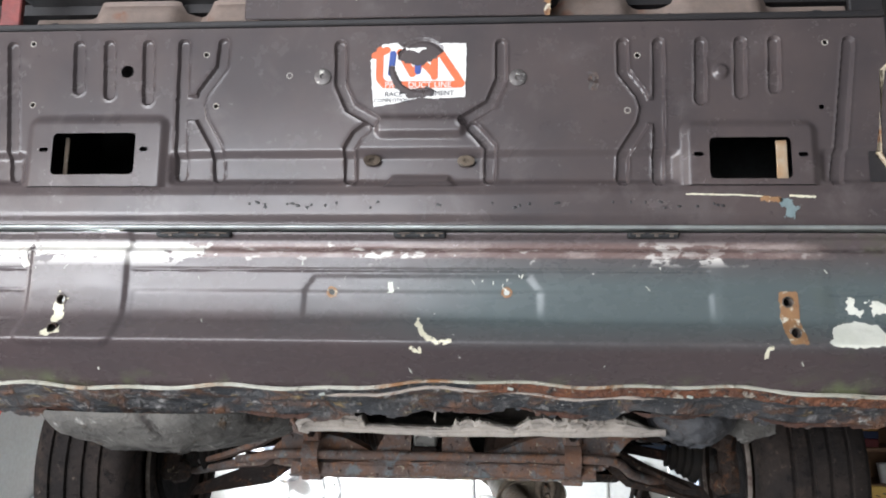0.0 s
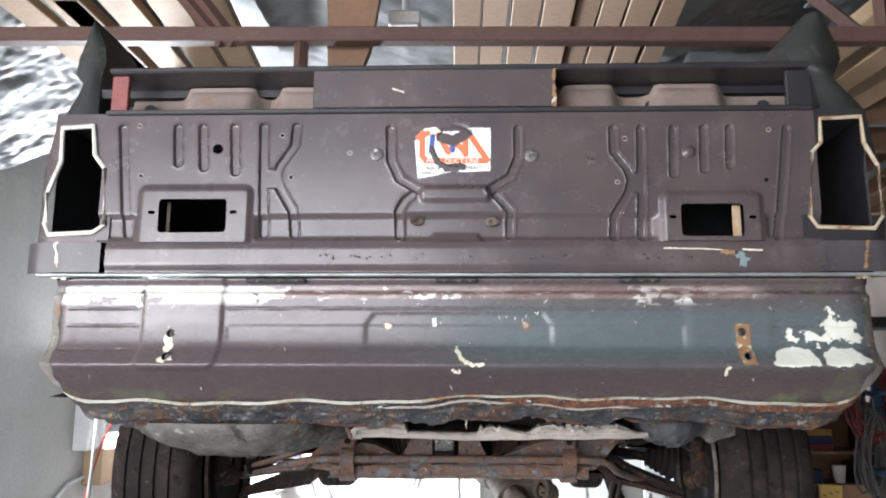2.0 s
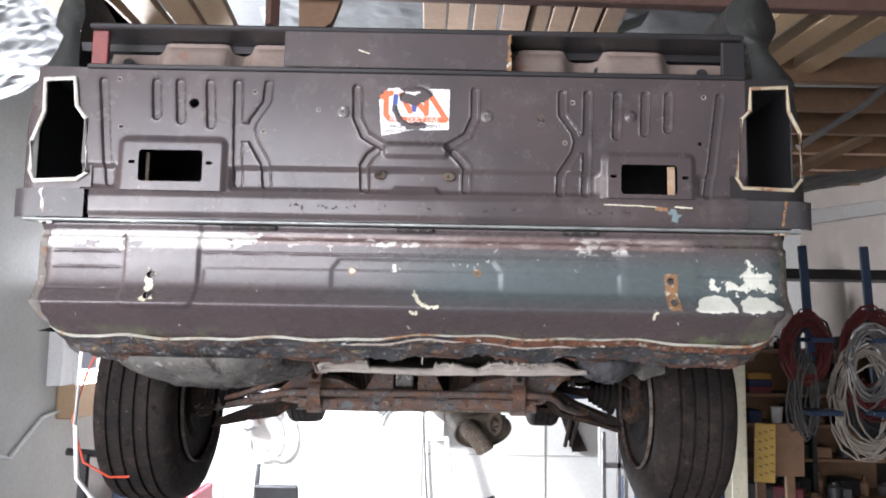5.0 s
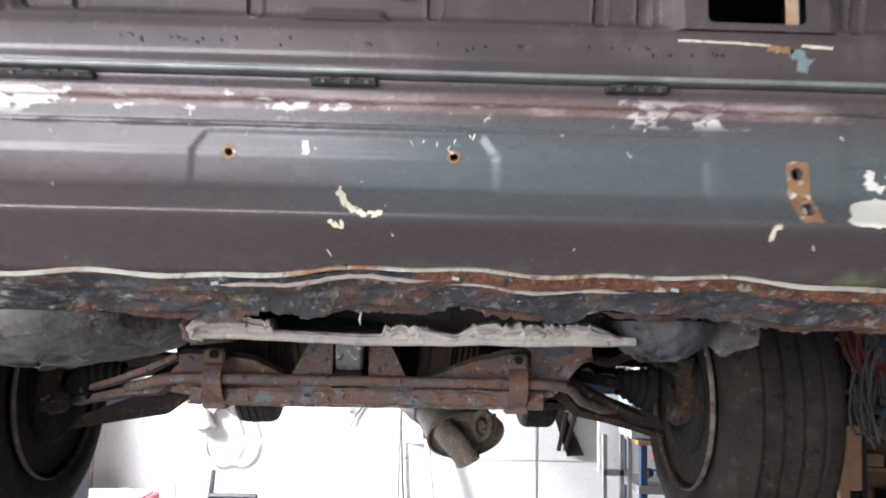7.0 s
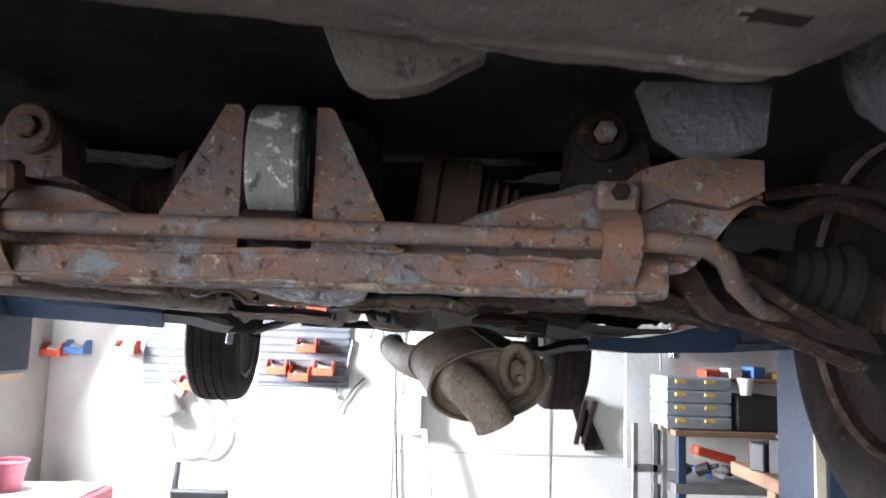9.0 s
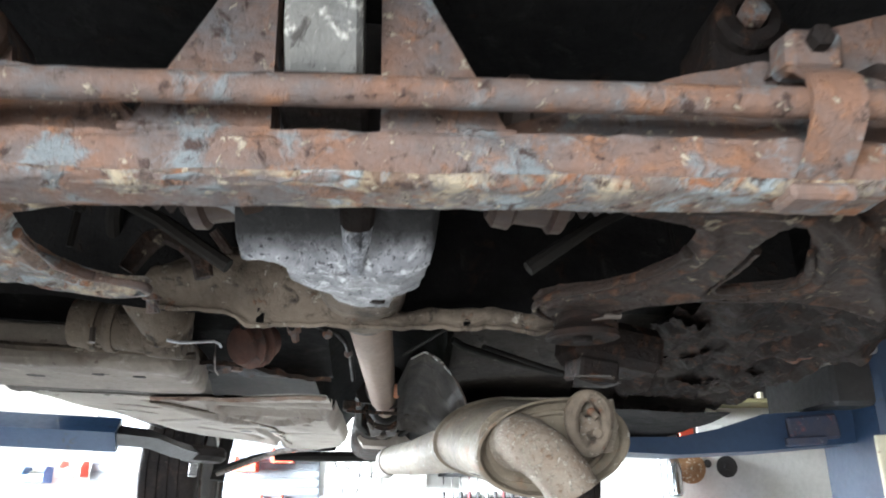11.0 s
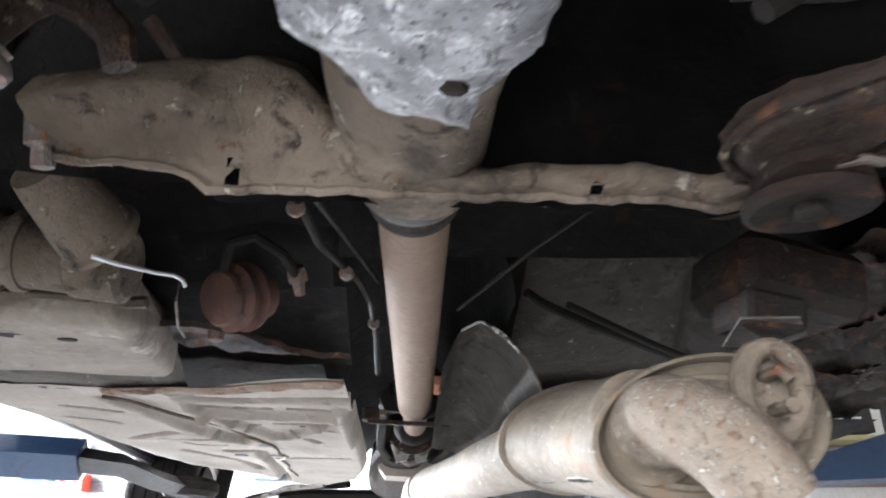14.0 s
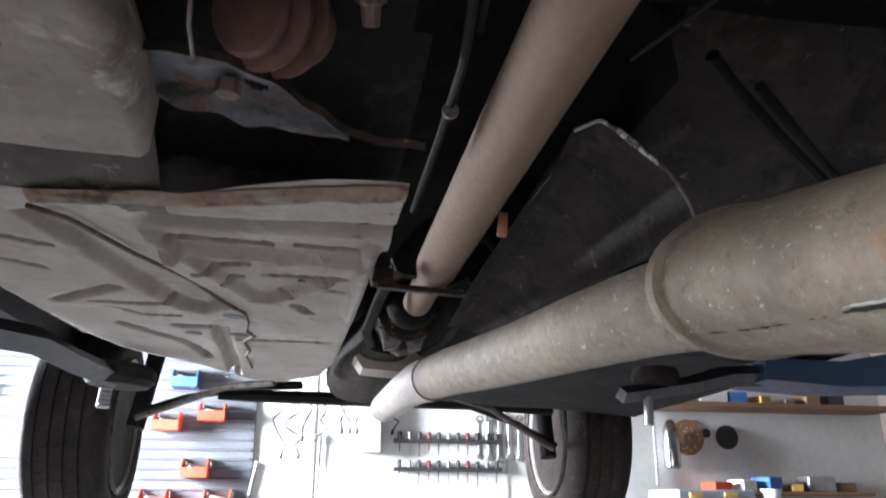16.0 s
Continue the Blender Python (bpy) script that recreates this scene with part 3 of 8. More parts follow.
# tail-lamp housings
END_PAINT = surface("scuffed_end_paint", (0.070, 0.066, 0.068), (0.045, 0.042, 0.045), 14.0, (0.3, 0.45), 0.0, 60.0, 0.15, 0.001, [((0.16, 0.15, 0.145), 40.0, 0.62, 0.72), ((0.10, 0.05, 0.03), 30.0, 0.66, 0.74)])
FLANGE_PAINT = {-1: surface("chipped_white_flange", (0.66, 0.65, 0.60), (0.52, 0.49, 0.43), 22.0, (0.5, 0.7), spots=[((0.26, 0.14, 0.07), 30.0, 0.62, 0.7), ((0.05, 0.04, 0.04), 46.0, 0.64, 0.7)]),
                1: surface("stained_yellow_flange", (0.50, 0.44, 0.33), (0.38, 0.30, 0.19), 22.0, (0.5, 0.7), spots=[((0.24, 0.11, 0.05), 26.0, 0.54, 0.64), ((0.07, 0.05, 0.04), 46.0, 0.6, 0.68)])}
LAMP_L = [(-0.801, 2.192), (-0.737, 2.196), (-0.729, 2.134), (-0.707, 2.106), (-0.700, 1.989), (-0.721, 1.974), (-0.811, 1.97), (-0.824, 1.995), (-0.823, 2.058), (-0.798, 2.121)]
LAMP_R = [(0.724, 2.2), (0.804, 2.204), (0.806, 2.151), (0.835, 2.106), (0.836, 2.004), (0.812, 1.978), (0.703, 1.981), (0.69, 2.003), (0.703, 2.131), (0.722, 2.15)]


def corner_y(x, start=0.80, r=0.06):
    d = max(0.0, abs(x) - start)
    return r - math.sqrt(max(r * r - d * d, 0.0)) if d < r else r


for side, lamp_poly in ((-1, LAMP_L), (1, LAMP_R)):
    edge = lambda z: 0.848 - 0.03 * smooth(2.06, 2.215, z)
    def housing(u, z, side=side, edge=edge):
        x = side * (0.676 + (edge(z) - 0.676) * u) if side > 0 else side * (0.690 + (edge(z) - 0.690) * u)
        return (x, PY + 0.004 + corner_y(x, 0.80, 0.055), z)
    def cut(u, z, side=side, poly=lamp_poly, f=housing):
        return d_poly(f(u, z)[0], z, poly)
    s = Mesh().sheet(housing, spread(0, 1, 0.03), spread(1.954, 2.222, 0.005), cut)
    h = part("tail_lamp_housing", s, PAINT_DARK if side > 0 else PAINT, car, "empty tail-lamp opening with a pale bare flange")
    ring = lamp_poly + lamp_poly[:2]
    part("lamp_flange", Mesh().tube([(x, PY + 0.001 + corner_y(x, 0.80, 0.055), z) for x, z in ring], 0.005 if side < 0 else 0.0042, 6, False), FLANGE_PAINT[side], h)
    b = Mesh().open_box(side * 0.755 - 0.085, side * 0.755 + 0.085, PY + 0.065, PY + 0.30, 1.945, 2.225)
    # Left cavity is near-black, with the shade inside it painted in.
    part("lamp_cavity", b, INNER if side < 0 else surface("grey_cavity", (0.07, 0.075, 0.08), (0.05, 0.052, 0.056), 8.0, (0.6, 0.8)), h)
    if side > 0:
        part("cavity_bend", Mesh().sheet(lambda a, v: (0.665 + 0.075 * math.sin(a), PY + 0.12 + 0.05 * v, 1.95 + 0.13 * math.cos(a)), spread(0, math.pi / 2, 0.15), spread(0, 1, 0.2)), STEEL, h)
    e = Mesh().sheet(lambda u, v, side=side: (side * (0.70 + 0.155 * u), PY - 0.004 + corner_y(0.70 + 0.155 * u, 0.81, 0.06), 1.893 + 0.06 * v), spread(0, 1, 0.05), spread(0, 1, 0.25))
    cap = part("end_cap", e, END_PAINT, car, "scuffed dark end cap with chipped paint")
    on_cap = lambda x, z, side=side: (x, PY - 0.004 + corner_y(abs(x), 0.81, 0.06), z)
    for pts in ([(0.792, 1.951), (0.788, 1.93), (0.784, 1.896)], [(0.79, 1.885), (0.768, 1.884)]):
        patch("chip", on_cap, (side * 0.775 - 0.03, side * 0.775 + 0.03, 1.874 if pts[0][1] < 1.9 else 1.893, 1.953), lambda x, z, pts=pts, side=side: d_line(side * x, z, pts) - (0.0022 if pts[0][1] > 1.9 else 0.005) + jag(x, z, 110, 0.005), PRIMER if side < 0 else MOUNT, cap, "chipped bare edge", 0.0016)
    f = Mesh()
    INN = ([(2.222, 0.752), (2.254, 0.765), (2.336, 0.777), (2.378, 0.775), (2.421, 0.785), (2.463, 0.806), (2.492, 0.818)] if side < 0 else
           [(2.222, 0.752), (2.265, 0.758), (2.335, 0.757), (2.356, 0.723), (2.392, 0.714), (2.435, 0.724), (2.471, 0.758), (2.492, 0.775)])
    OUT = ([(2.222, 0.876), (2.246, 0.871), (2.294, 0.847), (2.336, 0.835), (2.371, 0.866), (2.406, 0.868), (2.455, 0.854), (2.477, 0.838), (2.492, 0.826)] if side < 0 else
           [(2.222, 0.876), (2.266, 0.872), (2.322, 0.828), (2.350, 0.829), (2.393, 0.854), (2.422, 0.857), (2.465, 0.849), (2.492, 0.835)])
    def fin(u, v, side=side, OUT=OUT, INN=INN):
        z = 2.222 + 0.27 * v
        line = lambda pts: next((a[1] + (b[1] - a[1]) * (z - a[0]) / (b[0] - a[0]) for a, b in zip(pts, pts[1:]) if z <= b[0] + 1e-6), pts[-1][1])
        inn, out = line(INN), line(OUT)
        return (side * (inn + (out - inn) * u), PY + 0.06 + 0.08 * v + 0.05 * u * u - 0.02 * math.sin(u * 3.1), z)
    f.sheet(fin, spread(0, 1, 0.08), spread(0, 1, 0.02))
    f.sheet(lambda u, v, side=side: (fin(0, v, side)[0] - side * 0.012 * math.sin(u * 3), fin(0, v, side)[1] + 0.22 * u, fin(0, v, side)[2] - 0.02 * u), spread(0, 1, 0.1), spread(0, 1, 0.04))
    part("pillar_base", f, surface("dull_grey_green_black", (0.038, 0.040, 0.037), (0.026, 0.027, 0.026), 12.0, (0.45, 0.65), 0.0, 70.0, 0.3, 0.001, [((0.07, 0.068, 0.06), 30.0, 0.6, 0.72)]), car, "dull black pillar base")
    q = Mesh().sheet(lambda y, z, side=side: (side * (0.79 + 0.045 * smooth(1.86, 1.90, z)), y, z), spread(1.28, 1.62, 0.04), spread(1.70, 2.22, 0.02))
    part("quarter_panel", q, PAINT_DARK, car)

# slot above the panel, with the inner stamping behind it
def bumps(x, z):
    h = 0.0
    for a, b in ((-0.58, -0.42), (-0.38, -0.27), (0.22, 0.34), (0.41, 0.56)):
        h = max(h, smooth(a - 0.02, a + 0.02, x) * smooth(b + 0.02, b - 0.02, x))
    return (x, 1.31 - 0.03 * h - 0.35 * (2.29 + 0.02 * h - z) * (z < 2.29), z)


m = Mesh().sheet(lambda x, v: bumps(x, 2.215 + (0.07 + 0.018 * (bumps(x, 2.3)[1] < 1.295)) * v), spread(-0.70, 0.70, 0.01), spread(0, 1, 0.1))
part("inner_stamping", m, STAMPING, car, "brown pressed inner panel")
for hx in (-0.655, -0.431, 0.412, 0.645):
    # Flat near-black discs carry the shade of holes that are not cut.
    part("hole_disc", Mesh().lathe((hx, 1.285, 2.258), (0, -1, 0.2), [(0, 1.0), (0.001, 0.96)], 18, (0.013, 0.011)), INNER, car, "dark oval disc in place of a hole")
m = Mesh().box((0, 1.27, 2.312), (1.42, 0.14, 0.012), bev=0.004).box((0, 1.5, 2.30), (1.6, 0.4, 0.02), bev=0).box((0, 1.36, 2.26), (1.5, 0.01, 0.14), bev=0)
part("boot_edge", m, PAINT_DARK, car)
m = Mesh().box((-0.042, PY - 0.004, 2.27), (0.49, 0.006, 0.082), bev=0.002)
plate = part("cover_plate", m, PAINT, car, "flat dark cover plate")
on_plate = lambda x, z: (x, PY - 0.0072, z)
patch("scratch", on_plate, (-0.14, -0.09, 2.25, 2.275), lambda x, z: d_line(x, z, [(-0.125, 2.267), (-0.104, 2.260)]) - 0.0016 + jag(x, z, 150, 0.001), CREAM, plate, "pale scratch", 0.0012)
patch("rust_patch", on_plate, (0.17, 0.205, 2.225, 2.312), lambda x, z: d_line(x, z, [(0.201, 2.31), (0.199, 2.27), (0.202, 2.228)]) - 0.003 + jag(x, z, 70, 0.006), MOUNT, plate, "rusty chipped end of the plate", 0.0012)
m = Mesh().box((-0.69, PY + 0.01, 2.265), (0.035, 0.012, 0.08), bev=0.002)
part("side_post", m, surface("faded_red", (0.22, 0.05, 0.045), (0.13, 0.045, 0.045), 40.0, (0.4, 0.6)), car, "faded red corner post")
m = Mesh().box((0.69, PY + 0.01, 2.265), (0.05, 0.012, 0.08), bev=0.002)
part("side_post", m, PAINT_DARK, car)

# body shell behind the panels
# Dark panels added to close off the boot, shade put into their colour.
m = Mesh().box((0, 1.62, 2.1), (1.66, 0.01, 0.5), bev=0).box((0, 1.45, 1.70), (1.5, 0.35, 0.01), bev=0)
part("boot_backing", m, INNER, car)
m = Mesh()
for side in (-1, 1):
    m.box((side * 0.80, 3.2, 1.975 if side < 0 else 1.95), (0.03, 2.6, 0.85 if side < 0 else 0.9), bev=0.01)
m.box((0, 3.4, 2.35), (1.6, 2.8, 0.03), bev=0)
part("body_shell", m, PAINT_DARK, car)

# seam flange and valance
m = Mesh().box((0.0, PY - 0.004, 1.886), (1.64, 0.03, 0.006), bev=0.002)
sf = part("seam_flange", m, surface("bare_seam", (0.35, 0.38, 0.37), (0.2, 0.2, 0.2), 20.0, (0.3, 0.5), 0.4), car, "bare metal seam")


for cx, w in ((-0.347, 0.118), (0.004, 0.08), (0.353, 0.076)):
    # Dark block painted as the shade in a gap under the seam.
    part("gap_block", Mesh().box((cx, PY - 0.001, 1.876), (w, 0.020, 0.009), bev=0.004), INNER, sf, "dark block in place of the gap under the seam")
    for dx in (-0.3, 0.05, 0.34):
        part("seam_clip", Mesh().box((cx + dx * w, PY - 0.010, 1.877), (0.24 * w, 0.010, 0.002), (0, 8 * dx, 0), 0.0005).box((cx + dx * w, PY - 0.011, 1.8745), (0.006, 0.003, 0.005), bev=0.0005), BEAD, sf, "bent metal clip")


def valance_edge(x):
    """Height of the lower lip along the car's width."""
    bend = max(0.0, abs(x) - 0.700)
    corner = 0.098 - math.sqrt(max(0.098 ** 2 - bend ** 2, 0.0)) if bend < 0.098 else 0.098
    return 1.645 + corner + 0.012 * smooth(-0.2, 0.02, x) * smooth(0.75, 0.3, x) + 0.003 * math.sin(17 * x) * smooth(0.72, 0.6, abs(x)) + 0.002 * math.sin(41 * x + 1) * smooth(0.72, 0.6, abs(x))


def valance_point(x, v):
    z1 = valance_edge(x)
    z = z1 + (1.880 - z1) * v
    y = PY - 0.012 + corner_y(x, 0.735, 0.085)
    lo_, hi_ = 0.030 - 0.96 * (z - 1.648), -0.033 + 0.95 * (z - 1.712)
    ridge = 0.5 * (lo_ + hi_ + math.hypot(lo_ - hi_, 0.006))
    y += 0.5 * (ridge + 0.001 - math.hypot(ridge - 0.001, 0.006)) if z > 1.715 else ridge
    y += 0.005 * smooth(1.72, 1.80, z)
    y += 0.012 * smooth(1.848, 1.858, z) - 0.008 * smooth(1.868, 1.878, z)
    d = d_box(x, z, -0.438, 0.434, 1.742, 1.789, 0.004)
    y += 0.0018 * smooth(0.005, -0.005, d)
    y += 0.0022 * smooth(0.006, -0.005, d_poly(x, z, [(-0.17, 1.747), (0.185, 1.747), (0.185, 1.79), (0.168, 1.812), (-0.154, 1.812), (-0.17, 1.79)]))
    for a, b, zz in ((-0.755, -0.612, 1.822), (-0.755, -0.612, 1.789), (-0.77, -0.612, 1.742), (-0.442, 0.434, 1.822), (0.600, 0.77, 1.789)):
        y += 0.0016 * smooth(0.0034, 0.0012, abs(z - zz)) * smooth(a, a + 0.004, x) * smooth(b, b - 0.004, x)
    y -= 0.0045 * smooth(0.006, -0.004, d_box(x, z, -0.602, -0.450, 1.705, 1.90, 0.02)) + 0.0014 * smooth(0.012, -0.010, d_box(x, z, 0.444, 0.598, 1.705, 1.90, 0.03))
    return (x, y, z)


def valance_hole(x, v):
    z1 = valance_edge(x)
    z = z1 + (1.880 - z1) * v
    d = 9.0
    for cx, cz, r in ((-0.546, 1.773, 0.007), (-0.544, 1.728, 0.007), (0.541, 1.777, 0.007), (0.543, 1.731, 0.007), (-0.128, 1.788, 0.0045), (0.136, 1.789, 0.0045)):
        d = min(d, math.hypot(x - cx, z - cz) - r)
    return d


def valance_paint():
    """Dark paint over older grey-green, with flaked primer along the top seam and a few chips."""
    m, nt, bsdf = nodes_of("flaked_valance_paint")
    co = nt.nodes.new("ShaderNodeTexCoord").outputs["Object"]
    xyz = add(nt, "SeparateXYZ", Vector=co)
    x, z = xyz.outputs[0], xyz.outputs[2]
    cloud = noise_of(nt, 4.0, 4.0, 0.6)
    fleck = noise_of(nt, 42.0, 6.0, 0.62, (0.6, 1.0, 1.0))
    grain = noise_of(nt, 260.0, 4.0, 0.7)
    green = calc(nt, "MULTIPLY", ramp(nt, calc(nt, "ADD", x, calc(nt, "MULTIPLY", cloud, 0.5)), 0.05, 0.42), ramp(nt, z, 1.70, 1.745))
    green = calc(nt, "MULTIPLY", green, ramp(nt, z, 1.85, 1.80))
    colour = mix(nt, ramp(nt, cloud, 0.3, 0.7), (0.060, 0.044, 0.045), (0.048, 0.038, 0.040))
    # Lower face darker: shade under the crease, besides overspray above, is painted in.
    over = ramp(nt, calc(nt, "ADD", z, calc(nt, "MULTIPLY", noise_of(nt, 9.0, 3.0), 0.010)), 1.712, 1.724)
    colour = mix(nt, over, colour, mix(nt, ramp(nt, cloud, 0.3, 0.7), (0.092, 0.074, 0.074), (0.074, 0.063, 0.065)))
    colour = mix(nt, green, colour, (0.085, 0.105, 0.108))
    moss = calc(nt, "MULTIPLY", ramp(nt, noise_of(nt, 16.0), 0.5, 0.68), calc(nt, "ADD", ramp(nt, z, 1.672, 1.655), calc(nt, "MULTIPLY", ramp(nt, x, 0.55, 0.7), 0.6)))
    colour = mix(nt, calc(nt, "MULTIPLY", moss, 0.7), colour, (0.10, 0.115, 0.06))
    band = calc(nt, "MULTIPLY", ramp(nt, calc(nt, "ADD", z, calc(nt, "MULTIPLY", fleck, 0.006)), 1.842, 1.845), ramp(nt, z, 1.868, 1.862))
    drip = calc(nt, "MULTIPLY", ramp(nt, z, 1.826, 1.842), ramp(nt, z, 1.846, 1.84))
    bias = calc(nt, "ADD", calc(nt, "MULTIPLY", ramp(nt, x, -0.28, -0.5), 0.2), calc(nt, "MULTIPLY", ramp(nt, noise_of(nt, 7.0, 2.0), 0.42, 0.62), 0.12))
    bare = calc(nt, "MULTIPLY", band, ramp(nt, calc(nt, "ADD", fleck, bias), 0.60, 0.65))
    bare = calc(nt, "MULTIPLY", bare, calc(nt, "SUBTRACT", 1.0, calc(nt, "MULTIPLY", ramp(nt, x, 0.30, 0.42), 0.75)))
    bare = calc(nt, "MAXIMUM", bare, calc(nt, "MULTIPLY", drip, ramp(nt, calc(nt, "ADD", fleck, bias), 0.66, 0.69)))
    brown = calc(nt, "MULTIPLY", band, calc(nt, "MULTIPLY", ramp(nt, x, -0.42, -0.34), ramp(nt, x, 0.62, 0.55)))
    colour = mix(nt, calc(nt, "MULTIPLY", brown, 0.8), colour, (0.17, 0.115, 0.105))
    haze = calc(nt, "MULTIPLY", brown, ramp(nt, noise_of(nt, 24.0, 6.0, 0.7, (0.4, 1.0, 1.4)), 0.48, 0.66))
    colour = mix(nt, calc(nt, "MULTIPLY", haze, 0.55), colour, (0.40, 0.35, 0.33))
    dots = ramp(nt, noise_of(nt, 95.0, 2.0, 0.5), 0.775, 0.79)
    colour = mix(nt, calc(nt, "MAXIMUM", bare, calc(nt, "MULTIPLY", dots, 0.8)), colour, (0.62, 0.60, 0.57))
    nt.links.new(colour, bsdf.inputs["Base Color"])
    r = add(nt, "MapRange", i0=fleck, i1=0.3, i2=0.7, i3=0.20, i4=0.34)
    nt.links.new(r.outputs[0], bsdf.inputs["Roughness"])
    b_ = add(nt, "Bump", Strength=0.25, Distance=0.0015, Height=calc(nt, "ADD", calc(nt, "MULTIPLY", noise_of(nt, 110.0, 3.0), 0.35), bare))
    nt.links.new(b_.outputs[0], bsdf.inputs["Normal"])
    return m


def on_valance(x, z):
    z1 = valance_edge(x)
    return valance_point(x, (z - z1) / (1.880 - z1))


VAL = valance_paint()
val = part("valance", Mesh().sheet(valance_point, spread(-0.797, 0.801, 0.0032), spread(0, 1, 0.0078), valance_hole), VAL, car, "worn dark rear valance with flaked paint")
BARE = surface("bare_white_filler", (0.70, 0.71, 0.64), (0.60, 0.62, 0.54), 14.0, (0.5, 0.7))
patch("bare_patch", on_valance, (0.0, 0.065, 1.705, 1.75), lambda x, z: d_line(x, z, [(0.004, 1.744), (0.010, 1.73), (0.023, 1.717), (0.035, 1.713), (0.052, 1.714)]) - 0.0035 + jag(x, z, 120, 0.004), CREAM, val, "curved chip of bare cream paint")
patch("bare_patch", on_valance, (-0.015, 0.02, 1.69, 1.712), lambda x, z: math.hypot((x - 0.003) / 2, z - 1.701) - 0.003 + jag(x, z, 150, 0.006), CREAM, val)
rivets = lambda x, z, pts: min(math.hypot(x - a, z - b) for a, b in pts) - 0.0072
LM, RM = [(-0.546, 1.773), (-0.544, 1.728)], [(0.541, 1.777), (0.543, 1.731)]
patch("mount_plate", on_valance, (-0.575, -0.52, 1.705, 1.80), lambda x, z: max(d_line(x, z, LM) - 0.009 + jag(x, z, 70, 0.011), -rivets(x, z, LM)), CREAM, val, "cream paint bared round two mounting holes")
patch("mount_plate", on_valance, (0.515, 0.57, 1.71, 1.80), lambda x, z: max(d_box(x, z, 0.529, 0.556, 1.715, 1.793, 0.004) + jag(x, z, 120, 0.002), -rivets(x, z, RM)), MOUNT, val, "rust-stained rectangle round two mounting holes")
FILLER = ([(0.575, 1.718), (0.590, 1.722), (0.600, 1.742), (0.631, 1.750), (0.661, 1.744), (0.672, 1.722), (0.670, 1.713), (0.600, 1.711)], [(0.680, 1.715), (0.684, 1.735), (0.704, 1.750), (0.746, 1.744), (0.765, 1.723), (0.740, 1.716), (0.701, 1.711)],
          [(0.626, 1.757), (0.622, 1.788), (0.630, 1.790), (0.640, 1.768), (0.669, 1.780), (0.690, 1.774), (0.702, 1.826), (0.715, 1.818), (0.722, 1.800), (0.752, 1.796), (0.764, 1.766), (0.745, 1.752), (0.715, 1.765), (0.680, 1.752), (0.650, 1.760)])
patch("bare_patch", on_valance, (0.565, 0.785, 1.69, 1.835), lambda x, z: min(d_poly(x, z, FILLER[0]) + jag(x, z, 80, 0.003), d_poly(x, z, FILLER[1]) + jag(x, z, 70, 0.005), d_poly(x, z, FILLER[2]) + jag(x, z, 65, 0.012) + 0.002), BARE, val, "large flaked patches of whitish filler")
STRIPS = [[(-0.742, 1.846), (-0.742, 1.857), (-0.66, 1.860), (-0.616, 1.858), (-0.612, 1.846), (-0.606, 1.826), (-0.614, 1.824), (-0.622, 1.842)], [(-0.596, 1.846), (-0.594, 1.863), (-0.449, 1.862), (-0.448, 1.845), (-0.52, 1.841)], [(-0.440, 1.846), (-0.436, 1.860), (-0.400, 1.858), (-0.386, 1.846), (-0.41, 1.842)], [(-0.378, 1.846), (-0.372, 1.860), (-0.336, 1.858), (-0.326, 1.845), (-0.35, 1.842)]]
for pts in STRIPS:
    patch("bare_strip", on_valance, (min(q[0] for q in pts) - 0.01, max(q[0] for q in pts) + 0.01, min(q[1] for q in pts) - 0.006, max(q[1] for q in pts) + 0.006), lambda x, z, pts=pts: d_poly(x, z, pts) + jag(x, z, 90, 0.0035), PRIMER, val, "strip of bare whitish metal under the seam", 0.0016, 0.0012)
CORNER_SCAB = surface("scabby_corner_paint", (0.20, 0.185, 0.165), (0.085, 0.075, 0.070), 30.0, (0.6, 0.85), 0.0, 90.0, 0.9, 0.003, [((0.52, 0.49, 0.43), 48.0, 0.58, 0.66), ((0.20, 0.105, 0.06), 36.0, 0.56, 0.66), ((0.10, 0.115, 0.06), 20.0, 0.56, 0.68)])
for side in (-1, 1):
    def scab(x, z, side=side):
        rim = 0.797 if side < 0 else 0.801
        drop = max(0.0, 1.735 - z)
        inner = rim - 0.026 - 0.30 * drop - 0.012 * noise.noise((z * 14, 3, side)) - 0.010 * noise.noise((z * 50, 3, side))
        return max(inner - side * x, valance_edge(x) + 0.002 - z, side * x - rim + 0.002)
    patch("corner_scab", on_valance, (-0.796, -0.70, 1.652, 1.868) if side < 0 else (0.70, 0.800, 1.652, 1.868), scab, CORNER_SCAB, val, "scabby chipped paint round the corner", 0.0022, 0.0013)
patch("bare_patch", on_valance, (0.49, 0.515, 1.69, 1.715), lambda x, z: d_line(x, z, [(0.503, 1.71), (0.499, 1.696)]) - 0.0025 + jag(x, z, 200, 0.003), CREAM, val)
patch("bare_patch", on_valance, (-0.06, -0.02, 1.78, 1.815), lambda x, z: d_line(x, z, [(-0.041, 1.803), (-0.037, 1.79)]) - 0.0035 + jag(x, z, 150, 0.004), BARE, val)
for hx, hz in ((-0.128, 1.788), (0.136, 1.789)):
    patch("rust_ring", on_valance, (hx - 0.012, hx + 0.012, hz - 0.012, hz + 0.012), lambda x, z, hx=hx, hz=hz: abs(math.hypot(x - hx, z - hz) - 0.0065) - 0.0017 + jag(x, z, 180, 0.0015), MOUNT, val, "rusty ring round a hole", 0.0011)
q = random.Random(77)
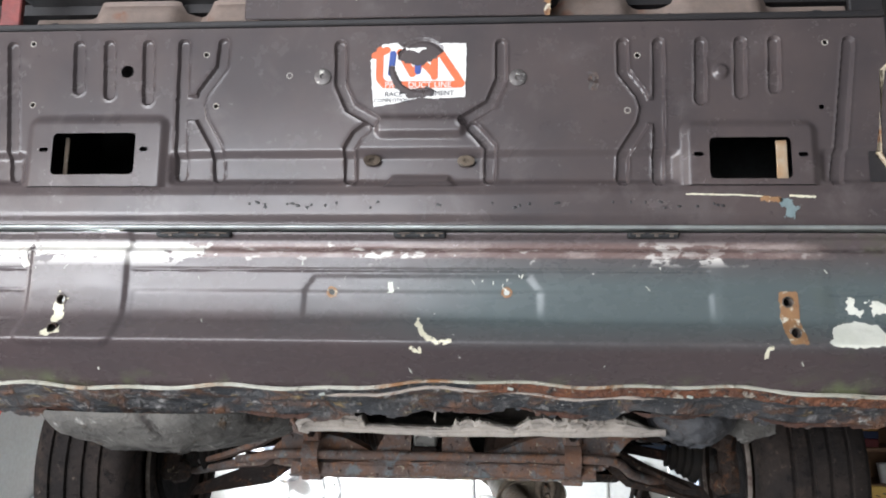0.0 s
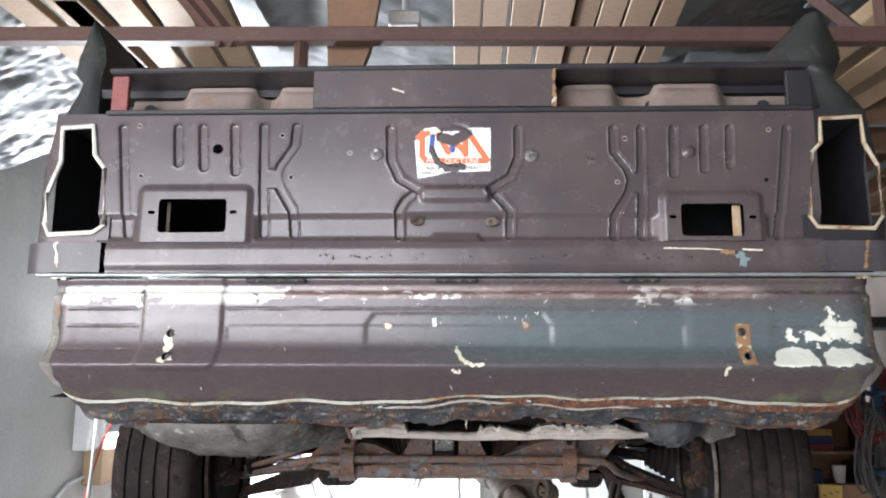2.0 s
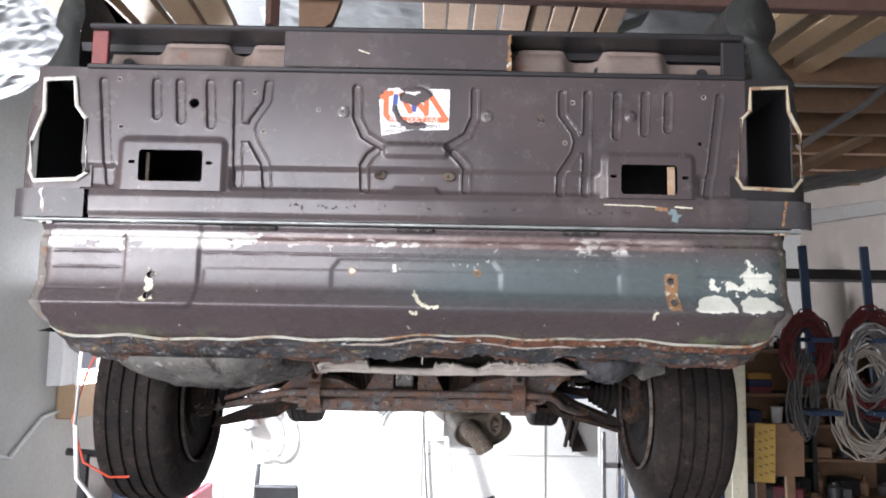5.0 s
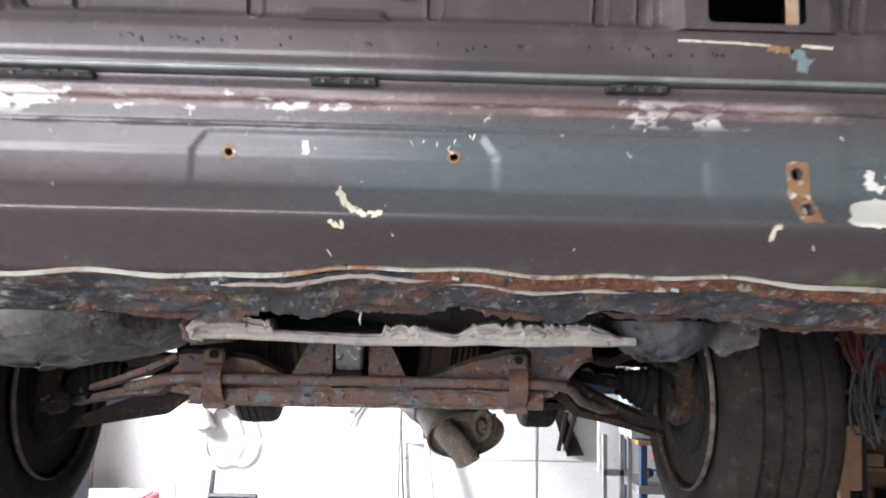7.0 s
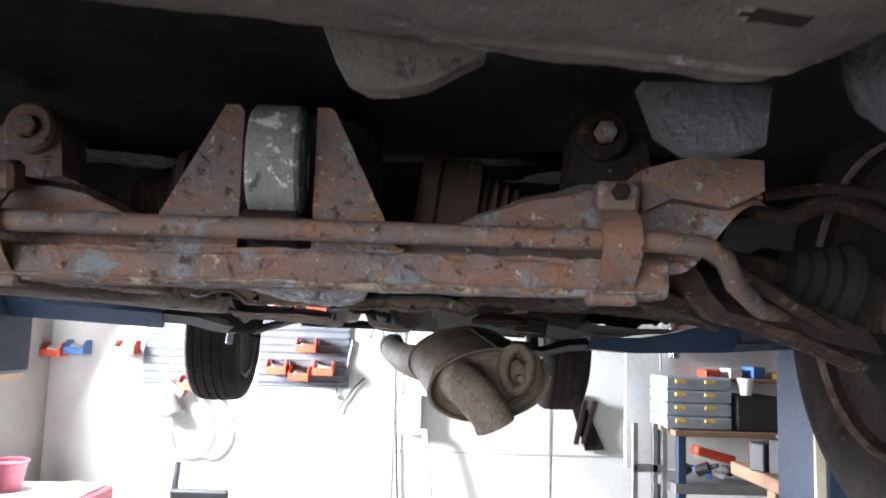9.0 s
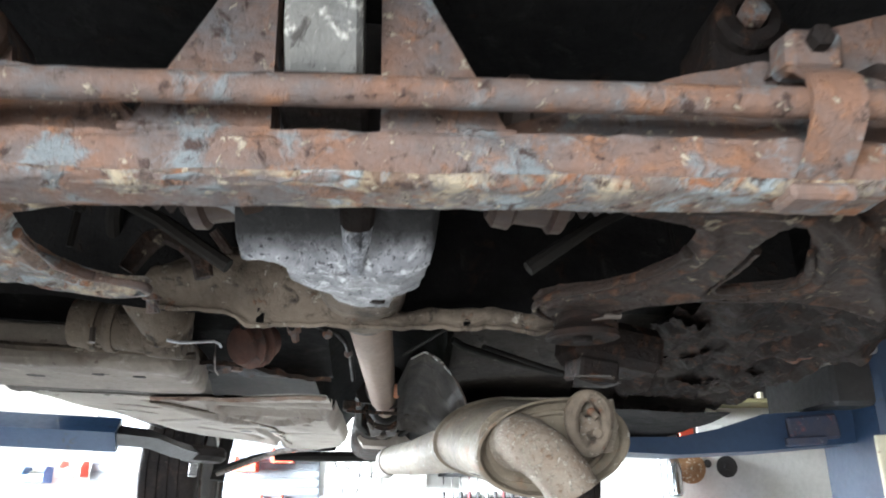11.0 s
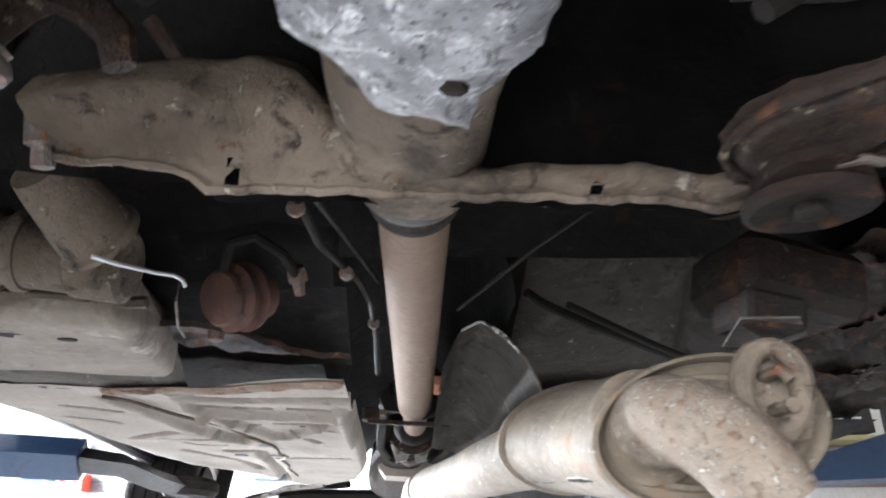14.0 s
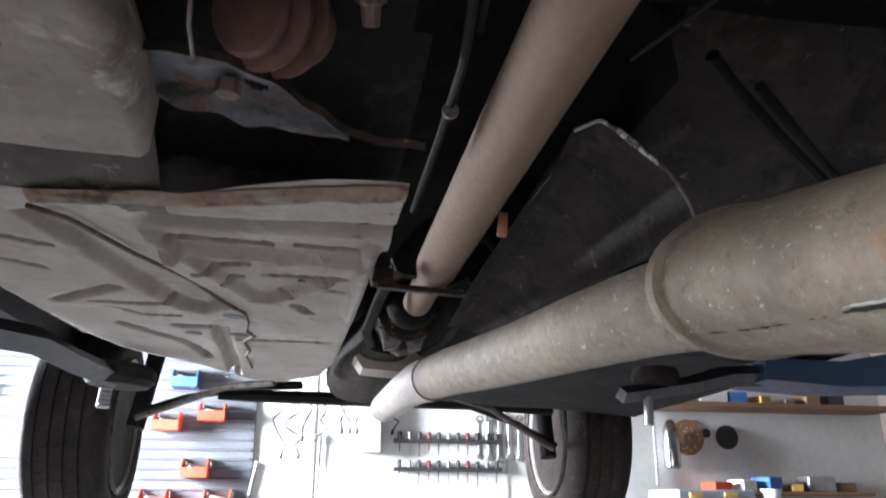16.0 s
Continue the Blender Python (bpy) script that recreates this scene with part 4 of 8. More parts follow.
for i in range(24):
    cx, cz = (q.gauss(0.125, 0.02), q.gauss(1.804, 0.010)) if i < 9 else (q.uniform(-0.72, 0.72), q.uniform(1.665, 1.835))
    wx, wz, tilt = q.uniform(0.0005, 0.0010), q.uniform(0.0008, 0.0032) ** 1.0, q.uniform(-0.9, 0.9)
    patch("paint_chip", on_valance, (cx - 0.006, cx + 0.006, cz - 0.007, cz + 0.007), lambda x, z, cx=cx, cz=cz, wx=wx, wz=wz, tilt=tilt: d_line(x, z, [(cx - tilt * wz, cz - wz), (cx + tilt * wz, cz + wz)]) - wx, BARE, val, "", 0.0009)
for tx, dz in ((-0.143, -0.012), (0.142, -0.013), (0.405, -0.016)):
    part("tape_scrap", Mesh().box((tx, PY + 0.022, valance_edge(tx) + dz), (0.009, 0.002, 0.0045), (20, 12 * (1 if tx > 0 else -1), 0), 0.0008), surface("pale_tape", (0.34, 0.37, 0.34), (0.25, 0.27, 0.25), 30.0), val, "scrap of pale tape")
for mx, mz in LM + RM:
    part("mount_sleeve", Mesh().lathe((mx, on_valance(mx, mz)[1] - 0.0005, mz), (0, 1, 0), [(0.012, 0.0062), (-0.0012, 0.0064), (-0.0018, 0.0074), (-0.0012, 0.0084), (0.004, 0.0084), (0.012, 0.0066), (0.012, 0.0062)], 20), BEAD, val)

lip = [(x, PY + 0.016 + corner_y(x, 0.735, 0.085), valance_edge(x) - 0.002) for x in spread(-0.775, 0.775, 0.006)]
part("valance_lip", Mesh().tube(lip, [0.0034 + 0.0008 * noise.noise((p[0] * 26, 4, 4)) + 0.0005 * noise.noise((p[0] * 90, 4, 4)) for p in lip], 6), surface("lip_metal", (0.44, 0.44, 0.39), (0.27, 0.26, 0.20), 16.0, (0.5, 0.8), 0.0, 60.0, 0.8, 0.003, [((0.22, 0.11, 0.05), 15.0, 0.52, 0.64), ((0.09, 0.08, 0.065), 40.0, 0.58, 0.66), ((0.48, 0.46, 0.40), 46.0, 0.6, 0.68)]), car, "pale lip eaten by rust")


SURFACE_RUST = surface("brown_rust", (0.17, 0.062, 0.028), (0.07, 0.030, 0.019), 45.0, (0.7, 0.9), 0.0, 140.0, 1.0, 0.004, [((0.24, 0.095, 0.035), 80.0, 0.56, 0.68), ((0.34, 0.31, 0.26), 70.0, 0.57, 0.65), ((0.03, 0.025, 0.024), 52.0, 0.54, 0.64)])
FRINGE_RUST = surface("dark_crumbling_rust", (0.085, 0.034, 0.02), (0.045, 0.024, 0.018), 40.0, (0.7, 0.9), 0.0, 120.0, 1.0, 0.004, [((0.17, 0.07, 0.03), 70.0, 0.57, 0.68), ((0.28, 0.26, 0.23), 60.0, 0.62, 0.68)])
under_lip = lambda x, v, y: (x, y + 0.012 * v + 0.003 * noise.noise((x * 150, v * 4, 3)) + corner_y(x, 0.735, 0.085) + 0.002 * noise.noise((x * 60, v * 3, 0)), valance_edge(x) - 0.004 - 0.014 * v + 0.002 * noise.noise((x * 40, 2, 0)))
part("rust_band", Mesh().sheet(lambda x, v: under_lip(x, v, PY + 0.017), spread(0.09, 0.78, 0.003), spread(0, 1, 0.12)), SURFACE_RUST, car, "band of orange-brown rust under the lip")
DULL_LIP = surface("dull_cream_edge", (0.43, 0.385, 0.345), (0.30, 0.255, 0.22), 24.0, (0.6, 0.85), 0.0, 80.0, 0.8, 0.003, [((0.17, 0.08, 0.045), 38.0, 0.58, 0.67), ((0.10, 0.09, 0.085), 52.0, 0.6, 0.68)])
for a, b, dy, dz, r in ((-0.145, 0.115, 0.025, -0.0135, 0.0034), (0.130, 0.36, 0.034, -0.020, 0.0030)):
    xs = spread(a, b, 0.005)
    part("second_lip", Mesh().tube([(x, PY + dy + 0.0015 * noise.noise((x * 70, 1, 1)), valance_edge(x) + dz + 0.0012 * math.sin(50 * x) + 0.0012 * noise.noise((x * 60, 5, 5))) for x in xs],
                                   [r * (0.08 + 0.92 * smooth(a, a + 0.03, x) * smooth(b, b - 0.03, x)) * 1.5 * (1 + 0.3 * noise.noise((x * 45, 9, 9))) for x in xs], 6, True, 0.55), DULL_LIP, car, "dull cream inner edge with rust")
RAGGED = surface("rusted_flange", (0.022, 0.026, 0.032), (0.06, 0.06, 0.062), 9.0, (0.5, 0.85), 0.0, 60.0, 1.0, 0.006,
                 [((0.15, 0.145, 0.145), 20.0, 0.54, 0.68), ((0.13, 0.060, 0.030), 17.0, 0.50, 0.64), ((0.26, 0.19, 0.09), 30.0, 0.60, 0.68), ((0.34, 0.33, 0.32), 55.0, 0.57, 0.68), ((0.50, 0.49, 0.47), 110.0, 0.62, 0.68)])


def ragged(x, v):
    z = valance_edge(x) - 0.004 - 0.055 * v
    return (x, PY + 0.02 + 0.09 * v + 0.004 * noise.noise((x * 30, v * 8, 3)) + 0.008 * noise.noise((x * 9, v * 3, 6)) + 0.01 * smooth(0.25, 0.35, v) + corner_y(x, 0.735, 0.085), z + 0.004 * noise.noise((x * 25, v * 6, 0)))


part("under_flange", Mesh().sheet(lambda x, w: ragged(x, w * 10), spread(-0.76, 0.76, 0.003), spread(0, 0.1, 0.0033), lambda x, w: 0.084 + 0.026 * noise.noise((x * 16, 0, 5)) + 0.012 * noise.noise((x * 55, 0, 2)) + 0.006 * noise.noise((x * 130, w * 60, 2)) - w), RAGGED, car, "ragged rusted lower flange")


def fringe(x, v):
    p = ragged(x, 0.72 + 0.25 * v)
    return (p[0], p[1] - 0.002, p[2] - 0.001)


for a, b in ((-0.66, -0.50), (-0.30, -0.17), (0.02, 0.12), (0.15, 0.27), (0.33, 0.46), (0.52, 0.70)):
    part("rust_fringe", Mesh().sheet(lambda x, w: fringe(x, w * 40), spread(a, b, 0.002), spread(0, 0.025, 0.002), lambda x, w, a=a, b=b: (0.011 + 0.010 * noise.noise((x * 30, 0, 8)) + 0.005 * noise.noise((x * 110, w * 80, 2))) * smooth(a, a + 0.03, x) * smooth(b, b - 0.03, x) + 0.001 - w), FRINGE_RUST, car, "crumbling rusty edge")


part("hanging_tongue", Mesh().tube([(0.022, 1.330, 1.612), (0.0225, 1.331, 1.604), (0.021, 1.332, 1.597), (0.0225, 1.333, 1.590)], [0.0032, 0.0016, 0.0018, 0.0006], 6, True, 0.5), SEALANT, car, "scrap of torn pale sealant hanging down")


def lump(x, v):
    """Sealed floor seam: a thin turned-down flange with sealant smeared over its top in three places."""
    h = max(smooth(-0.100, -0.108, x), smooth(0.046, 0.052, x) * smooth(0.155, 0.085, x) * 0.9, smooth(0.150, 0.185, x) * smooth(0.385, 0.33, x) * 1.1)
    rag = h * (0.005 * noise.noise((x * 90, 0, 4)) + 0.004 * noise.noise((x * 230, 0, 4)))
    top = 1.580 + 0.015 * h + rag + 0.0012 * noise.noise((x * 60, 1, 4)) - 0.006 * smooth(0.36, 0.40, x)
    low = 1.566 + 0.0025 * noise.noise((x * 18, 0, 2))
    z = low + (top - low) * v
    y = 1.40 - 0.006 * math.sin(min(v * 3.6, 3.14)) - h * smooth(0.35, 0.6, v) * (0.007 + 0.004 * noise.noise((x * 40, v * 5, 3))) + 0.002 * noise.noise((x * 45, v * 6, 7)) + 0.0012 * noise.noise((x * 120, v * 14, 7)) + 0.03 * smooth(0.88, 1.0, v)
    return (x, y, z + 0.003 * smooth(0.0, 0.2, x) + 0.0045 * smooth(0.25, 0.42, x) + 0.006 * smooth(0.05, -0.2, x))


m = Mesh().sheet(lump, spread(-0.21, 0.40, 0.0025), spread(0, 1, 0.04))
m.tube([(x, 1.40 + 0.002 * noise.noise((x * 30, 2, 2)), 1.569 + 0.0025 * noise.noise((x * 18, 0, 2)) + 0.003 * smooth(0.0, 0.2, x) + 0.0045 * smooth(0.25, 0.42, x) + 0.006 * smooth(0.05, -0.2, x)) for x in spread(-0.212, 0.402, 0.008)], 0.0065, 8)
part("floor_seam", m, SEALANT, car, "pale sealed floor seam with smeared sealant")


TUB_EDGE = [(-0.24, 1.632), (-0.147, 1.613), (-0.054, 1.604), (0.038, 1.599), (0.132, 1.585), (0.225, 1.579), (0.300, 1.569), (0.330, 1.572), (0.365, 1.590), (0.422, 1.626), (0.47, 1.64)]


def under_tub(x, v):
    """Boot floor behind the seam: it rises to one side, and past its edge it turns up into the dark."""
    low = 1.572 + 0.004 * smooth(0.0, -0.2, x)
    far = along(x, TUB_EDGE)
    w = min(v / 0.78, 1.0)
    z = low + (far - low) * w - 0.006 * math.sin(w * 3.14) * smooth(-0.05, 0.1, x) + 0.075 * smooth(0.78, 1.0, v)
    z -= 0.004 * smooth(0.020, 0.006, abs(w - 0.82)) * smooth(0.0, 0.15, x)
    return (x, 1.405 + 0.25 * v + 0.006 * noise.noise((x * 9, 0, 2)) * v, z + 0.0032 * noise.noise((x * 13, v * 5, 1)) + 0.0015 * noise.noise((x * 42, v * 14, 1)))


part("floor_pan", Mesh().sheet(under_tub, spread(-0.24, 0.46, 0.006), spread(0, 1, 0.02), lambda x, v: math.hypot((x - 0.288) / 0.017, (v - 0.33) / 0.035) - 1.0 if abs(x - 0.288) < 0.03 else 1.0), FLOORPAN, car, "grey-brown undersealed boot floor")
part("hanging_bracket", Mesh().prism([(0.030, 1.612), (0.040, 1.588), (0.050, 1.570), (0.066, 1.562), (0.086, 1.563), (0.106, 1.567), (0.128, 1.580), (0.146, 1.590), (0.15, 1.62)], "y", 1.617, 1.640), FLOORPAN, car, "bent bracket under the boot floor")
part("hanging_bracket", Mesh().prism([(0.275, 1.60), (0.290, 1.560), (0.312, 1.546), (0.345, 1.545), (0.372, 1.552), (0.378, 1.60)], "y", 1.69, 1.715), LUMP, car)


def side_tub(cx, cy, cz, rx, ry, rz, seed):
    def f(a, b):
        n = 0.16 * noise.noise((math.cos(a) * 1.6, math.sin(a) * 1.6, seed)) + 0.05 * noise.noise((math.cos(a) * 4, math.sin(a) * 4, seed))
        k = 0.10 * noise.noise((math.cos(a) * 3, math.sin(a) * 3 + b * 2, seed)) + 0.04 * noise.noise((math.cos(a) * 9, math.sin(a) * 9, b * 6))
        return (cx + rx * math.cos(a) * math.sin(b) * (1 + n), cy + ry * math.sin(a) * math.sin(b) * (1 + n), cz - rz * math.cos(b) * (1 + 2 * k))
    return Mesh().sheet(f, spread(0, 2 * math.pi, 0.06), spread(0, math.pi / 2, 0.05))


part("side_tub", side_tub(-0.47, 1.50, 1.60, 0.25, 0.22, 0.075, 3.0), TUB, car, "lumpy grey undersealed side tub")
part("side_tub", side_tub(0.455, 1.46, 1.605, 0.075, 0.10, 0.052, 21.0), LUMP, car, "lumpy blue-black underseal")
part("side_tub", side_tub(0.49, 1.64, 1.622, 0.075, 0.08, 0.072, 33.0), LUMP, car, "lumpy blue-black underseal")
flap = lambda u, w: (0.505 + u + 0.12 * w, 1.43 + 0.5 * w + 0.010 * noise.noise((u * 50, w * 50, 2)), 1.622 - w + 0.003 * noise.noise((u * 90, w * 90, 6)))
part("torn_flap", Mesh().sheet(flap, spread(0, 0.09, 0.004), spread(0, 0.08, 0.004), lambda u, w: 0.062 + 0.010 * noise.noise((u * 40, 0, 4)) - w - 0.25 * abs(u - 0.045)), TUB, car, "torn grey underseal flap", 60)
part("seam_end", Mesh().tube([(-0.20, 1.402, 1.569), (-0.213, 1.398, 1.573), (-0.216, 1.394, 1.581), (-0.208, 1.391, 1.589), (-0.19, 1.39, 1.591), (-0.14, 1.39, 1.588)], [0.006, 0.0075, 0.0075, 0.007, 0.006, 0.004], 10), SEALANT, car)
part("vent_hose", Mesh().tube([(-0.225, 1.42, 1.60), (-0.232, 1.41, 1.585), (-0.225, 1.405, 1.57), (-0.212, 1.41, 1.566)], 0.006, 8), RUSTY, car)
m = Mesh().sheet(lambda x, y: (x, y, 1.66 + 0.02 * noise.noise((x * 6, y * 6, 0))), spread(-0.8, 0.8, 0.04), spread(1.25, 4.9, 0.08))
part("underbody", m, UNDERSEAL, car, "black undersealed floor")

# Dark sheets added behind the axle so the gaps there read as shade.
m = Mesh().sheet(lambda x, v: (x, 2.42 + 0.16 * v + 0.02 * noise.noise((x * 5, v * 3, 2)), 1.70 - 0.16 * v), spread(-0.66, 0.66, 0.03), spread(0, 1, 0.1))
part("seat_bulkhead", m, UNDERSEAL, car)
part("gap_backing", Mesh().sheet(lambda x, v: (x, 2.245 + 0.02 * v + 0.004 * noise.noise((x * 9, v * 4, 2)), 1.456 + 0.2 * v + 0.02 * smooth(0.2, 0.4, abs(x))), spread(-0.5, 0.5, 0.02), spread(0, 1, 0.1)), UNDERSEAL, car)

# rear beam and suspension
def beam_skin(x, a):
    """Boxed section with soft corners, dented and scaled by rust."""
    c, s_ = math.cos(a), math.sin(a)
    y = 1.858 + 0.026 * math.copysign(abs(c) ** 0.45, c)
    z = 1.456 + 0.0185 * math.copysign(abs(s_) ** 0.45, s_)
    n = 0.0022 * noise.noise((x * 24, c * 3, s_ * 3)) + 0.0012 * noise.noise((x * 70, c * 8, s_ * 8))
    return (x, y + n * c * 2, z + n + 0.002 * math.sin(x * 9))


beam = part("rear_beam", Mesh().sheet(beam_skin, spread(-0.34, 0.34, 0.006), spread(0, 2 * math.pi, 0.16)), RUSTY, car, "flaking rusty suspension beam", 60)
part("beam_bottom", Mesh().sheet(lambda x, y: (x, y, 1.4370 + 0.006 * smooth(0.018, 0.027, abs(y - 1.858)) + 0.0018 * noise.noise((x * 22, y * 22, 0)) + 0.0009 * noise.noise((x * 80, y * 80, 0))), spread(-0.345, 0.335, 0.006), spread(1.831, 1.885, 0.0045)), FLAKY, beam, "flaking painted bottom plate", 60)
bar = [(-0.50, 1.95, 1.46), (-0.44, 1.87, 1.472), (-0.40, 1.825, 1.483), (-0.35, 1.814, 1.489)] + [(x, 1.813, 1.489) for x in spread(-0.33, 0.31, 0.02)] + [(0.33, 1.813, 1.489), (0.37, 1.818, 1.487), (0.395, 1.835, 1.478), (0.42, 1.87, 1.455), (0.47, 1.93, 1.435), (0.55, 2.0, 1.42)]
part("roll_bar", Mesh().tube(bar, [0.0102 + 0.0007 * noise.noise((p[0] * 50, 3, 0)) for p in bar], 12), RUSTY, car)
for pts in ([(-0.165, 1.466), (-0.07, 1.466), (-0.070, 1.606), (-0.075, 1.612), (-0.088, 1.612)], [(0.0, 1.466), (0.088, 1.466), (0.018, 1.608), (0.012, 1.612), (0.0, 1.612)]):
    g = part("gusset", Mesh().prism(pts, "y", 1.838, 1.880), RUSTY, beam)
    cx = pts[0][0] if pts[0][0] < -0.1 else pts[1][0]
    part("weld", Mesh().tube([(pts[0][0] + (pts[1][0] - pts[0][0]) * t, 1.839, 1.475 + 0.001 * math.sin(t * 60)) for t in spread(0, 1, 0.05)], 0.003, 6), RUSTY, g)
bush = part("centre_bush", Mesh().lathe((-0.062, 1.848, 1.56), (1, 0, 0), [(0, 0.03), (0, 0.05), (0.004, 0.055), (0.046, 0.055), (0.05, 0.05), (0.05, 0.03)], 24, (0.7, 1.0)), surface("flaked_grey_bush", (0.12, 0.12, 0.115), (0.17, 0.165, 0.15), 20.0, (0.6, 0.85), 0.0, 90.0, 0.7, 0.003, [((0.50, 0.49, 0.45), 42.0, 0.53, 0.6), ((0.05, 0.045, 0.04), 50.0, 0.6, 0.68)]), beam, "grey round bush with flaking white paint")
part("bush_seat", Mesh().box((-0.037, 1.848, 1.497), (0.058, 0.06, 0.022), bev=0.005), RUST_DARK, bush)


def flange(x0, x1, top, y0):
    """A pressed flange standing on the beam, its top edge following a line."""
    def f(x, v):
        foot = 1.462 + 0.07 * smooth(0.35, 0.43, x)
        z = foot + (along(x, top) - foot) * v
        return (x, y0 + 0.012 * math.sin(v * 3.0) + 0.004 * noise.noise((x * 18, v * 3, y0)) + 0.03 * smooth(0.86, 1.0, v), z + 0.002 * noise.noise((x * 40, v * 4, 1)))
    return Mesh().sheet(f, spread(x0, x1, 0.005), spread(0, 1, 0.06))


part("beam_flange", flange(-0.37, -0.15, [(-0.37, 1.541), (-0.30, 1.543), (-0.22, 1.53), (-0.17, 1.505), (-0.15, 1.478)], 1.842), RUSTY, beam)
part("beam_flange", flange(0.08, 0.44, [(0.08, 1.488), (0.13, 1.505), (0.20, 1.535), (0.27, 1.553), (0.31, 1.556), (0.34, 1.566), (0.38, 1.573), (0.42, 1.56), (0.44, 1.545)], 1.842), RUSTY, beam)
part("side_plate", Mesh().prism([(0.315, 1.52), (0.345, 1.535), (0.40, 1.527), (0.435, 1.545), (0.435, 1.575), (0.37, 1.578), (0.315, 1.562)], "y", 1.835, 1.91), RUSTY, beam)
def corner_flap(u, v):
    x = 0.60 + 0.165 * u
    return (x, 1.30 + 0.02 * noise.noise((u * 6, v * 2, 4)) + 0.03 * v, 1.655 + 0.01 * u - v * (0.045 - 0.03 * u) * (1 + 0.35 * noise.noise((u * 9, 0, 6))) + 0.003 * noise.noise((u * 20, v * 6, 4)))
part("torn_corner", Mesh().sheet(corner_flap, spread(0, 1, 0.02), spread(0, 1, 0.08), lambda u, v: 0.85 + 0.35 * noise.noise((u * 14, 0, 2)) - v), RUSTY, car, "torn rusty corner of the rear panel", 60)
def clamp_strap(x):
    """A strap bent round the bar, with a folded ear above and below."""
    k = Mesh()
    bend = [(1.852, 1.530), (1.830, 1.526), (1.812, 1.515), (1.799, 1.502), (1.796, 1.488), (1.800, 1.474), (1.812, 1.460), (1.828, 1.446), (1.850, 1.436)]
    k.prism(bend + [(y + 0.005, z - 0.001) for y, z in reversed(bend)], "x", x - 0.018, x + 0.018)
    return k.box((x, 1.826, 1.532), (0.040, 0.030, 0.030), (12, 0, 0), 0.005).box((x, 1.845, 1.436), (0.046, 0.030, 0.012), (0, 0, 0), 0.003)


for x in (-0.292, 0.288):
    c = part("bar_clamp", clamp_strap(x), RUSTY, beam)
    part("bolt", Mesh().lathe((x, 1.812, 1.534), (0, -1, 0), [(0, 0.0085), (0.01, 0.0085), (0.011, 0.006)], 6), RUST_DARK, c)
for x, y, z in ((-0.324, 1.962, 1.607), (0.292, 1.921, 1.612)):
    k = 1 if x > 0 else -1
    # Right eye and bracket take the darker rust, in place of shade there.
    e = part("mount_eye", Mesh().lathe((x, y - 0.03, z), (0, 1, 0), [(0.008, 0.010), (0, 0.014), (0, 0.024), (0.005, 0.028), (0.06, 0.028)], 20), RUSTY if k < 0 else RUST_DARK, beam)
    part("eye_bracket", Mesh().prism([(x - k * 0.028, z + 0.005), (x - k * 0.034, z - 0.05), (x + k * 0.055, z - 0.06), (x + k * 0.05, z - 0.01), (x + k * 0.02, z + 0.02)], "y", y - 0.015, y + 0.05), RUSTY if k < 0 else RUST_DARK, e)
    part("bolt", Mesh().lathe((x, y - 0.028, z), (0, -1, 0), [(0, 0.012), (0.010, 0.012), (0.012, 0.008)], 6), RUSTY, e)
ARM = [(0.140, 1.905), (0.178, 1.902), (0.228, 1.908), (0.262, 1.925), (0.272, 2.000), (0.236, 2.068), (0.176, 2.118), (0.172, 2.180), (0.236, 2.206), (0.268, 2.118), (0.335, 2.090), (0.42, 2.070), (0.549, 2.110), (0.365, 1.872), (0.26, 1.864), (0.14, 1.872)]
ARM_LEFT = [(0.140, 1.905), (0.178, 1.902), (0.228, 1.908), (0.258, 1.925), (0.270, 1.990), (0.262, 2.045), (0.240, 2.075), (0.205, 2.088), (0.200, 2.108), (0.245, 2.122), (0.285, 2.105), (0.318, 2.085), (0.42, 2.070), (0.549, 2.110), (0.365, 1.872), (0.26, 1.864), (0.14, 1.872)]
ARM_HOLE = [(0.315, 1.898), (0.338, 1.906), (0.403, 2.025), (0.377, 2.056), (0.320, 2.074), (0.326, 2.005)]
def rounded(pts, times):
    """Corner cutting."""
    for _ in range(times):
        pts = [tuple(a[k] * w + b[k] * (1 - w) for k in (0, 1)) for a, b in zip(pts, pts[1:] + pts[:1]) for w in (0.75, 0.25)]
    return pts


ARM_HOLE, OUTLINE = rounded(ARM_HOLE, 2), {-1: rounded(ARM_LEFT, 1), 1: rounded(ARM, 1)}
for side, base in ((-1, 1.411), (1, 1.434)):
    def arm_edge(x, y, side=side):
        q = side * (x + 0.012)
        return -max(-d_poly(q, y, ARM_HOLE), d_poly(q, y, OUTLINE[side])) + 0.0025 * noise.noise((q * 26, y * 26, 1)) + 0.001 * noise.noise((q * 90, y * 90, 1))
    def arm_point(x, y, side=side, base=base):
        edge = arm_edge(x, y, side)
        q = side * (x + 0.012)
        z = base + 0.011 * smooth(0.008, -0.002, edge) - 0.005 * smooth(0.022, 0.012, edge) * smooth(0.004, 0.012, edge) - 0.02 * smooth(0.40, 0.62, q)
        z += 0.012 * smooth(0.24, 0.14, q) * (1 if side < 0 else 0.5)
        return (x, y, z + 0.0022 * noise.noise((x * 16, y * 16, 3)) + 0.0007 * noise.noise((x * 70, y * 70, 3)))
    xs = [side * x - 0.012 for x in spread(0.10, 0.60, 0.0055)]
    axes = UNDERBODY
    # Right arm and its members use darkened rust, standing for shade there.
    arm = part("trailing_arm", Mesh().sheet(arm_point, xs, spread(1.79, 2.24, 0.0055), arm_edge), FLAKY if side < 0 else RUST_SHADED, car, "flaking rusty trailing arm", 60)
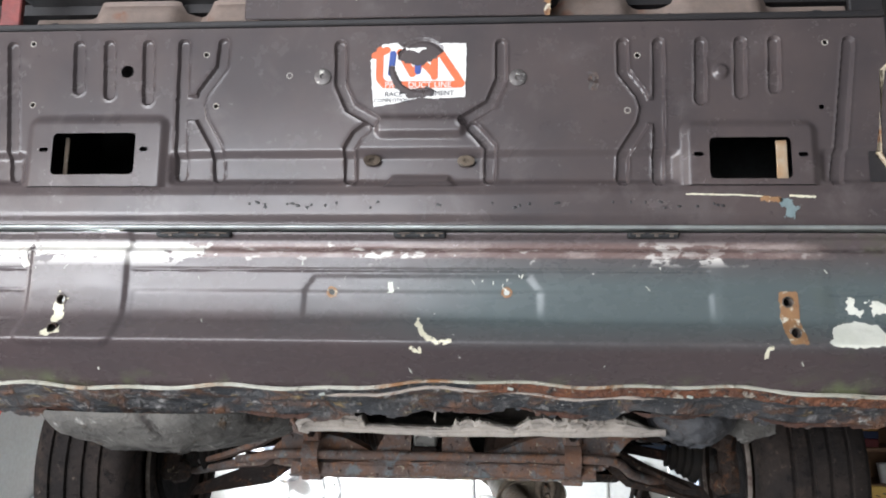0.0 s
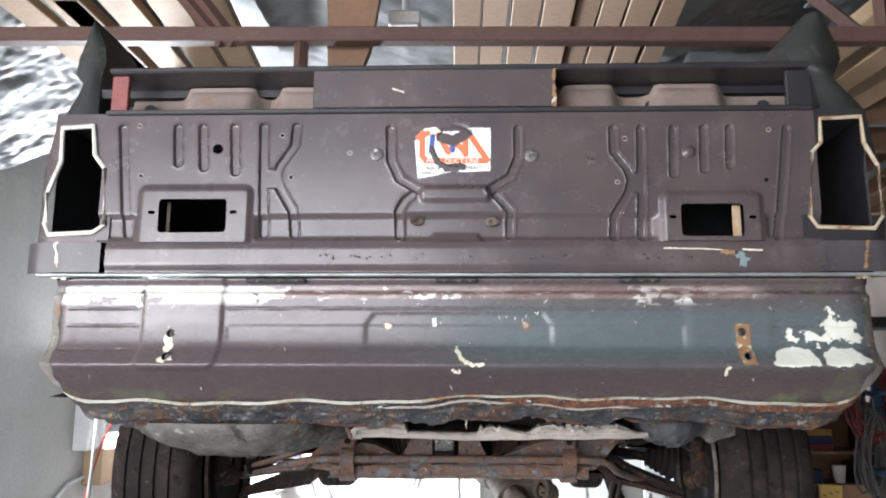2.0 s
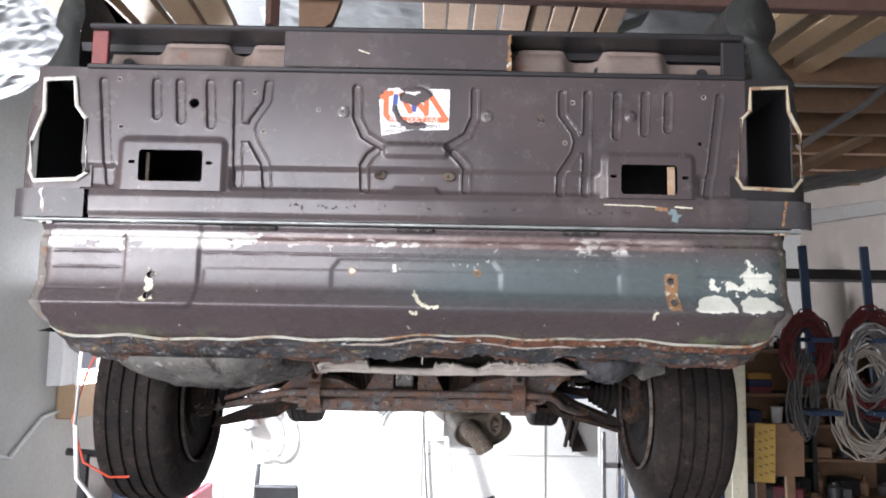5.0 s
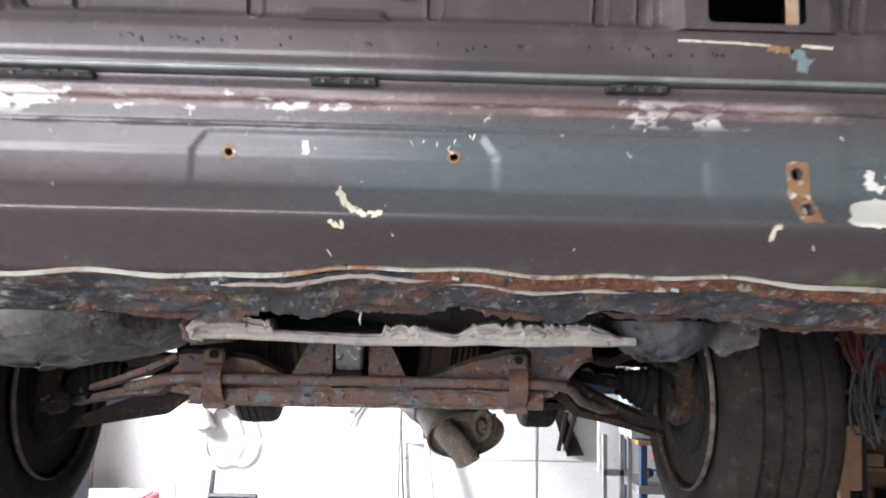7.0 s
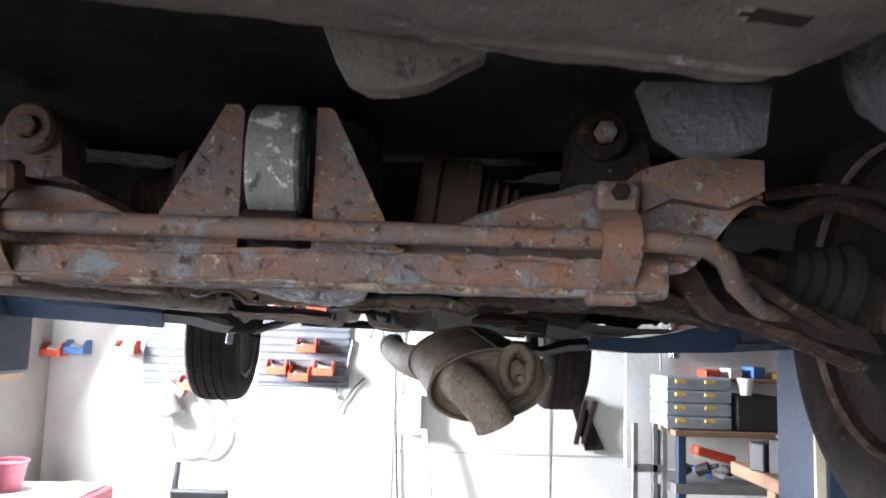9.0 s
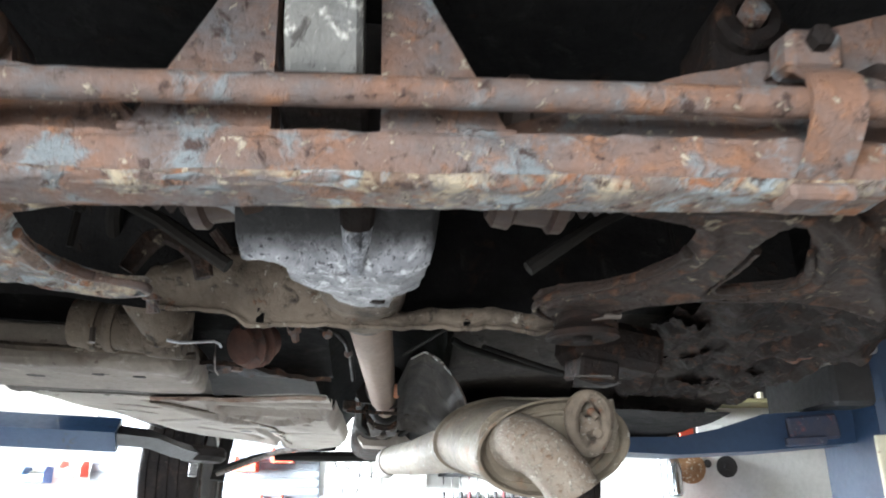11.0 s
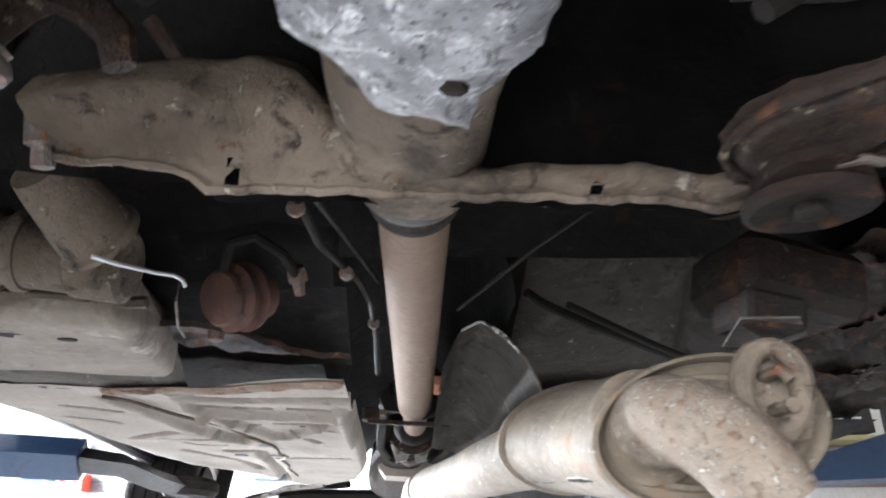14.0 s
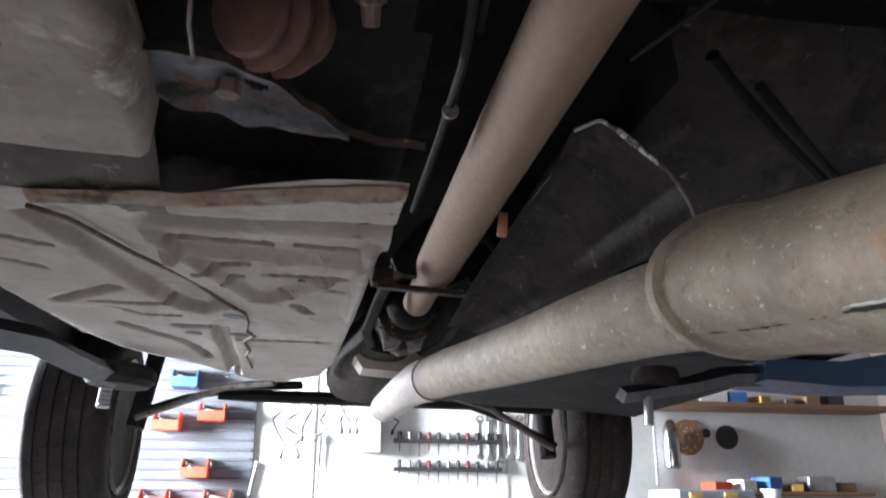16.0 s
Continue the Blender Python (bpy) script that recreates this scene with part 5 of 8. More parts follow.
    for name, line in (("rolled_edge", OUTLINE[side]), ("hole_edge", ARM_HOLE)):
        ring = rounded(line, 1)
        runs, ring = [[]], ring + ring[:1]
        for (a, b), (c, d) in zip(ring, ring[1:]):
            if b > 1.955 and d > 1.955:
                runs[-1].append((a, b))
                if (c, d) == ring[-1]:
                    runs[-1].append((c, d))
            elif runs[-1]:
                runs[-1].append((a, b))
                runs.append([])
        for flat in runs:
            if len(flat) < 3:
                continue
            run = [arm_point(side * a - 0.012, b)[:2] + (base + 0.003,) for a, b in flat]
            part(name, Mesh().tube(run, [0.0036 + 0.0024 * noise.noise((q[0] * 45, q[1] * 45, 2)) for q in run], 6, True, 1.3), RUSTY if side < 0 else RUST_SHADED, arm, "flaking folded edge", 60)
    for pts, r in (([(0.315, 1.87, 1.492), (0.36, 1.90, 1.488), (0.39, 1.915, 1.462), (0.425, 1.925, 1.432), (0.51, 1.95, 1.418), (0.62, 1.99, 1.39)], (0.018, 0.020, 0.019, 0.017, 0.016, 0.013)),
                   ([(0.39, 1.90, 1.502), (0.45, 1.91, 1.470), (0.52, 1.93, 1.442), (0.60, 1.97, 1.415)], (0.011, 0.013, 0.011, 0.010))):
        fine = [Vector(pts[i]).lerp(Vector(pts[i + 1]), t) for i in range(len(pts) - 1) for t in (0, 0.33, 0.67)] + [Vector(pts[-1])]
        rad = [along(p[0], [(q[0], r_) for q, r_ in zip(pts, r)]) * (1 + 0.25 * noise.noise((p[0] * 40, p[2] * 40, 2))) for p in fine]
        part("arm_member", Mesh().tube([(side * p[0], p[1], p[2] - (0.02 if side < 0 else 0)) for p in fine], [k * 1.25 for k in rad], 5, True, 0.62), RUSTY if side < 0 else RUST_SHADED, arm, "", 25)
    if side > 0:
        disc = part("pivot_bush", Mesh().lathe((side * 0.224 - 0.006, 2.18, 1.424), (side * 0.06, 0.06, -1), [(0, 0.028), (0.006, 0.038), (0.012, 0.039), (0.014, 0.034), (0.010, 0.020), (0.010, 0.011), (0.016, 0.010), (0.017, 0.006)], 28), RUST_DARK, arm, "round rubber pivot bush")
        part("bush_shell", Mesh().lathe((side * 0.228 - 0.006, 2.185, 1.452), (0, -0.2, -1), [(0, 0.030), (0.0, 0.034), (0.030, 0.034), (0.032, 0.028)], 24), RUST_DARK, disc)
        part("spring_clip", Mesh().tube([(0.222, 2.155, 1.428), (0.238, 2.15, 1.430), (0.252, 2.155, 1.432)], 0.0035, 8), BEAD, disc, "worn metal clip")
    axes = LEVEL
    part("arm_plate", Mesh().prism([(side * a, b - (0.02 if side < 0 else 0)) for a, b in ((0.33, 1.50), (0.40, 1.505), (0.47, 1.468), (0.60, 1.418), (0.62, 1.39), (0.50, 1.412), (0.42, 1.425), (0.38, 1.455))], "y", 1.955, 1.965), RUST_DARK, arm)
    wavy = [(0.44, 1.545), (0.46, 1.535), (0.48, 1.530), (0.497, 1.533), (0.515, 1.543), (0.54, 1.549), (0.57, 1.542), (0.62, 1.52)]
    # Right link in the darkened rust as well, its shade painted in.
    part("link", Mesh().tube([(side * a, 1.90 + 0.1 * max(0.0, a - 0.54), b) for a, b in wavy], 0.010, 8), RUSTY if side < 0 else RUST_DARK, arm)
    part("hub", Mesh().lathe((side * 0.62, 2.01, 1.45), (side, 0, 0), [(0.02, 0.015), (0.02, 0.035), (0.06, 0.04), (0.09, 0.045), (0.095, 0.03)], 24), RUST_DARK, arm)
    # Backplate near-black, standing for the shade inside the wheel.
    part("brake_backplate", Mesh().lathe((side * 0.668, 2.01, 1.455), (side, 0, 0), [(0.01, 0.04), (0.004, 0.07), (0, 0.112), (0.006, 0.121), (0.03, 0.122)], 32), UNDERSEAL, arm)
    part("brake_caliper", Mesh().box((side * 0.660, 1.935, 1.475), (0.05, 0.05, 0.13), (-14, 4, 8), 0.014).box((side * 0.645, 1.93, 1.525), (0.045, 0.05, 0.045), (10, 12, 0), 0.010).box((side * 0.64, 1.94, 1.43), (0.05, 0.045, 0.05), (20, -8, 14), 0.012), RUST_SHADED, arm, "rusty brake caliper")
    part("brake_hose", Mesh().tube([(side * 0.64, 1.93, 1.54), (side * 0.61, 1.935, 1.565), (side * 0.56, 1.95, 1.575), (side * 0.5, 1.98, 1.57)], 0.007, 8), RUST_SHADED, arm)
    ds = part("drive_shaft", Mesh().tube([(side * 0.10, 2.0, 1.56), (side * 0.60, 2.0, 1.47)], 0.013, 10), RUST_DARK, car)
    cv = part("inner_joint", Mesh().lathe((side * 0.098, 2.0, 1.542), (side, 0, -0.12), [(0, 0.03), (0, 0.060), (0.006, 0.067), (0.020, 0.068), (0.024, 0.062), (0.052, 0.062), (0.056, 0.067), (0.066, 0.066), (0.068, 0.05)], 32), surface("rusty_joint", (0.050, 0.029, 0.020), (0.024, 0.017, 0.014), 20.0, (0.6, 0.85), spec=0.2), ds, "rusty inner drive joint")
    ribs = [(0, 0.050)]
    for i in range(5):
        ribs += [(0.006 + 0.012 * i, 0.054 - 0.004 * i), (0.011 + 0.012 * i, 0.042 - 0.003 * i)]
    part("shaft_boot", Mesh().lathe((side * 0.166, 2.0, 1.534), (side, 0, -0.14), ribs + [(0.070, 0.026), (0.075, 0.024)], 24), surface("rusty_boot", (0.045, 0.030, 0.024), (0.028, 0.021, 0.019), 20.0, (0.6, 0.85), spec=0.2), cv, "ribbed rubber shaft boot")
    part("brake_pipe", Mesh().tube([(side * a, b, c) for a, b, c in ((0.135, 2.06, 1.452), (0.17, 2.06, 1.476), (0.199, 2.06, 1.496), (0.233, 2.06, 1.514), (0.261, 2.06, 1.523), (0.303, 2.06, 1.525), (0.345, 2.06, 1.518))], 0.007, 8).tube([(side * 0.268, 2.06, 1.522), (side * 0.272, 2.062, 1.505), (side * 0.276, 2.064, 1.470)], 0.0035, 6).box((side * 0.275, 2.058, 1.512), (0.022, 0.010, 0.016), (0, 20, 0), 0.002), HOSE, ds, "black brake hose with a clip")
    # Pale underseal patch stands for light reaching into the arch.
    part("arch_light_patch", Mesh().sheet(lambda x, y, side=side: (side * x, y, 1.634 + 0.05 * (x - 0.33) + 0.010 * noise.noise((x * 12, y * 12, side)) + 0.003 * noise.noise((x * 50, y * 50, side))), spread(0.215, 0.50, 0.008), spread(2.13, 2.40, 0.008), lambda x, y, side=side: 0.115 - math.hypot((x - 0.36) * 0.85, y - 2.25) + 0.03 * noise.noise((x * 18, y * 18, side + 4))), TUB, car, "lumpy grey underseal patch, paler for light in the wheel arch", 60)
    part("shaft_boot", Mesh().lathe((side * 0.60, 2.0, 1.47), (-side, 0, 0.18), [(0, 0.05)] + [(0.01 + 0.008 * i, 0.050 - 0.003 * i - 0.006 * (i % 2)) for i in range(9)], 20), HOSE, ds)


axes = UNDERBODY
part("spring_pan", Mesh().tube([(-0.245, 2.12, 1.438), (-0.236, 2.12, 1.456), (-0.226, 2.12, 1.471), (-0.212, 2.12, 1.478), (-0.192, 2.12, 1.471), (-0.176, 2.12, 1.455), (-0.170, 2.12, 1.435)], [0.005, 0.006, 0.0065, 0.006, 0.0065, 0.006, 0.005], 8, True, 1.8), RUST_SHADED, car, "rusty curved pan edge")
part("damper_rod", Mesh().tube([(-0.178, 2.16, 1.500), (-0.150, 2.18, 1.468)], 0.0055, 8), BEAD, car, "thin worn damper rod")

# differential, cross member and propshaft
def loft(rows, seg=20, power=0.6):
    """Rings along y: (y, x, z, half width, half height)."""
    v, f = [], []
    for y, x, z, a, b in rows:
        for k in range(seg):
            w = 2 * math.pi * k / seg
            c, s_ = math.cos(w), math.sin(w)
            v.append((x + a * math.copysign(abs(c) ** power, c), y, z + b * math.copysign(abs(s_) ** power, s_)))
    for i in range(len(rows) - 1):
        f += [(i * seg + k, i * seg + (k + 1) % seg, (i + 1) * seg + (k + 1) % seg, (i + 1) * seg + k) for k in range(seg)]
    f += [tuple(range(seg)), tuple((len(rows) - 1) * seg + k for k in range(seg))]
    return Mesh().put(v, f)


DIFF = [(-0.125, 1.968), (-0.121, 2.016), (-0.112, 2.024), (-0.088, 2.026), (-0.084, 2.066), (-0.060, 2.092), (-0.046, 2.116), (-0.034, 2.128), (0.016, 2.140), (0.020, 2.108), (0.043, 2.066), (0.051, 2.0), (0.048, 1.968)]
casing = lambda x, y: -d_poly(x, y, DIFF)


def diff_point(x, y):
    d = casing(x, y)
    z = 1.412 + 0.075 * smooth(0.006, -0.004, d) + 0.055 * smooth(2.02, 1.945, y) ** 1.3 + 0.010 * smooth(0.03, 0.0, d)
    z += 0.0035 * noise.noise((x * 30, y * 30, 0)) + 0.0015 * noise.noise((x * 95, y * 95, 4))
    return (x, y, z - 0.012 * smooth(0.018, 0.006, abs(x + 0.014)) * smooth(2.0, 1.975, y))


def alloy_casing():
    """Corroded alloy with blotches of bare metal, the shade at its rear and top painted in."""
    m, nt, bsdf = nodes_of("shaded_alloy")
    co = add(nt, "SeparateXYZ", Vector=nt.nodes.new("ShaderNodeTexCoord").outputs["Object"])
    big, mid, fine = noise_of(nt, 26.0, 5.0, 0.65), noise_of(nt, 75.0, 5.0, 0.7, distortion=0.5), noise_of(nt, 190.0, 4.0, 0.7)
    colour = mix(nt, ramp(nt, big, 0.36, 0.64), (0.10, 0.102, 0.11), (0.25, 0.255, 0.27))
    colour = mix(nt, ramp(nt, mid, 0.52, 0.66), colour, (0.50, 0.51, 0.53))
    colour = mix(nt, ramp(nt, fine, 0.56, 0.64), colour, (0.035, 0.035, 0.04))
    colour = mix(nt, ramp(nt, noise_of(nt, 48.0, 6.0, 0.7, (1.0, 0.5, 1.0), 0.6), 0.55, 0.66), colour, (0.055, 0.055, 0.06))
    # Black towards the rear and up the flanks: shade put into the colour.
    rear_shade = ramp(nt, calc(nt, "ADD", co.outputs[1], calc(nt, "MULTIPLY", big, 0.10)), 2.046, 2.022)
    rear_shade = calc(nt, "MAXIMUM", rear_shade, ramp(nt, calc(nt, "ADD", co.outputs[2], calc(nt, "MULTIPLY", mid, 0.02)), 1.455, 1.472))
    colour = mix(nt, calc(nt, "MULTIPLY", rear_shade, 0.96), colour, (0.014, 0.0135, 0.014))
    nt.links.new(colour, bsdf.inputs["Base Color"])
    bsdf.inputs["Roughness"].default_value = 0.62
    bsdf.inputs["Specular IOR Level"].default_value = 0.3
    b_ = add(nt, "Bump", Strength=0.8, Distance=0.0025, Height=calc(nt, "ADD", big, calc(nt, "MULTIPLY", mid, 0.7)))
    nt.links.new(b_.outputs[0], bsdf.inputs["Normal"])
    return m


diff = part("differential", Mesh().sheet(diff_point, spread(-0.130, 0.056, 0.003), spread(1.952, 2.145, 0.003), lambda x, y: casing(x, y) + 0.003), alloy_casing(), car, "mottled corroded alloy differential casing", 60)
# Near-black back of the casing stands for the shade behind the beam.
part("casing_back", loft([(1.935, -0.035, 1.56, 0.07, 0.05), (1.95, -0.035, 1.54, 0.085, 0.075), (1.975, -0.035, 1.54, 0.085, 0.085), (2.12, -0.025, 1.53, 0.06, 0.08)], 28, 0.45), surface("shaded_casing", (0.018, 0.017, 0.017), (0.03, 0.028, 0.028), 20.0, (0.5, 0.8), spots=[((0.08, 0.08, 0.085), 40.0, 0.6, 0.7)], spec=0.25), diff)
# Rib's dark top and pale tip hold shade and light in their colour.
part("rib", Mesh().tube([(-0.018, 1.935, 1.50), (-0.018, 1.95, 1.462), (-0.018, 1.972, 1.440)], [0.015, 0.016, 0.013], 10), RUST_DARK, diff)
part("rib_tip", Mesh().tube([(-0.018, 1.970, 1.440), (-0.018, 1.982, 1.430), (-0.018, 2.006, 1.414)], [0.0128, 0.0115, 0.006], 10), ALLOY, diff, "pale end of the rib")
part("side_lug", Mesh().prism([(-0.165, 1.962), (-0.150, 1.955), (-0.118, 1.962), (-0.118, 1.99), (-0.132, 1.99), (-0.155, 1.982)], "z", 1.450, 1.472), surface("dull_lug", (0.12, 0.125, 0.135), (0.07, 0.072, 0.078), 30.0, (0.6, 0.8)), diff)
part("drain_plug", Mesh().lathe((0.0, 2.085, 1.414), (0, 0.2, -1), [(0, 0.0075), (0.004, 0.007), (0.005, 0.004)], 6), RUST_DARK, diff)
part("nose", loft([(2.08, -0.018, 1.475, 0.055, 0.056), (2.15, -0.02, 1.470, 0.05, 0.050), (2.20, -0.018, 1.462, 0.047, 0.040), (2.243, -0.016, 1.453, 0.038, 0.034)], 20, 0.8), DUST, diff)
LOW = [(-0.244, 1.437), (-0.236, 1.425), (-0.215, 1.427), (-0.18, 1.427), (-0.15, 1.422), (-0.140, 1.413), (-0.124, 1.411), (-0.108, 1.415), (-0.046, 1.418), (0.023, 1.418), (0.069, 1.424), (0.085, 1.421), (0.105, 1.421), (0.118, 1.428), (0.150, 1.424), (0.175, 1.421), (0.205, 1.430)]
TOP = [(-0.244, 1.445), (-0.236, 1.470), (-0.194, 1.488), (-0.115, 1.506), (-0.09, 1.503), (-0.05, 1.456), (0.03, 1.440), (0.05, 1.447), (0.122, 1.451), (0.166, 1.446), (0.205, 1.466)]


def member(x, v):
    lo, hi = along(x, LOW), along(x, TOP)
    z = lo + (hi - lo) * v
    y = 2.205 - 0.03 * smooth(0.12, 0.5, v) * smooth(0.0, -0.12, x) - 0.010 * smooth(0.05, 0.22, v) + 0.03 * smooth(0.7, 1.0, v)
    return (x, y + 0.004 * noise.noise((x * 28, v * 3, 2)), z + 0.0025 * noise.noise((x * 45, v * 2, 5)) + 0.001 * noise.noise((x * 130, v * 4, 5)))


bolt_holes = lambda x, v: min(math.hypot(x - a, along(x, LOW) + (along(x, TOP) - along(x, LOW)) * v - b) - r for a, b, r in ((-0.126, 1.418, 0.0048), (0.096, 1.426, 0.004)))
part("inner_floor", Mesh().sheet(lambda x, v: (x, 2.25 + 0.20 * v, 1.488 + 0.06 * v * v + 0.010 * noise.noise((x * 14, v * 3, 5)) + 0.004 * noise.noise((x * 45, v * 9, 5))), spread(0.03, 0.27, 0.006), spread(0, 1, 0.04), lambda x, v: 0.78 + 0.35 * noise.noise((x * 13, 0, 7)) - v), TUNNEL, car, "dusty brown floor behind the cross member", 60)
cross = part("cross_member", Mesh().sheet(member, spread(-0.244, 0.205, 0.0035), spread(0, 1, 0.045), bolt_holes), DUST, car, "dusty brown cross member with bolt holes", 60)
part("rolled_edge", Mesh().tube([member(x, 0.0) for x in spread(-0.242, 0.203, 0.006)], [0.0032 + 0.0016 * noise.noise((x * 60, 1, 1)) for x in spread(-0.242, 0.203, 0.006)], 6), DUST, cross)
part("back_skin", Mesh().sheet(lambda x, v: (x, 2.232, member(x, v)[2] + 0.006), spread(-0.23, 0.20, 0.01), spread(0, 1, 0.2)), UNDERSEAL, cross)
part("stud", Mesh().lathe((-0.241, 2.200, 1.437), (0.1, 0.3, -1), [(-0.02, 0.011), (0.004, 0.011), (0.005, 0.007), (0.018, 0.007), (0.019, 0.004)], 8), RUSTY, cross, "rusty stud and nut")
prop = part("propshaft", Mesh().lathe((-0.0168, 2.255, 1.4630), (0.0225, 0.845, 0.029), [(0, 0.032), (0.015, 0.034), (0.022, 0.029), (0.04, 0.0285), (0.06, 0.0292), (0.065, 0.0285), (0.845, 0.0285), (0.86, 0.0265), (0.875, 0.022), (1.045, 0.022)], 32), SHAFT, car, "dusty brown propeller shaft")
part("flange_seal", Mesh().lathe((-0.0172, 2.241, 1.4625), (0.027, 1, 0.034), [(0, 0.036), (0.003, 0.042), (0.010, 0.043), (0.013, 0.036), (0.017, 0.033), (0.019, 0.038), (0.025, 0.038), (0.027, 0.033)], 28), surface("dirty_flange", (0.045, 0.038, 0.034), (0.025, 0.02, 0.018), 30.0, (0.55, 0.75), 0.2), prop)
part("shaft_collar", Mesh().lathe((-0.0165, 2.267, 1.4634), (0.0225, 0.845, 0.029), [(0, 0.034), (0.004, 0.0352), (0.026, 0.0345), (0.030, 0.030)], 28), RUST_DARK, prop, "dark rusty collar")
part("bearing_bar", Mesh().box((0.014, 3.085, 1.457), (0.170, 0.022, 0.007), (8, 0, 0), 0.001).box((-0.066, 3.085, 1.468), (0.028, 0.026, 0.022), (0, 0, 0), 0.003).box((0.094, 3.085, 1.468), (0.028, 0.026, 0.022), (0, 0, 0), 0.003), RUST_SHADED, prop, "steel bearing carrier strap")
cb = part("centre_bearing", Mesh().lathe((0.012, 3.075, 1.513), (0.02, 1, 0.07), [(0, 0.031), (0.002, 0.044), (0.010, 0.048), (0.026, 0.048), (0.034, 0.044), (0.036, 0.031)], 28), HOSE, prop, "black rubber centre bearing")
for k in (-1, 1):
    part("bearing_bolt", Mesh().lathe((0.022 + 0.072 * k, 3.082, 1.476), (0, 0, -1), [(0, 0.009), (0.008, 0.009), (0.009, 0.005)], 6), RUSTY, cb)
    part("bearing_leg", Mesh().tube([(0.02 + 0.066 * k, 3.10, 1.492), (0.018 + 0.07 * k, 3.26, 1.488), (0.012 + 0.068 * k, 3.42, 1.472), (0.01 + 0.045 * k, 3.52, 1.464)], 0.009, 8, True, 0.5), HOSE, cb)
    part("bearing_lug", Mesh().prism([(0.05, 1.478), (0.085, 1.478), (0.095, 1.50), (0.07, 1.535), (0.05, 1.52)] if k > 0 else [(-0.01, 1.478), (-0.045, 1.478), (-0.055, 1.50), (-0.03, 1.535), (-0.01, 1.52)], "y", 3.092, 3.108), HOSE, cb)
joint = part("universal_joint", Mesh().lathe((0.010, 3.33, 1.510), (0, 1, 0.03), [(0, 0.024), (0.01, 0.036), (0.03, 0.042), (0.05, 0.038), (0.06, 0.031), (0.11, 0.031), (0.12, 0.046), (0.17, 0.050), (0.18, 0.03)], 24), HOSE, prop, "black universal joint")
part("yoke", Mesh().tube([(-0.030, 3.42, 1.482), (-0.016, 3.445, 1.458), (0.006, 3.452, 1.450), (0.026, 3.445, 1.455), (0.046, 3.42, 1.482)], [0.006, 0.011, 0.014, 0.012, 0.006], 10, True, 0.6), BEAD, joint, "worn bright yoke")
part("yoke_ear", Mesh().prism([(-0.022, 1.446), (0.0, 1.452), (0.010, 1.470), (-0.002, 1.482), (-0.026, 1.470)], "y", 3.43, 3.437).prism([(0.020, 1.448), (0.040, 1.452), (0.044, 1.468), (0.028, 1.482), (0.014, 1.468)], "y", 3.43, 3.437), surface("worn_bright_steel", (0.30, 0.29, 0.28), (0.16, 0.15, 0.14), 30.0, (0.35, 0.6), 0.5), joint, "bright worn yoke ears")
part("joint_ring", Mesh().lathe((0.010, 3.40, 1.512), (0, 1, 0.03), [(0, 0.044), (0.004, 0.052), (0.012, 0.052), (0.016, 0.044)], 24), RUST_SHADED, joint)
part("gearbox_tail", loft([(3.50, -0.01, 1.50, 0.045, 0.045), (3.62, -0.01, 1.505, 0.06, 0.05), (3.75, -0.005, 1.51, 0.08, 0.06), (4.05, 0.0, 1.51, 0.10, 0.07)], 20, 0.7), RUST_DARK, car, "dusty gearbox tail")
part("gearbox_mount", Mesh().prism([(-0.045, 1.440), (0.075, 1.438), (0.092, 1.455), (0.06, 1.478), (-0.03, 1.482), (-0.062, 1.462)], "y", 3.58, 3.66), PANDUST, car)

# exhaust
MUF_O, MUF_D, MUF_R, MUF_Q = Vector((0.231, 2.387, 1.322)), Vector((-0.152, 1.0, 0.162)).normalized(), 0.2143, 0.58
MUF_PROFILE = [(0.016, 0.02), (0.015, 0.050), (0.013, 0.080), (0.008, 0.0935), (-0.001, 0.0965), (-0.004, 0.100), (-0.003, 0.104), (0.002, 0.1055), (0.007, 0.1045), (0.010, 0.1005), (0.013, 0.0990), (0.135, 0.0998),
               (0.254, 0.0990), (0.257, 0.1005), (0.260, 0.1045), (0.265, 0.1055), (0.270, 0.104), (0.271, 0.100), (0.270, 0.094), (0.266, 0.080), (0.268, 0.040), (0.268, 0.02)]
exh = part("rear_silencer", Mesh().lathe(MUF_O, MUF_D, MUF_PROFILE, 64, (1.0, MUF_Q), MUF_R), MUFFLER, car, "dusty oval rear silencer with rolled seams")
MUF_A = MUF_D.cross(Vector((0, 0, 1))).normalized()
MUF_B = MUF_A.cross(MUF_D).normalized()
MUF_A, MUF_B = MUF_A * math.cos(MUF_R) + MUF_B * math.sin(MUF_R), MUF_B * math.cos(MUF_R) - MUF_A * math.sin(MUF_R)
on_muffler = lambda s_, a, r: MUF_O + MUF_D * s_ + MUF_A * (r * math.cos(a)) + MUF_B * (MUF_Q * r * math.sin(a))
scrape = [(0.05, 3.62), (0.085, 3.64), (0.11, 3.67), (0.15, 3.74), (0.19, 3.78), (0.235, 3.80)]


def gouge(s_, a):
    w = 0.030 * noise.noise((s_ * 50, a * 5, 1)) + 0.022 * noise.noise((s_ * 150, a * 20, 4))
    return 0.020 * smooth(0.05, 0.07, s_) * smooth(0.24, 0.21, s_) * (0.5 + 1.3 * smooth(0.13, 0.08, s_)) + 0.9 * w - abs(a - along(s_, scrape))


part("scrape_mark", Mesh().sheet(lambda s_, a: on_muffler(s_, a, 0.1004), spread(0.045, 0.245, 0.0014), spread(3.50, 3.95, 0.006), gouge), HOSE, exh, "dark scrape mark")
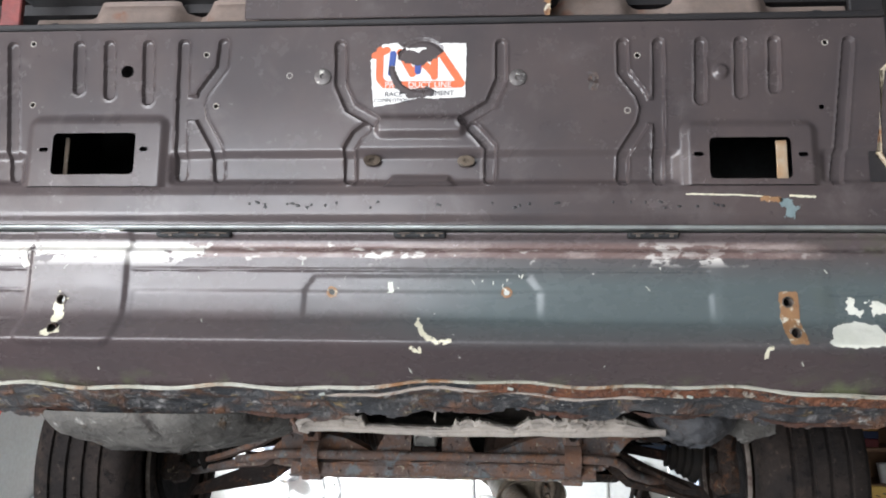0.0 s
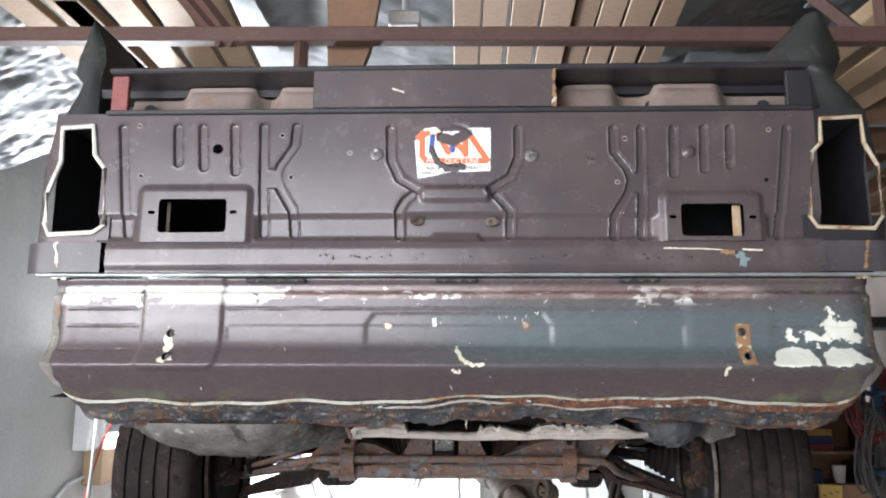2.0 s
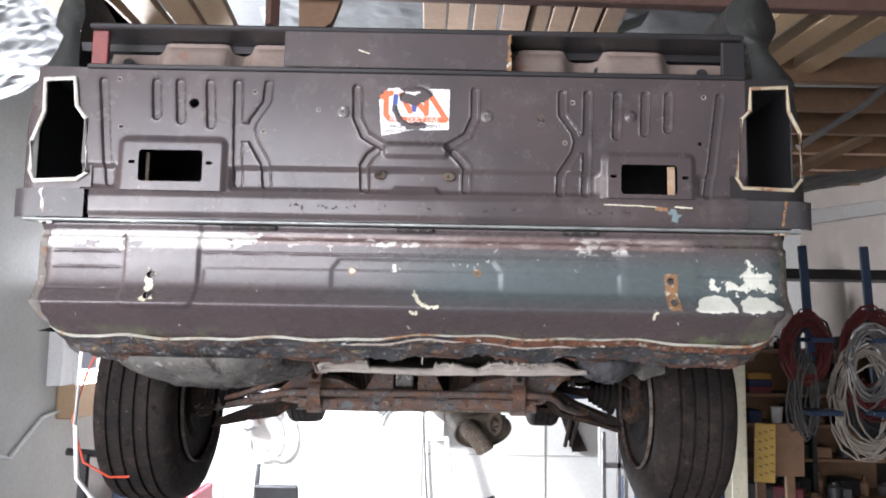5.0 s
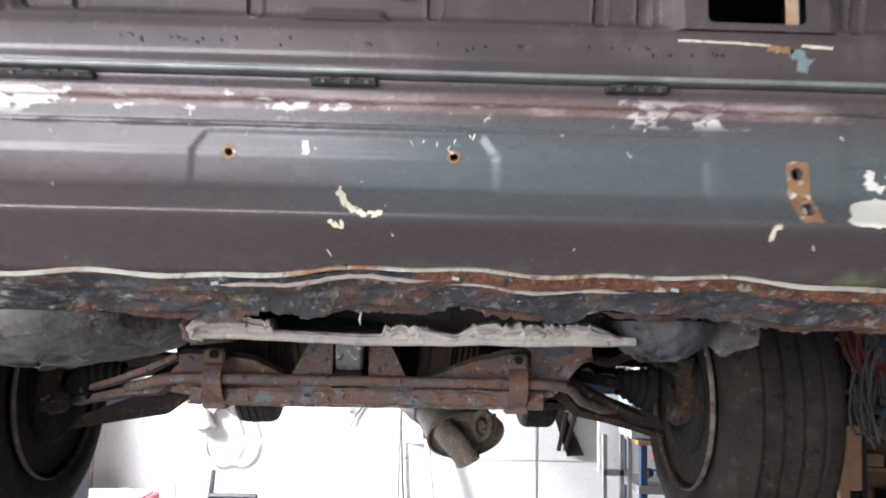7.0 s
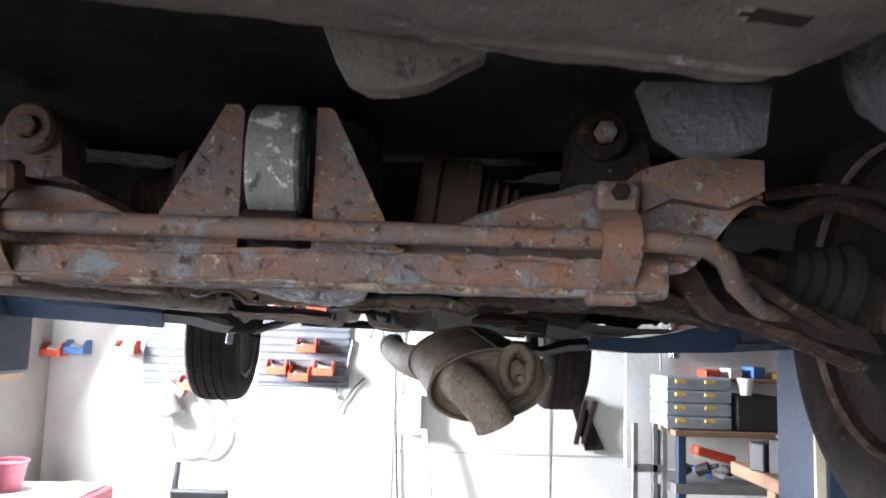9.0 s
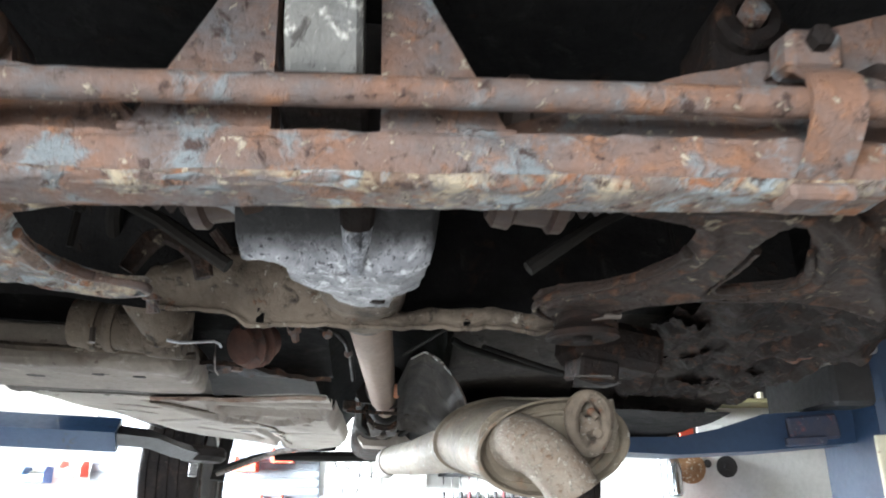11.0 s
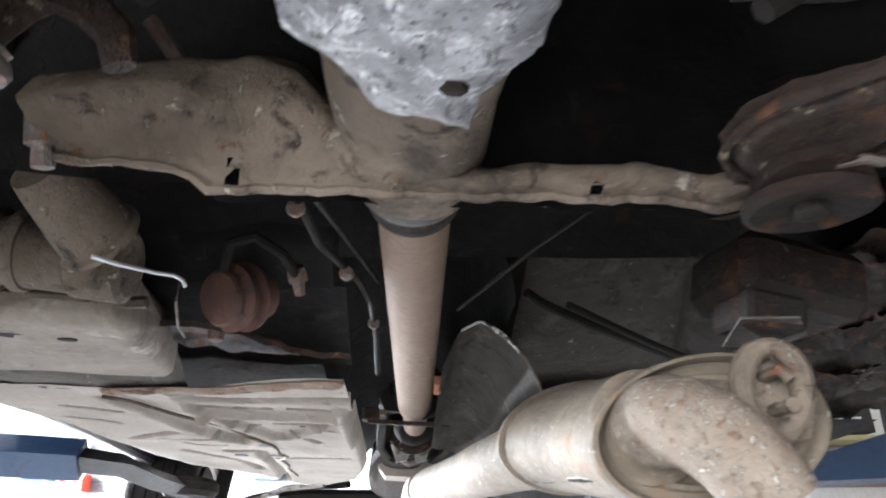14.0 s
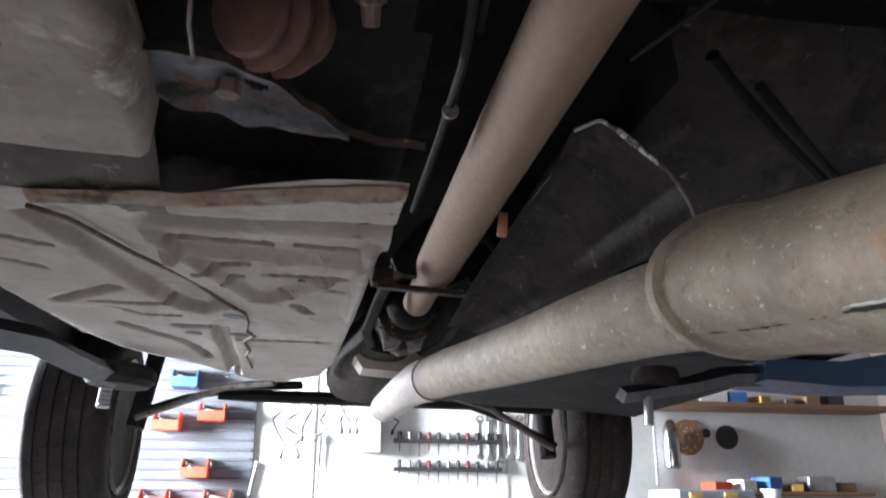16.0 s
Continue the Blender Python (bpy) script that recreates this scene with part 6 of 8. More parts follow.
part("scrape_edge", Mesh().sheet(lambda s_, a: on_muffler(s_, a, 0.1002), spread(0.045, 0.13, 0.0014), spread(3.50, 3.95, 0.006), lambda s_, a: gouge(s_, a + 0.05) + 0.008 * noise.noise((s_ * 190, a * 30, 8)) - 0.012), surface("scraped_dust", (0.34, 0.32, 0.28), (0.26, 0.24, 0.21), 40.0, (0.7, 0.9)), exh, "pale scraped edge")
seam_strip = [on_muffler(s_, 1.35, 0.1015) for s_ in spread(0.012, 0.255, 0.02)]
part("lock_seam", Mesh().tube(seam_strip, 0.0028, 6, True, 0.6), MUFFLER, exh)
tp = [(0.180, 2.408, 1.325), (0.181, 2.378, 1.324), (0.184, 2.352, 1.321), (0.192, 2.333, 1.315), (0.204, 2.322, 1.305), (0.217, 2.317, 1.292), (0.229, 2.316, 1.278), (0.238, 2.318, 1.262)]
part("tailpipe", Mesh().tube(tp, [0.036, 0.035, 0.034, 0.033, 0.0325, 0.032, 0.032, 0.0325], 28, False).tube([p for p in reversed(tp[3:])], 0.0285, 28, True), TAIL, exh, "rusty down-turned tailpipe")
part("pipe_collar", Mesh().lathe((0.180, 2.400, 1.325), (0.0, -1, -0.03), [(0, 0.047), (0.006, 0.046), (0.010, 0.041), (0.018, 0.037), (0.022, 0.035)], 28), MUFFLER, exh)
part("end_shadow_rib", Mesh().lathe(MUF_O, MUF_D, [(0.0125, 0.066), (0.009, 0.070), (0.009, 0.076), (0.0125, 0.080), (0.0125, 0.066)], 48, (1.0, MUF_Q), MUF_R), MUFFLER, exh, "pressed rib of the end plate")
hang = part("rubber_hanger", Mesh().tube([(0.270 + 0.021 * math.cos(w), 2.362 - 0.006 * math.cos(w), 1.352 + 0.033 * math.sin(w)) for w in spread(0, 2 * math.pi, 0.2)], [0.0095 + 0.0012 * math.sin(3 * w) for w in spread(0, 2 * math.pi, 0.2)], 10, False, up=(0, 1, 0)), DUST, exh, "dusty rubber hanger ring")
part("hanger_bracket", Mesh().prism([(0.262, 1.378), (0.262, 1.335), (0.282, 1.315), (0.303, 1.318), (0.312, 1.350), (0.306, 1.385)], "y", 2.376, 2.380), TAIL, exh, "rusty hanger bracket")
part("hanger_hook", Mesh().tube([(0.270, 2.378, 1.365), (0.270, 2.346, 1.363), (0.276, 2.343, 1.354)], 0.005, 8).tube([(0.276, 2.378, 1.338), (0.276, 2.345, 1.336)], 0.006, 8), DUST, hang)
ep = [(0.150, 2.630, 1.345), (0.122, 2.70, 1.346), (0.098, 2.80, 1.348), (0.078, 2.92, 1.352), (0.058, 3.05, 1.360), (0.043, 3.16, 1.368), (0.036, 3.25, 1.374)]
part("exhaust_pipe", Mesh().tube(ep, [0.040, 0.037, 0.035, 0.033, 0.032, 0.0315, 0.031], 28), MUFFLER, car, "dusty exhaust pipe")
part("exhaust_pipe", Mesh().tube([(0.036, 3.25, 1.374), (0.028, 3.34, 1.380), (0.026, 3.5, 1.39), (0.024, 3.8, 1.40)], [0.0335, 0.0325, 0.031, 0.030], 28), surface("pale_exhaust", (0.17, 0.15, 0.13), (0.13, 0.113, 0.098), 16.0, (0.5, 0.75), 0.1, 90.0, 0.5, 0.001, [((0.20, 0.16, 0.13), 30.0, 0.56, 0.7)], 0.3), car, "paler front exhaust pipe")

# floor pan ahead of the axle
FLOOR_EDGE = [(-0.21, 2.718), (-0.15, 2.690), (-0.085, 2.675), (-0.083, 2.845), (-0.084, 3.02), (-0.085, 3.32), (-0.089, 3.65), (-0.112, 3.81), (-0.187, 3.94), (-0.267, 3.935), (-0.30, 3.90), (-0.361, 3.81), (-0.445, 3.735), (-0.50, 3.66), (-0.535, 3.50), (-0.552, 3.36), (-0.570, 3.12), (-0.600, 2.90), (-0.615, 2.80), (-0.42, 2.785), (-0.33, 2.785), (-0.30, 2.77)]
WIDE = [(-0.432, 2.855), (-0.385, 2.83), (-0.297, 3.05), (-0.25, 3.17), (-0.30, 3.26), (-0.331, 3.234), (-0.386, 3.01)]
SLOTS = [([(-0.292, 2.877), (-0.200, 2.864)], 0.007), ([(-0.167, 2.862), (-0.114, 2.856)], 0.006), ([(-0.266, 2.964), (-0.226, 2.949)], 0.006), ([(-0.202, 2.935), (-0.116, 2.908)], 0.006), ([(-0.446, 3.243), (-0.343, 3.198)], 0.010),
         ([(-0.498, 3.258), (-0.396, 3.116)], 0.012), ([(-0.435, 3.272), (-0.396, 3.312), (-0.342, 3.287)], 0.006), ([(-0.35, 3.377), (-0.289, 3.357), (-0.295, 3.6), (-0.299, 3.87)], 0.014), ([(-0.44, 3.40), (-0.37, 3.50), (-0.34, 3.7)], 0.012), ([(-0.17, 3.13), (-0.155, 3.17)], 0.008), ([(-0.285, 3.020), (-0.235, 3.000)], 0.005), ([(-0.205, 2.990), (-0.118, 2.962)], 0.005), ([(-0.185, 3.045), (-0.118, 3.022)], 0.005), ([(-0.50, 2.93), (-0.43, 2.955)], 0.006), ([(-0.53, 3.03), (-0.46, 3.05)], 0.006), ([(-0.28, 3.46), (-0.12, 3.42)], 0.008)]
RAISED = [([(-0.310, 2.872), (-0.259, 2.995), (-0.226, 3.088), (-0.196, 3.082), (-0.136, 2.975)], 0.010), ([(-0.100, 2.84), (-0.099, 3.16)], 0.008), ([(-0.30, 2.905), (-0.11, 2.882)], 0.008)]


def pan_z(x, y):
    z = 1.422 + 0.035 * smooth(2.8, 3.8, y)
    z += 0.011 * smooth(0.020, 0.008, abs(y - (2.835 - 0.19 * (x + 0.31)))) * smooth(-0.33, -0.30, x)
    z += 0.018 * smooth(0.005, -0.007, d_poly(x, y, WIDE))
    for pts, w in SLOTS:
        z += 0.021 * smooth(w * 1.15, w * 0.4, d_line(x, y, pts))
    for pts, w in RAISED:
        z -= 0.012 * smooth(w * 1.4, w * 0.3, d_line(x, y, pts))
    edge = -d_poly(x, y, FLOOR_EDGE)
    z += 0.03 * smooth(0.012, -0.001, edge) ** 1.5 * smooth(2.84, 2.90, y)
    return z + 0.0045 * noise.noise((x * 7, y * 5, 0)) + 0.0007 * noise.noise((x * 30, y * 26, 0))


floor = part("front_floor", Mesh().sheet(lambda x, y: (x, y, pan_z(x, y)), spread(-0.62, -0.08, 0.0045), spread(2.61, 3.95, 0.0055), lambda x, y: -d_poly(x, y, FLOOR_EDGE)), PANDUST, car, "dusty pressed floor panel", 60)
pipe_way = [(-0.405, 2.812), (-0.377, 2.838), (-0.337, 2.945), (-0.297, 3.054), (-0.268, 3.118), (-0.239, 3.181), (-0.238, 3.25), (-0.246, 3.33), (-0.236, 3.38), (-0.256, 3.433), (-0.250, 3.52), (-0.262, 3.60), (-0.258, 3.75)]
part("brake_pipe", Mesh().tube([(x, y, pan_z(x, y) - 0.006) for x, y in pipe_way], 0.0026, 8), DUST, floor, "thin dark brake pipe")
for x, y, r in ((-0.318, 3.06, 0.016), (-0.256, 3.24, 0.015), (-0.262, 3.40, 0.013), (-0.335, 3.42, 0.012), (-0.112, 2.80, 0.006), (-0.165, 2.99, 0.004)):
    # Drain holes are flat discs, their inner shade put into the colour.
    part("drain_disc", Mesh().lathe((x, y, pan_z(x, y) - 0.0015), (0, 0, -1), [(0, r), (0.0008, r * 0.96)], 14, (1.2, 0.8)), INNER, floor, "dark disc in place of a drain hole")
seam = spread(-0.325, -0.085, 0.005)
rear_line = lambda x: along(x, [(-0.40, 2.785), (-0.268, 2.75), (-0.169, 2.712), (-0.085, 2.682)]) - 0.004
part("rust_seam", Mesh().sheet(lambda x, v: (x, rear_line(x) + 0.034 * v + 0.004 * noise.noise((x * 30, v, 3)), pan_z(x, rear_line(x) + 0.034 * v) - 0.002 - 0.004 * math.sin(v * 3.1) * (1 + 0.6 * noise.noise((x * 45, v * 3, 8)))), spread(-0.40, -0.085, 0.004), spread(0, 1, 0.12)), surface("rust_streaked_seam", (0.15, 0.085, 0.055), (0.20, 0.165, 0.135), 26.0, (0.7, 0.9), 0.0, 110.0, 0.9, 0.003, [((0.065, 0.035, 0.024), 40.0, 0.52, 0.64)], 0.2), floor, "rusty welded seam")
fold = lambda x, v: (x, 2.688 + 0.125 * v + 0.010 * smooth(0.5, 1.0, v) * noise.noise((x * 14, 3, 3)), 1.452 - 0.030 * math.sin(min(1.0, v * 1.15) * 1.57) + 0.004 * noise.noise((x * 20, v * 3, 5)) + 0.0015 * noise.noise((x * 70, v * 9, 5)))
part("pan_fold", Mesh().sheet(fold, spread(-0.64, -0.285, 0.005), spread(0, 1, 0.04), lambda x, v: 0.93 + 0.14 * noise.noise((x * 22, 0, 9)) + 0.05 * noise.noise((x * 80, 0, 9)) - v), FLOORPAN, floor, "dirty brown fold of the floor panel", 60)
flange_way = [(-0.612, 2.83), (-0.590, 3.0), (-0.562, 3.21), (-0.548, 3.37), (-0.528, 3.54)]
part("floor_flange", Mesh().tube([(x, y, 1.448 + 0.02 * (y - 2.9)) for x, y in flange_way], 0.016, 6, True, 0.7), RUST_DARK, floor, "rusty outer seam")
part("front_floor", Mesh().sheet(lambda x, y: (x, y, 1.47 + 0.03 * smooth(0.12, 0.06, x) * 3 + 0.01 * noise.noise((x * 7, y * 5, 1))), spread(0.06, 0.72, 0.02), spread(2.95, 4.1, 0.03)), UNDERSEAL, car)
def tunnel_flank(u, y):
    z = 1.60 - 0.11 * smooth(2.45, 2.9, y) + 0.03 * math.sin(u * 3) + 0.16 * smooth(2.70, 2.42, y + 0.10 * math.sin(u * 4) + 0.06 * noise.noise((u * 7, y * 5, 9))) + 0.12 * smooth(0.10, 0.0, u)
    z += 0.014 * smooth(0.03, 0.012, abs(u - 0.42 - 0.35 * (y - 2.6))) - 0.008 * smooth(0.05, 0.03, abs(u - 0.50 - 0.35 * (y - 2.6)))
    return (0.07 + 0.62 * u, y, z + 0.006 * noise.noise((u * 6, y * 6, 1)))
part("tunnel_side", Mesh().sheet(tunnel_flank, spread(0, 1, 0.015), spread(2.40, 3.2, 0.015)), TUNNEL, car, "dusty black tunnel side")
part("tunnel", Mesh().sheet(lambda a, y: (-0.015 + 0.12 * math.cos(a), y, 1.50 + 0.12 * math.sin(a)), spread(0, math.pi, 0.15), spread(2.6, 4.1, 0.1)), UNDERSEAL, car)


def rail_skin(x, a):
    c, s_ = math.cos(a), math.sin(a)
    end = math.sqrt(max(0.0, 1 - smooth(-0.292, -0.268, x) ** 3))
    y = 2.576 + 0.05 * (x + 0.27) * -0.3 + 0.106 * end * math.copysign(abs(c) ** 0.3, c)
    z = 1.44 + 0.032 * end * math.copysign(abs(s_) ** 0.3, s_)
    return (x, y + 0.003 * noise.noise((x * 18, c * 2, s_)), z + 0.003 * noise.noise((x * 12, c * 3, s_ * 2)))


rail = part("jacking_rail", Mesh().sheet(rail_skin, spread(-0.74, -0.268, 0.006), spread(0, 2 * math.pi, 0.14)), RAILDUST, car, "dusty boxed rail with rounded edges", 60)
for x, y, a, b in ((-0.393, 2.525, 0.016, 0.008), (-0.343, 2.530, 0.010, 0.005), (-0.50, 2.56, 0.014, 0.008)):
    # Slots are flat black discs, coloured as the shade inside them.
    part("slot_disc", Mesh().lathe((x, y, 1.4085), (0, 0, -1), [(0, 1.0), (0.0012, 0.96)], 16, (a, b)), UNDERSEAL, rail)
part("rail_lip", Mesh().tube([(x, 2.475 + 0.003 * noise.noise((x * 30, 0, 0)), 1.432 + 0.003 * noise.noise((x * 20, 0, 7))) for x in spread(-0.60, -0.255, 0.01)], 0.006, 6), DUST, rail)
can = part("breather", Mesh().lathe((-0.300, 2.305, 1.476), (0.034, 0.080, -0.028), [(0, 0.014), (0.004, 0.022), (0.02, 0.025), (0.06, 0.031), (0.076, 0.032), (0.078, 0.036), (0.082, 0.036), (0.083, 0.032), (0.080, 0.028), (0.081, 0.004)], 28), DUST, car, "dusty cup-shaped breather")
part("breather_hose", Mesh().tube([(-0.300, 2.305, 1.476), (-0.306, 2.285, 1.486), (-0.31, 2.26, 1.505), (-0.312, 2.24, 1.535), (-0.312, 2.23, 1.58)], 0.010, 10), HOSE, can)
pump = part("fuel_pump", Mesh().lathe((-0.41, 2.435, 1.462), (0.15, 0, -0.012), [(0, 0.02), (0.002, 0.034), (0.03, 0.036), (0.034, 0.031), (0.10, 0.031), (0.104, 0.034), (0.145, 0.034), (0.15, 0.028)], 24), DUST, car, "dusty cylindrical fuel pump")
for x in (-0.385, -0.362):
    part("pump_strap", Mesh().lathe((x, 2.435, 1.460), (1, 0, -0.08), [(0, 0.0355), (0.003, 0.0375), (0.009, 0.0375), (0.012, 0.0355)], 24), DUST, pump)
part("strap_bolt", Mesh().tube([(-0.372, 2.40, 1.445), (-0.368, 2.395, 1.425)], 0.004, 6), BEAD, pump)
boot_rings = [(-0.05, 0.026), (-0.032, 0.030), (-0.027, 0.038), (-0.022, 0.039), (-0.018, 0.030), (-0.013, 0.028), (-0.009, 0.036), (-0.003, 0.038), (0.001, 0.030), (0.005, 0.026), (0.009, 0.031), (0.013, 0.028), (0.017, 0.012), (0.016, 0.001)]
part("handbrake_boot", Mesh().lathe((-0.202, 2.552, 1.468), (-0.55, -0.75, -0.36), [(a, b * 0.96) for a, b in boot_rings], 28), surface("rust_red_rubber", (0.098, 0.041, 0.027), (0.046, 0.023, 0.017), 20.0, (0.8, 0.95), 0.0, 90.0, 0.7, 0.002, [((0.035, 0.022, 0.018), 30.0, 0.56, 0.66)]), car, "rust-red ribbed rubber boot")
part("breather_pipe", Mesh().tube([(-0.262, 2.352, 1.424), (-0.250, 2.362, 1.424), (-0.243, 2.385, 1.430), (-0.233, 2.420, 1.440), (-0.224, 2.436, 1.445), (-0.218, 2.446, 1.444), (-0.217, 2.452, 1.441)], 0.0019, 8), surface("bare_pipe", (0.5, 0.51, 0.53), (0.4, 0.41, 0.43), 20.0, (0.4, 0.6), 0.3), car, "thin bare metal pipe")
part("wire_tie", Mesh().tube([(-0.228, 2.47, 1.452), (-0.226, 2.462, 1.43), (-0.231, 2.50, 1.418), (-0.232, 2.53, 1.417)], 0.0014, 6), BEAD, car)
SHIELD = [(0.030, 1.445), (0.048, 1.488), (0.073, 1.503), (0.090, 1.495), (0.106, 1.482), (0.126, 1.455), (0.142, 1.422), (0.148, 1.395)]
shield = part("heat_shield", Mesh().sheet(lambda x, v: (0.03 + (x - 0.03) * (1 - 0.35 * v) + 0.01 * v, 2.68 + 0.5 * v - 0.02 * smooth(0.1, 0.14, x) + 0.008 * noise.noise((x * 30, v * 4, 2)), along(x, SHIELD) * (1 - v) + (1.43 - 0.1 * (x - 0.08)) * v + 0.012 * math.sin(v * 3.1) + 0.004 * noise.noise((x * 40, v * 7, 5))), spread(0.03, 0.148, 0.004), spread(0, 1, 0.03)), TUNNEL, car, "dusty bent heat shield", 60)
part("shield_edge", Mesh().tube([(x, 2.679 - 0.02 * smooth(0.1, 0.14, x), along(x, SHIELD)) for x in spread(0.05, 0.146, 0.005)], [0.0016 + 0.0016 * smooth(0.02, 0.0, abs(x - 0.098)) for x in spread(0.05, 0.146, 0.005)], 6), surface("chipped_edge", (0.07, 0.055, 0.045), (0.05, 0.03, 0.024), 30.0, spots=[((0.55, 0.54, 0.5), 24.0, 0.56, 0.6)]), shield)
for pts, r in (([(-0.105, 2.20, 1.45), (-0.102, 2.28, 1.455), (-0.095, 2.40, 1.468), (-0.068, 2.54, 1.492), (-0.058, 2.62, 1.497), (-0.054, 2.75, 1.498), (-0.054, 2.9, 1.49)], 0.0038),
               ([(-0.10, 2.22, 1.445), (-0.075, 2.42, 1.485), (-0.05, 2.60, 1.515)], 0.0026), ([(0.035, 2.53, 1.462), (0.09, 2.38, 1.468), (0.15, 2.26, 1.478)], 0.0018),
               ([(-0.205, 2.53, 1.49), (-0.195, 2.50, 1.508), (-0.17, 2.49, 1.512), (-0.145, 2.515, 1.505), (-0.134, 2.55, 1.497)], 0.0055), ([(0.110, 2.560, 1.497), (0.129, 2.574, 1.491), (0.206, 2.633, 1.486), (0.308, 2.711, 1.486), (0.40, 2.78, 1.486)], 0.0055), ([(0.161, 2.583, 1.494), (0.215, 2.625, 1.490), (0.276, 2.672, 1.486), (0.38, 2.75, 1.482)], 0.0045)):
    part("hose", Mesh().tube([Vector(pts[i]).lerp(Vector(pts[i + 1]), t) for i in range(len(pts) - 1) for t in (0, 0.5)] + [Vector(pts[-1])], r, 8), HOSE, car)
part("hose_union", Mesh().lathe((-0.134, 2.555, 1.497), (0.1, 0.5, -0.5), [(-0.012, 0.009), (-0.004, 0.011), (0.004, 0.011), (0.006, 0.007), (0.02, 0.006)], 6), RUSTY, car, "rusty hose union")
for x, y, z in ((-0.103, 2.30, 1.452), (-0.056, 2.68, 1.493), (-0.077, 2.48, 1.475)):
    part("hose_clip", Mesh().lathe((x, y, z), (0.2, 1, 0.1), [(0, 0.006), (0.001, 0.0072), (0.005, 0.0072), (0.006, 0.006)], 10), RUSTY, car)
part("clip", Mesh().box((0.031, 2.84, 1.462), (0.010, 0.005, 0.026), (10, 0, 0), 0.002), surface("orange_rust_clip", (0.34, 0.13, 0.055), (0.25, 0.09, 0.04), 40.0), car)
RIM_LINE = [(-0.275, 2.566), (-0.221, 2.567), (-0.18, 2.596), (-0.132, 2.652), (-0.075, 2.655)]
FOOT_LINE = [(-0.275, 2.628), (-0.232, 2.645), (-0.188, 2.654), (-0.132, 2.657)]
def ledge(x, v):
    a, b = along(x, RIM_LINE), along(x, FOOT_LINE)
    return (x, a + (b - a) * v + 0.004 * noise.noise((x * 40, v * 3, 0)), 1.440 + 0.012 * math.sin(v * 3.1) * smooth(-0.13, -0.17, x) + 0.005 * noise.noise((x * 45, v * 4, 2)))
cbk = part("cable_bracket", Mesh().sheet(ledge, spread(-0.272, -0.136, 0.004), spread(0, 1, 0.05), lambda x, v: math.hypot((x + 0.205) / 0.09, v - 0.45) - 0.09), surface("pale_bracket", (0.105, 0.112, 0.125), (0.038, 0.03, 0.026), 22.0, (0.6, 0.8), 0.1, 80.0, 0.8, 0.003, [((0.085, 0.04, 0.024), 26.0, 0.5, 0.64), ((0.02, 0.017, 0.016), 34.0, 0.54, 0.64)], 0.2), car, "blue-grey bracket with rusty edge", 60)
part("bracket_bolt", Mesh().lathe((-0.222, 2.61, 1.446), (0, 0.1, -1), [(-0.004, 0.009), (0.006, 0.009), (0.008, 0.005)], 6), RUSTY, cbk)
part("bracket_rim", Mesh().sheet(lambda x, v: (x, along(x, RIM_LINE) - 0.003 + 0.002 * noise.noise((x * 60, 1, 1)), 1.438 + 0.007 * v + 0.003 * noise.noise((x * 50, 4, 1))), spread(-0.272, -0.078, 0.004), spread(0, 1, 0.25)), RUST_SHADED, cbk, "rusty folded edge")
# Dark sheets fill the recess behind the pan, its shade painted in.
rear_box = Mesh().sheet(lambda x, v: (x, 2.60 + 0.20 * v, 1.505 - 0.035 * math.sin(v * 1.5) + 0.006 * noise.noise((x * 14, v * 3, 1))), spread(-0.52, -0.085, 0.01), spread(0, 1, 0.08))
part("footwell_step", rear_box, UNDERSEAL, car, "dark footwell step")
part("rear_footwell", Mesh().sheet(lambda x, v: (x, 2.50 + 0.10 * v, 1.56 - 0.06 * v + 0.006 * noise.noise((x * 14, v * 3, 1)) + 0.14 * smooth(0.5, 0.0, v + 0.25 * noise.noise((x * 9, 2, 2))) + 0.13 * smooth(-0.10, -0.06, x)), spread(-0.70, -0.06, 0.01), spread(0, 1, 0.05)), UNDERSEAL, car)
blk = part("damper_bracket", Mesh().box((0.315, 2.42, 1.462), (0.125, 0.10, 0.06), (4, 6, 10), 0.012).box((0.285, 2.40, 1.425), (0.055, 0.06, 0.03), (6, 4, 10), 0.004), RUST_DARK, car, "dark rusty damper bracket")
part("bracket_plate", Mesh().prism([(0.255, 2.37), (0.30, 2.36), (0.325, 2.40), (0.315, 2.435), (0.27, 2.445)], "z", 1.4105, 1.4125), surface("flaky_plate", (0.045, 0.036, 0.030), (0.026, 0.022, 0.019), 30.0, (0.6, 0.85), spots=[((0.24, 0.21, 0.16), 50.0, 0.55, 0.64)]), blk)
part("inner_sill", Mesh().sheet(lambda u, y: (0.42 + 0.30 * u, y, 1.525 - 0.03 * u + 0.03 * noise.noise((u * 5, y * 7, 4)) + 0.014 * noise.noise((u * 14, y * 20, 4)) + 0.006 * noise.noise((u * 40, y * 60, 4))), spread(0, 1, 0.02), spread(2.25, 3.4, 0.012)), RUST_DARK, car, "scabby rusty inner sill")
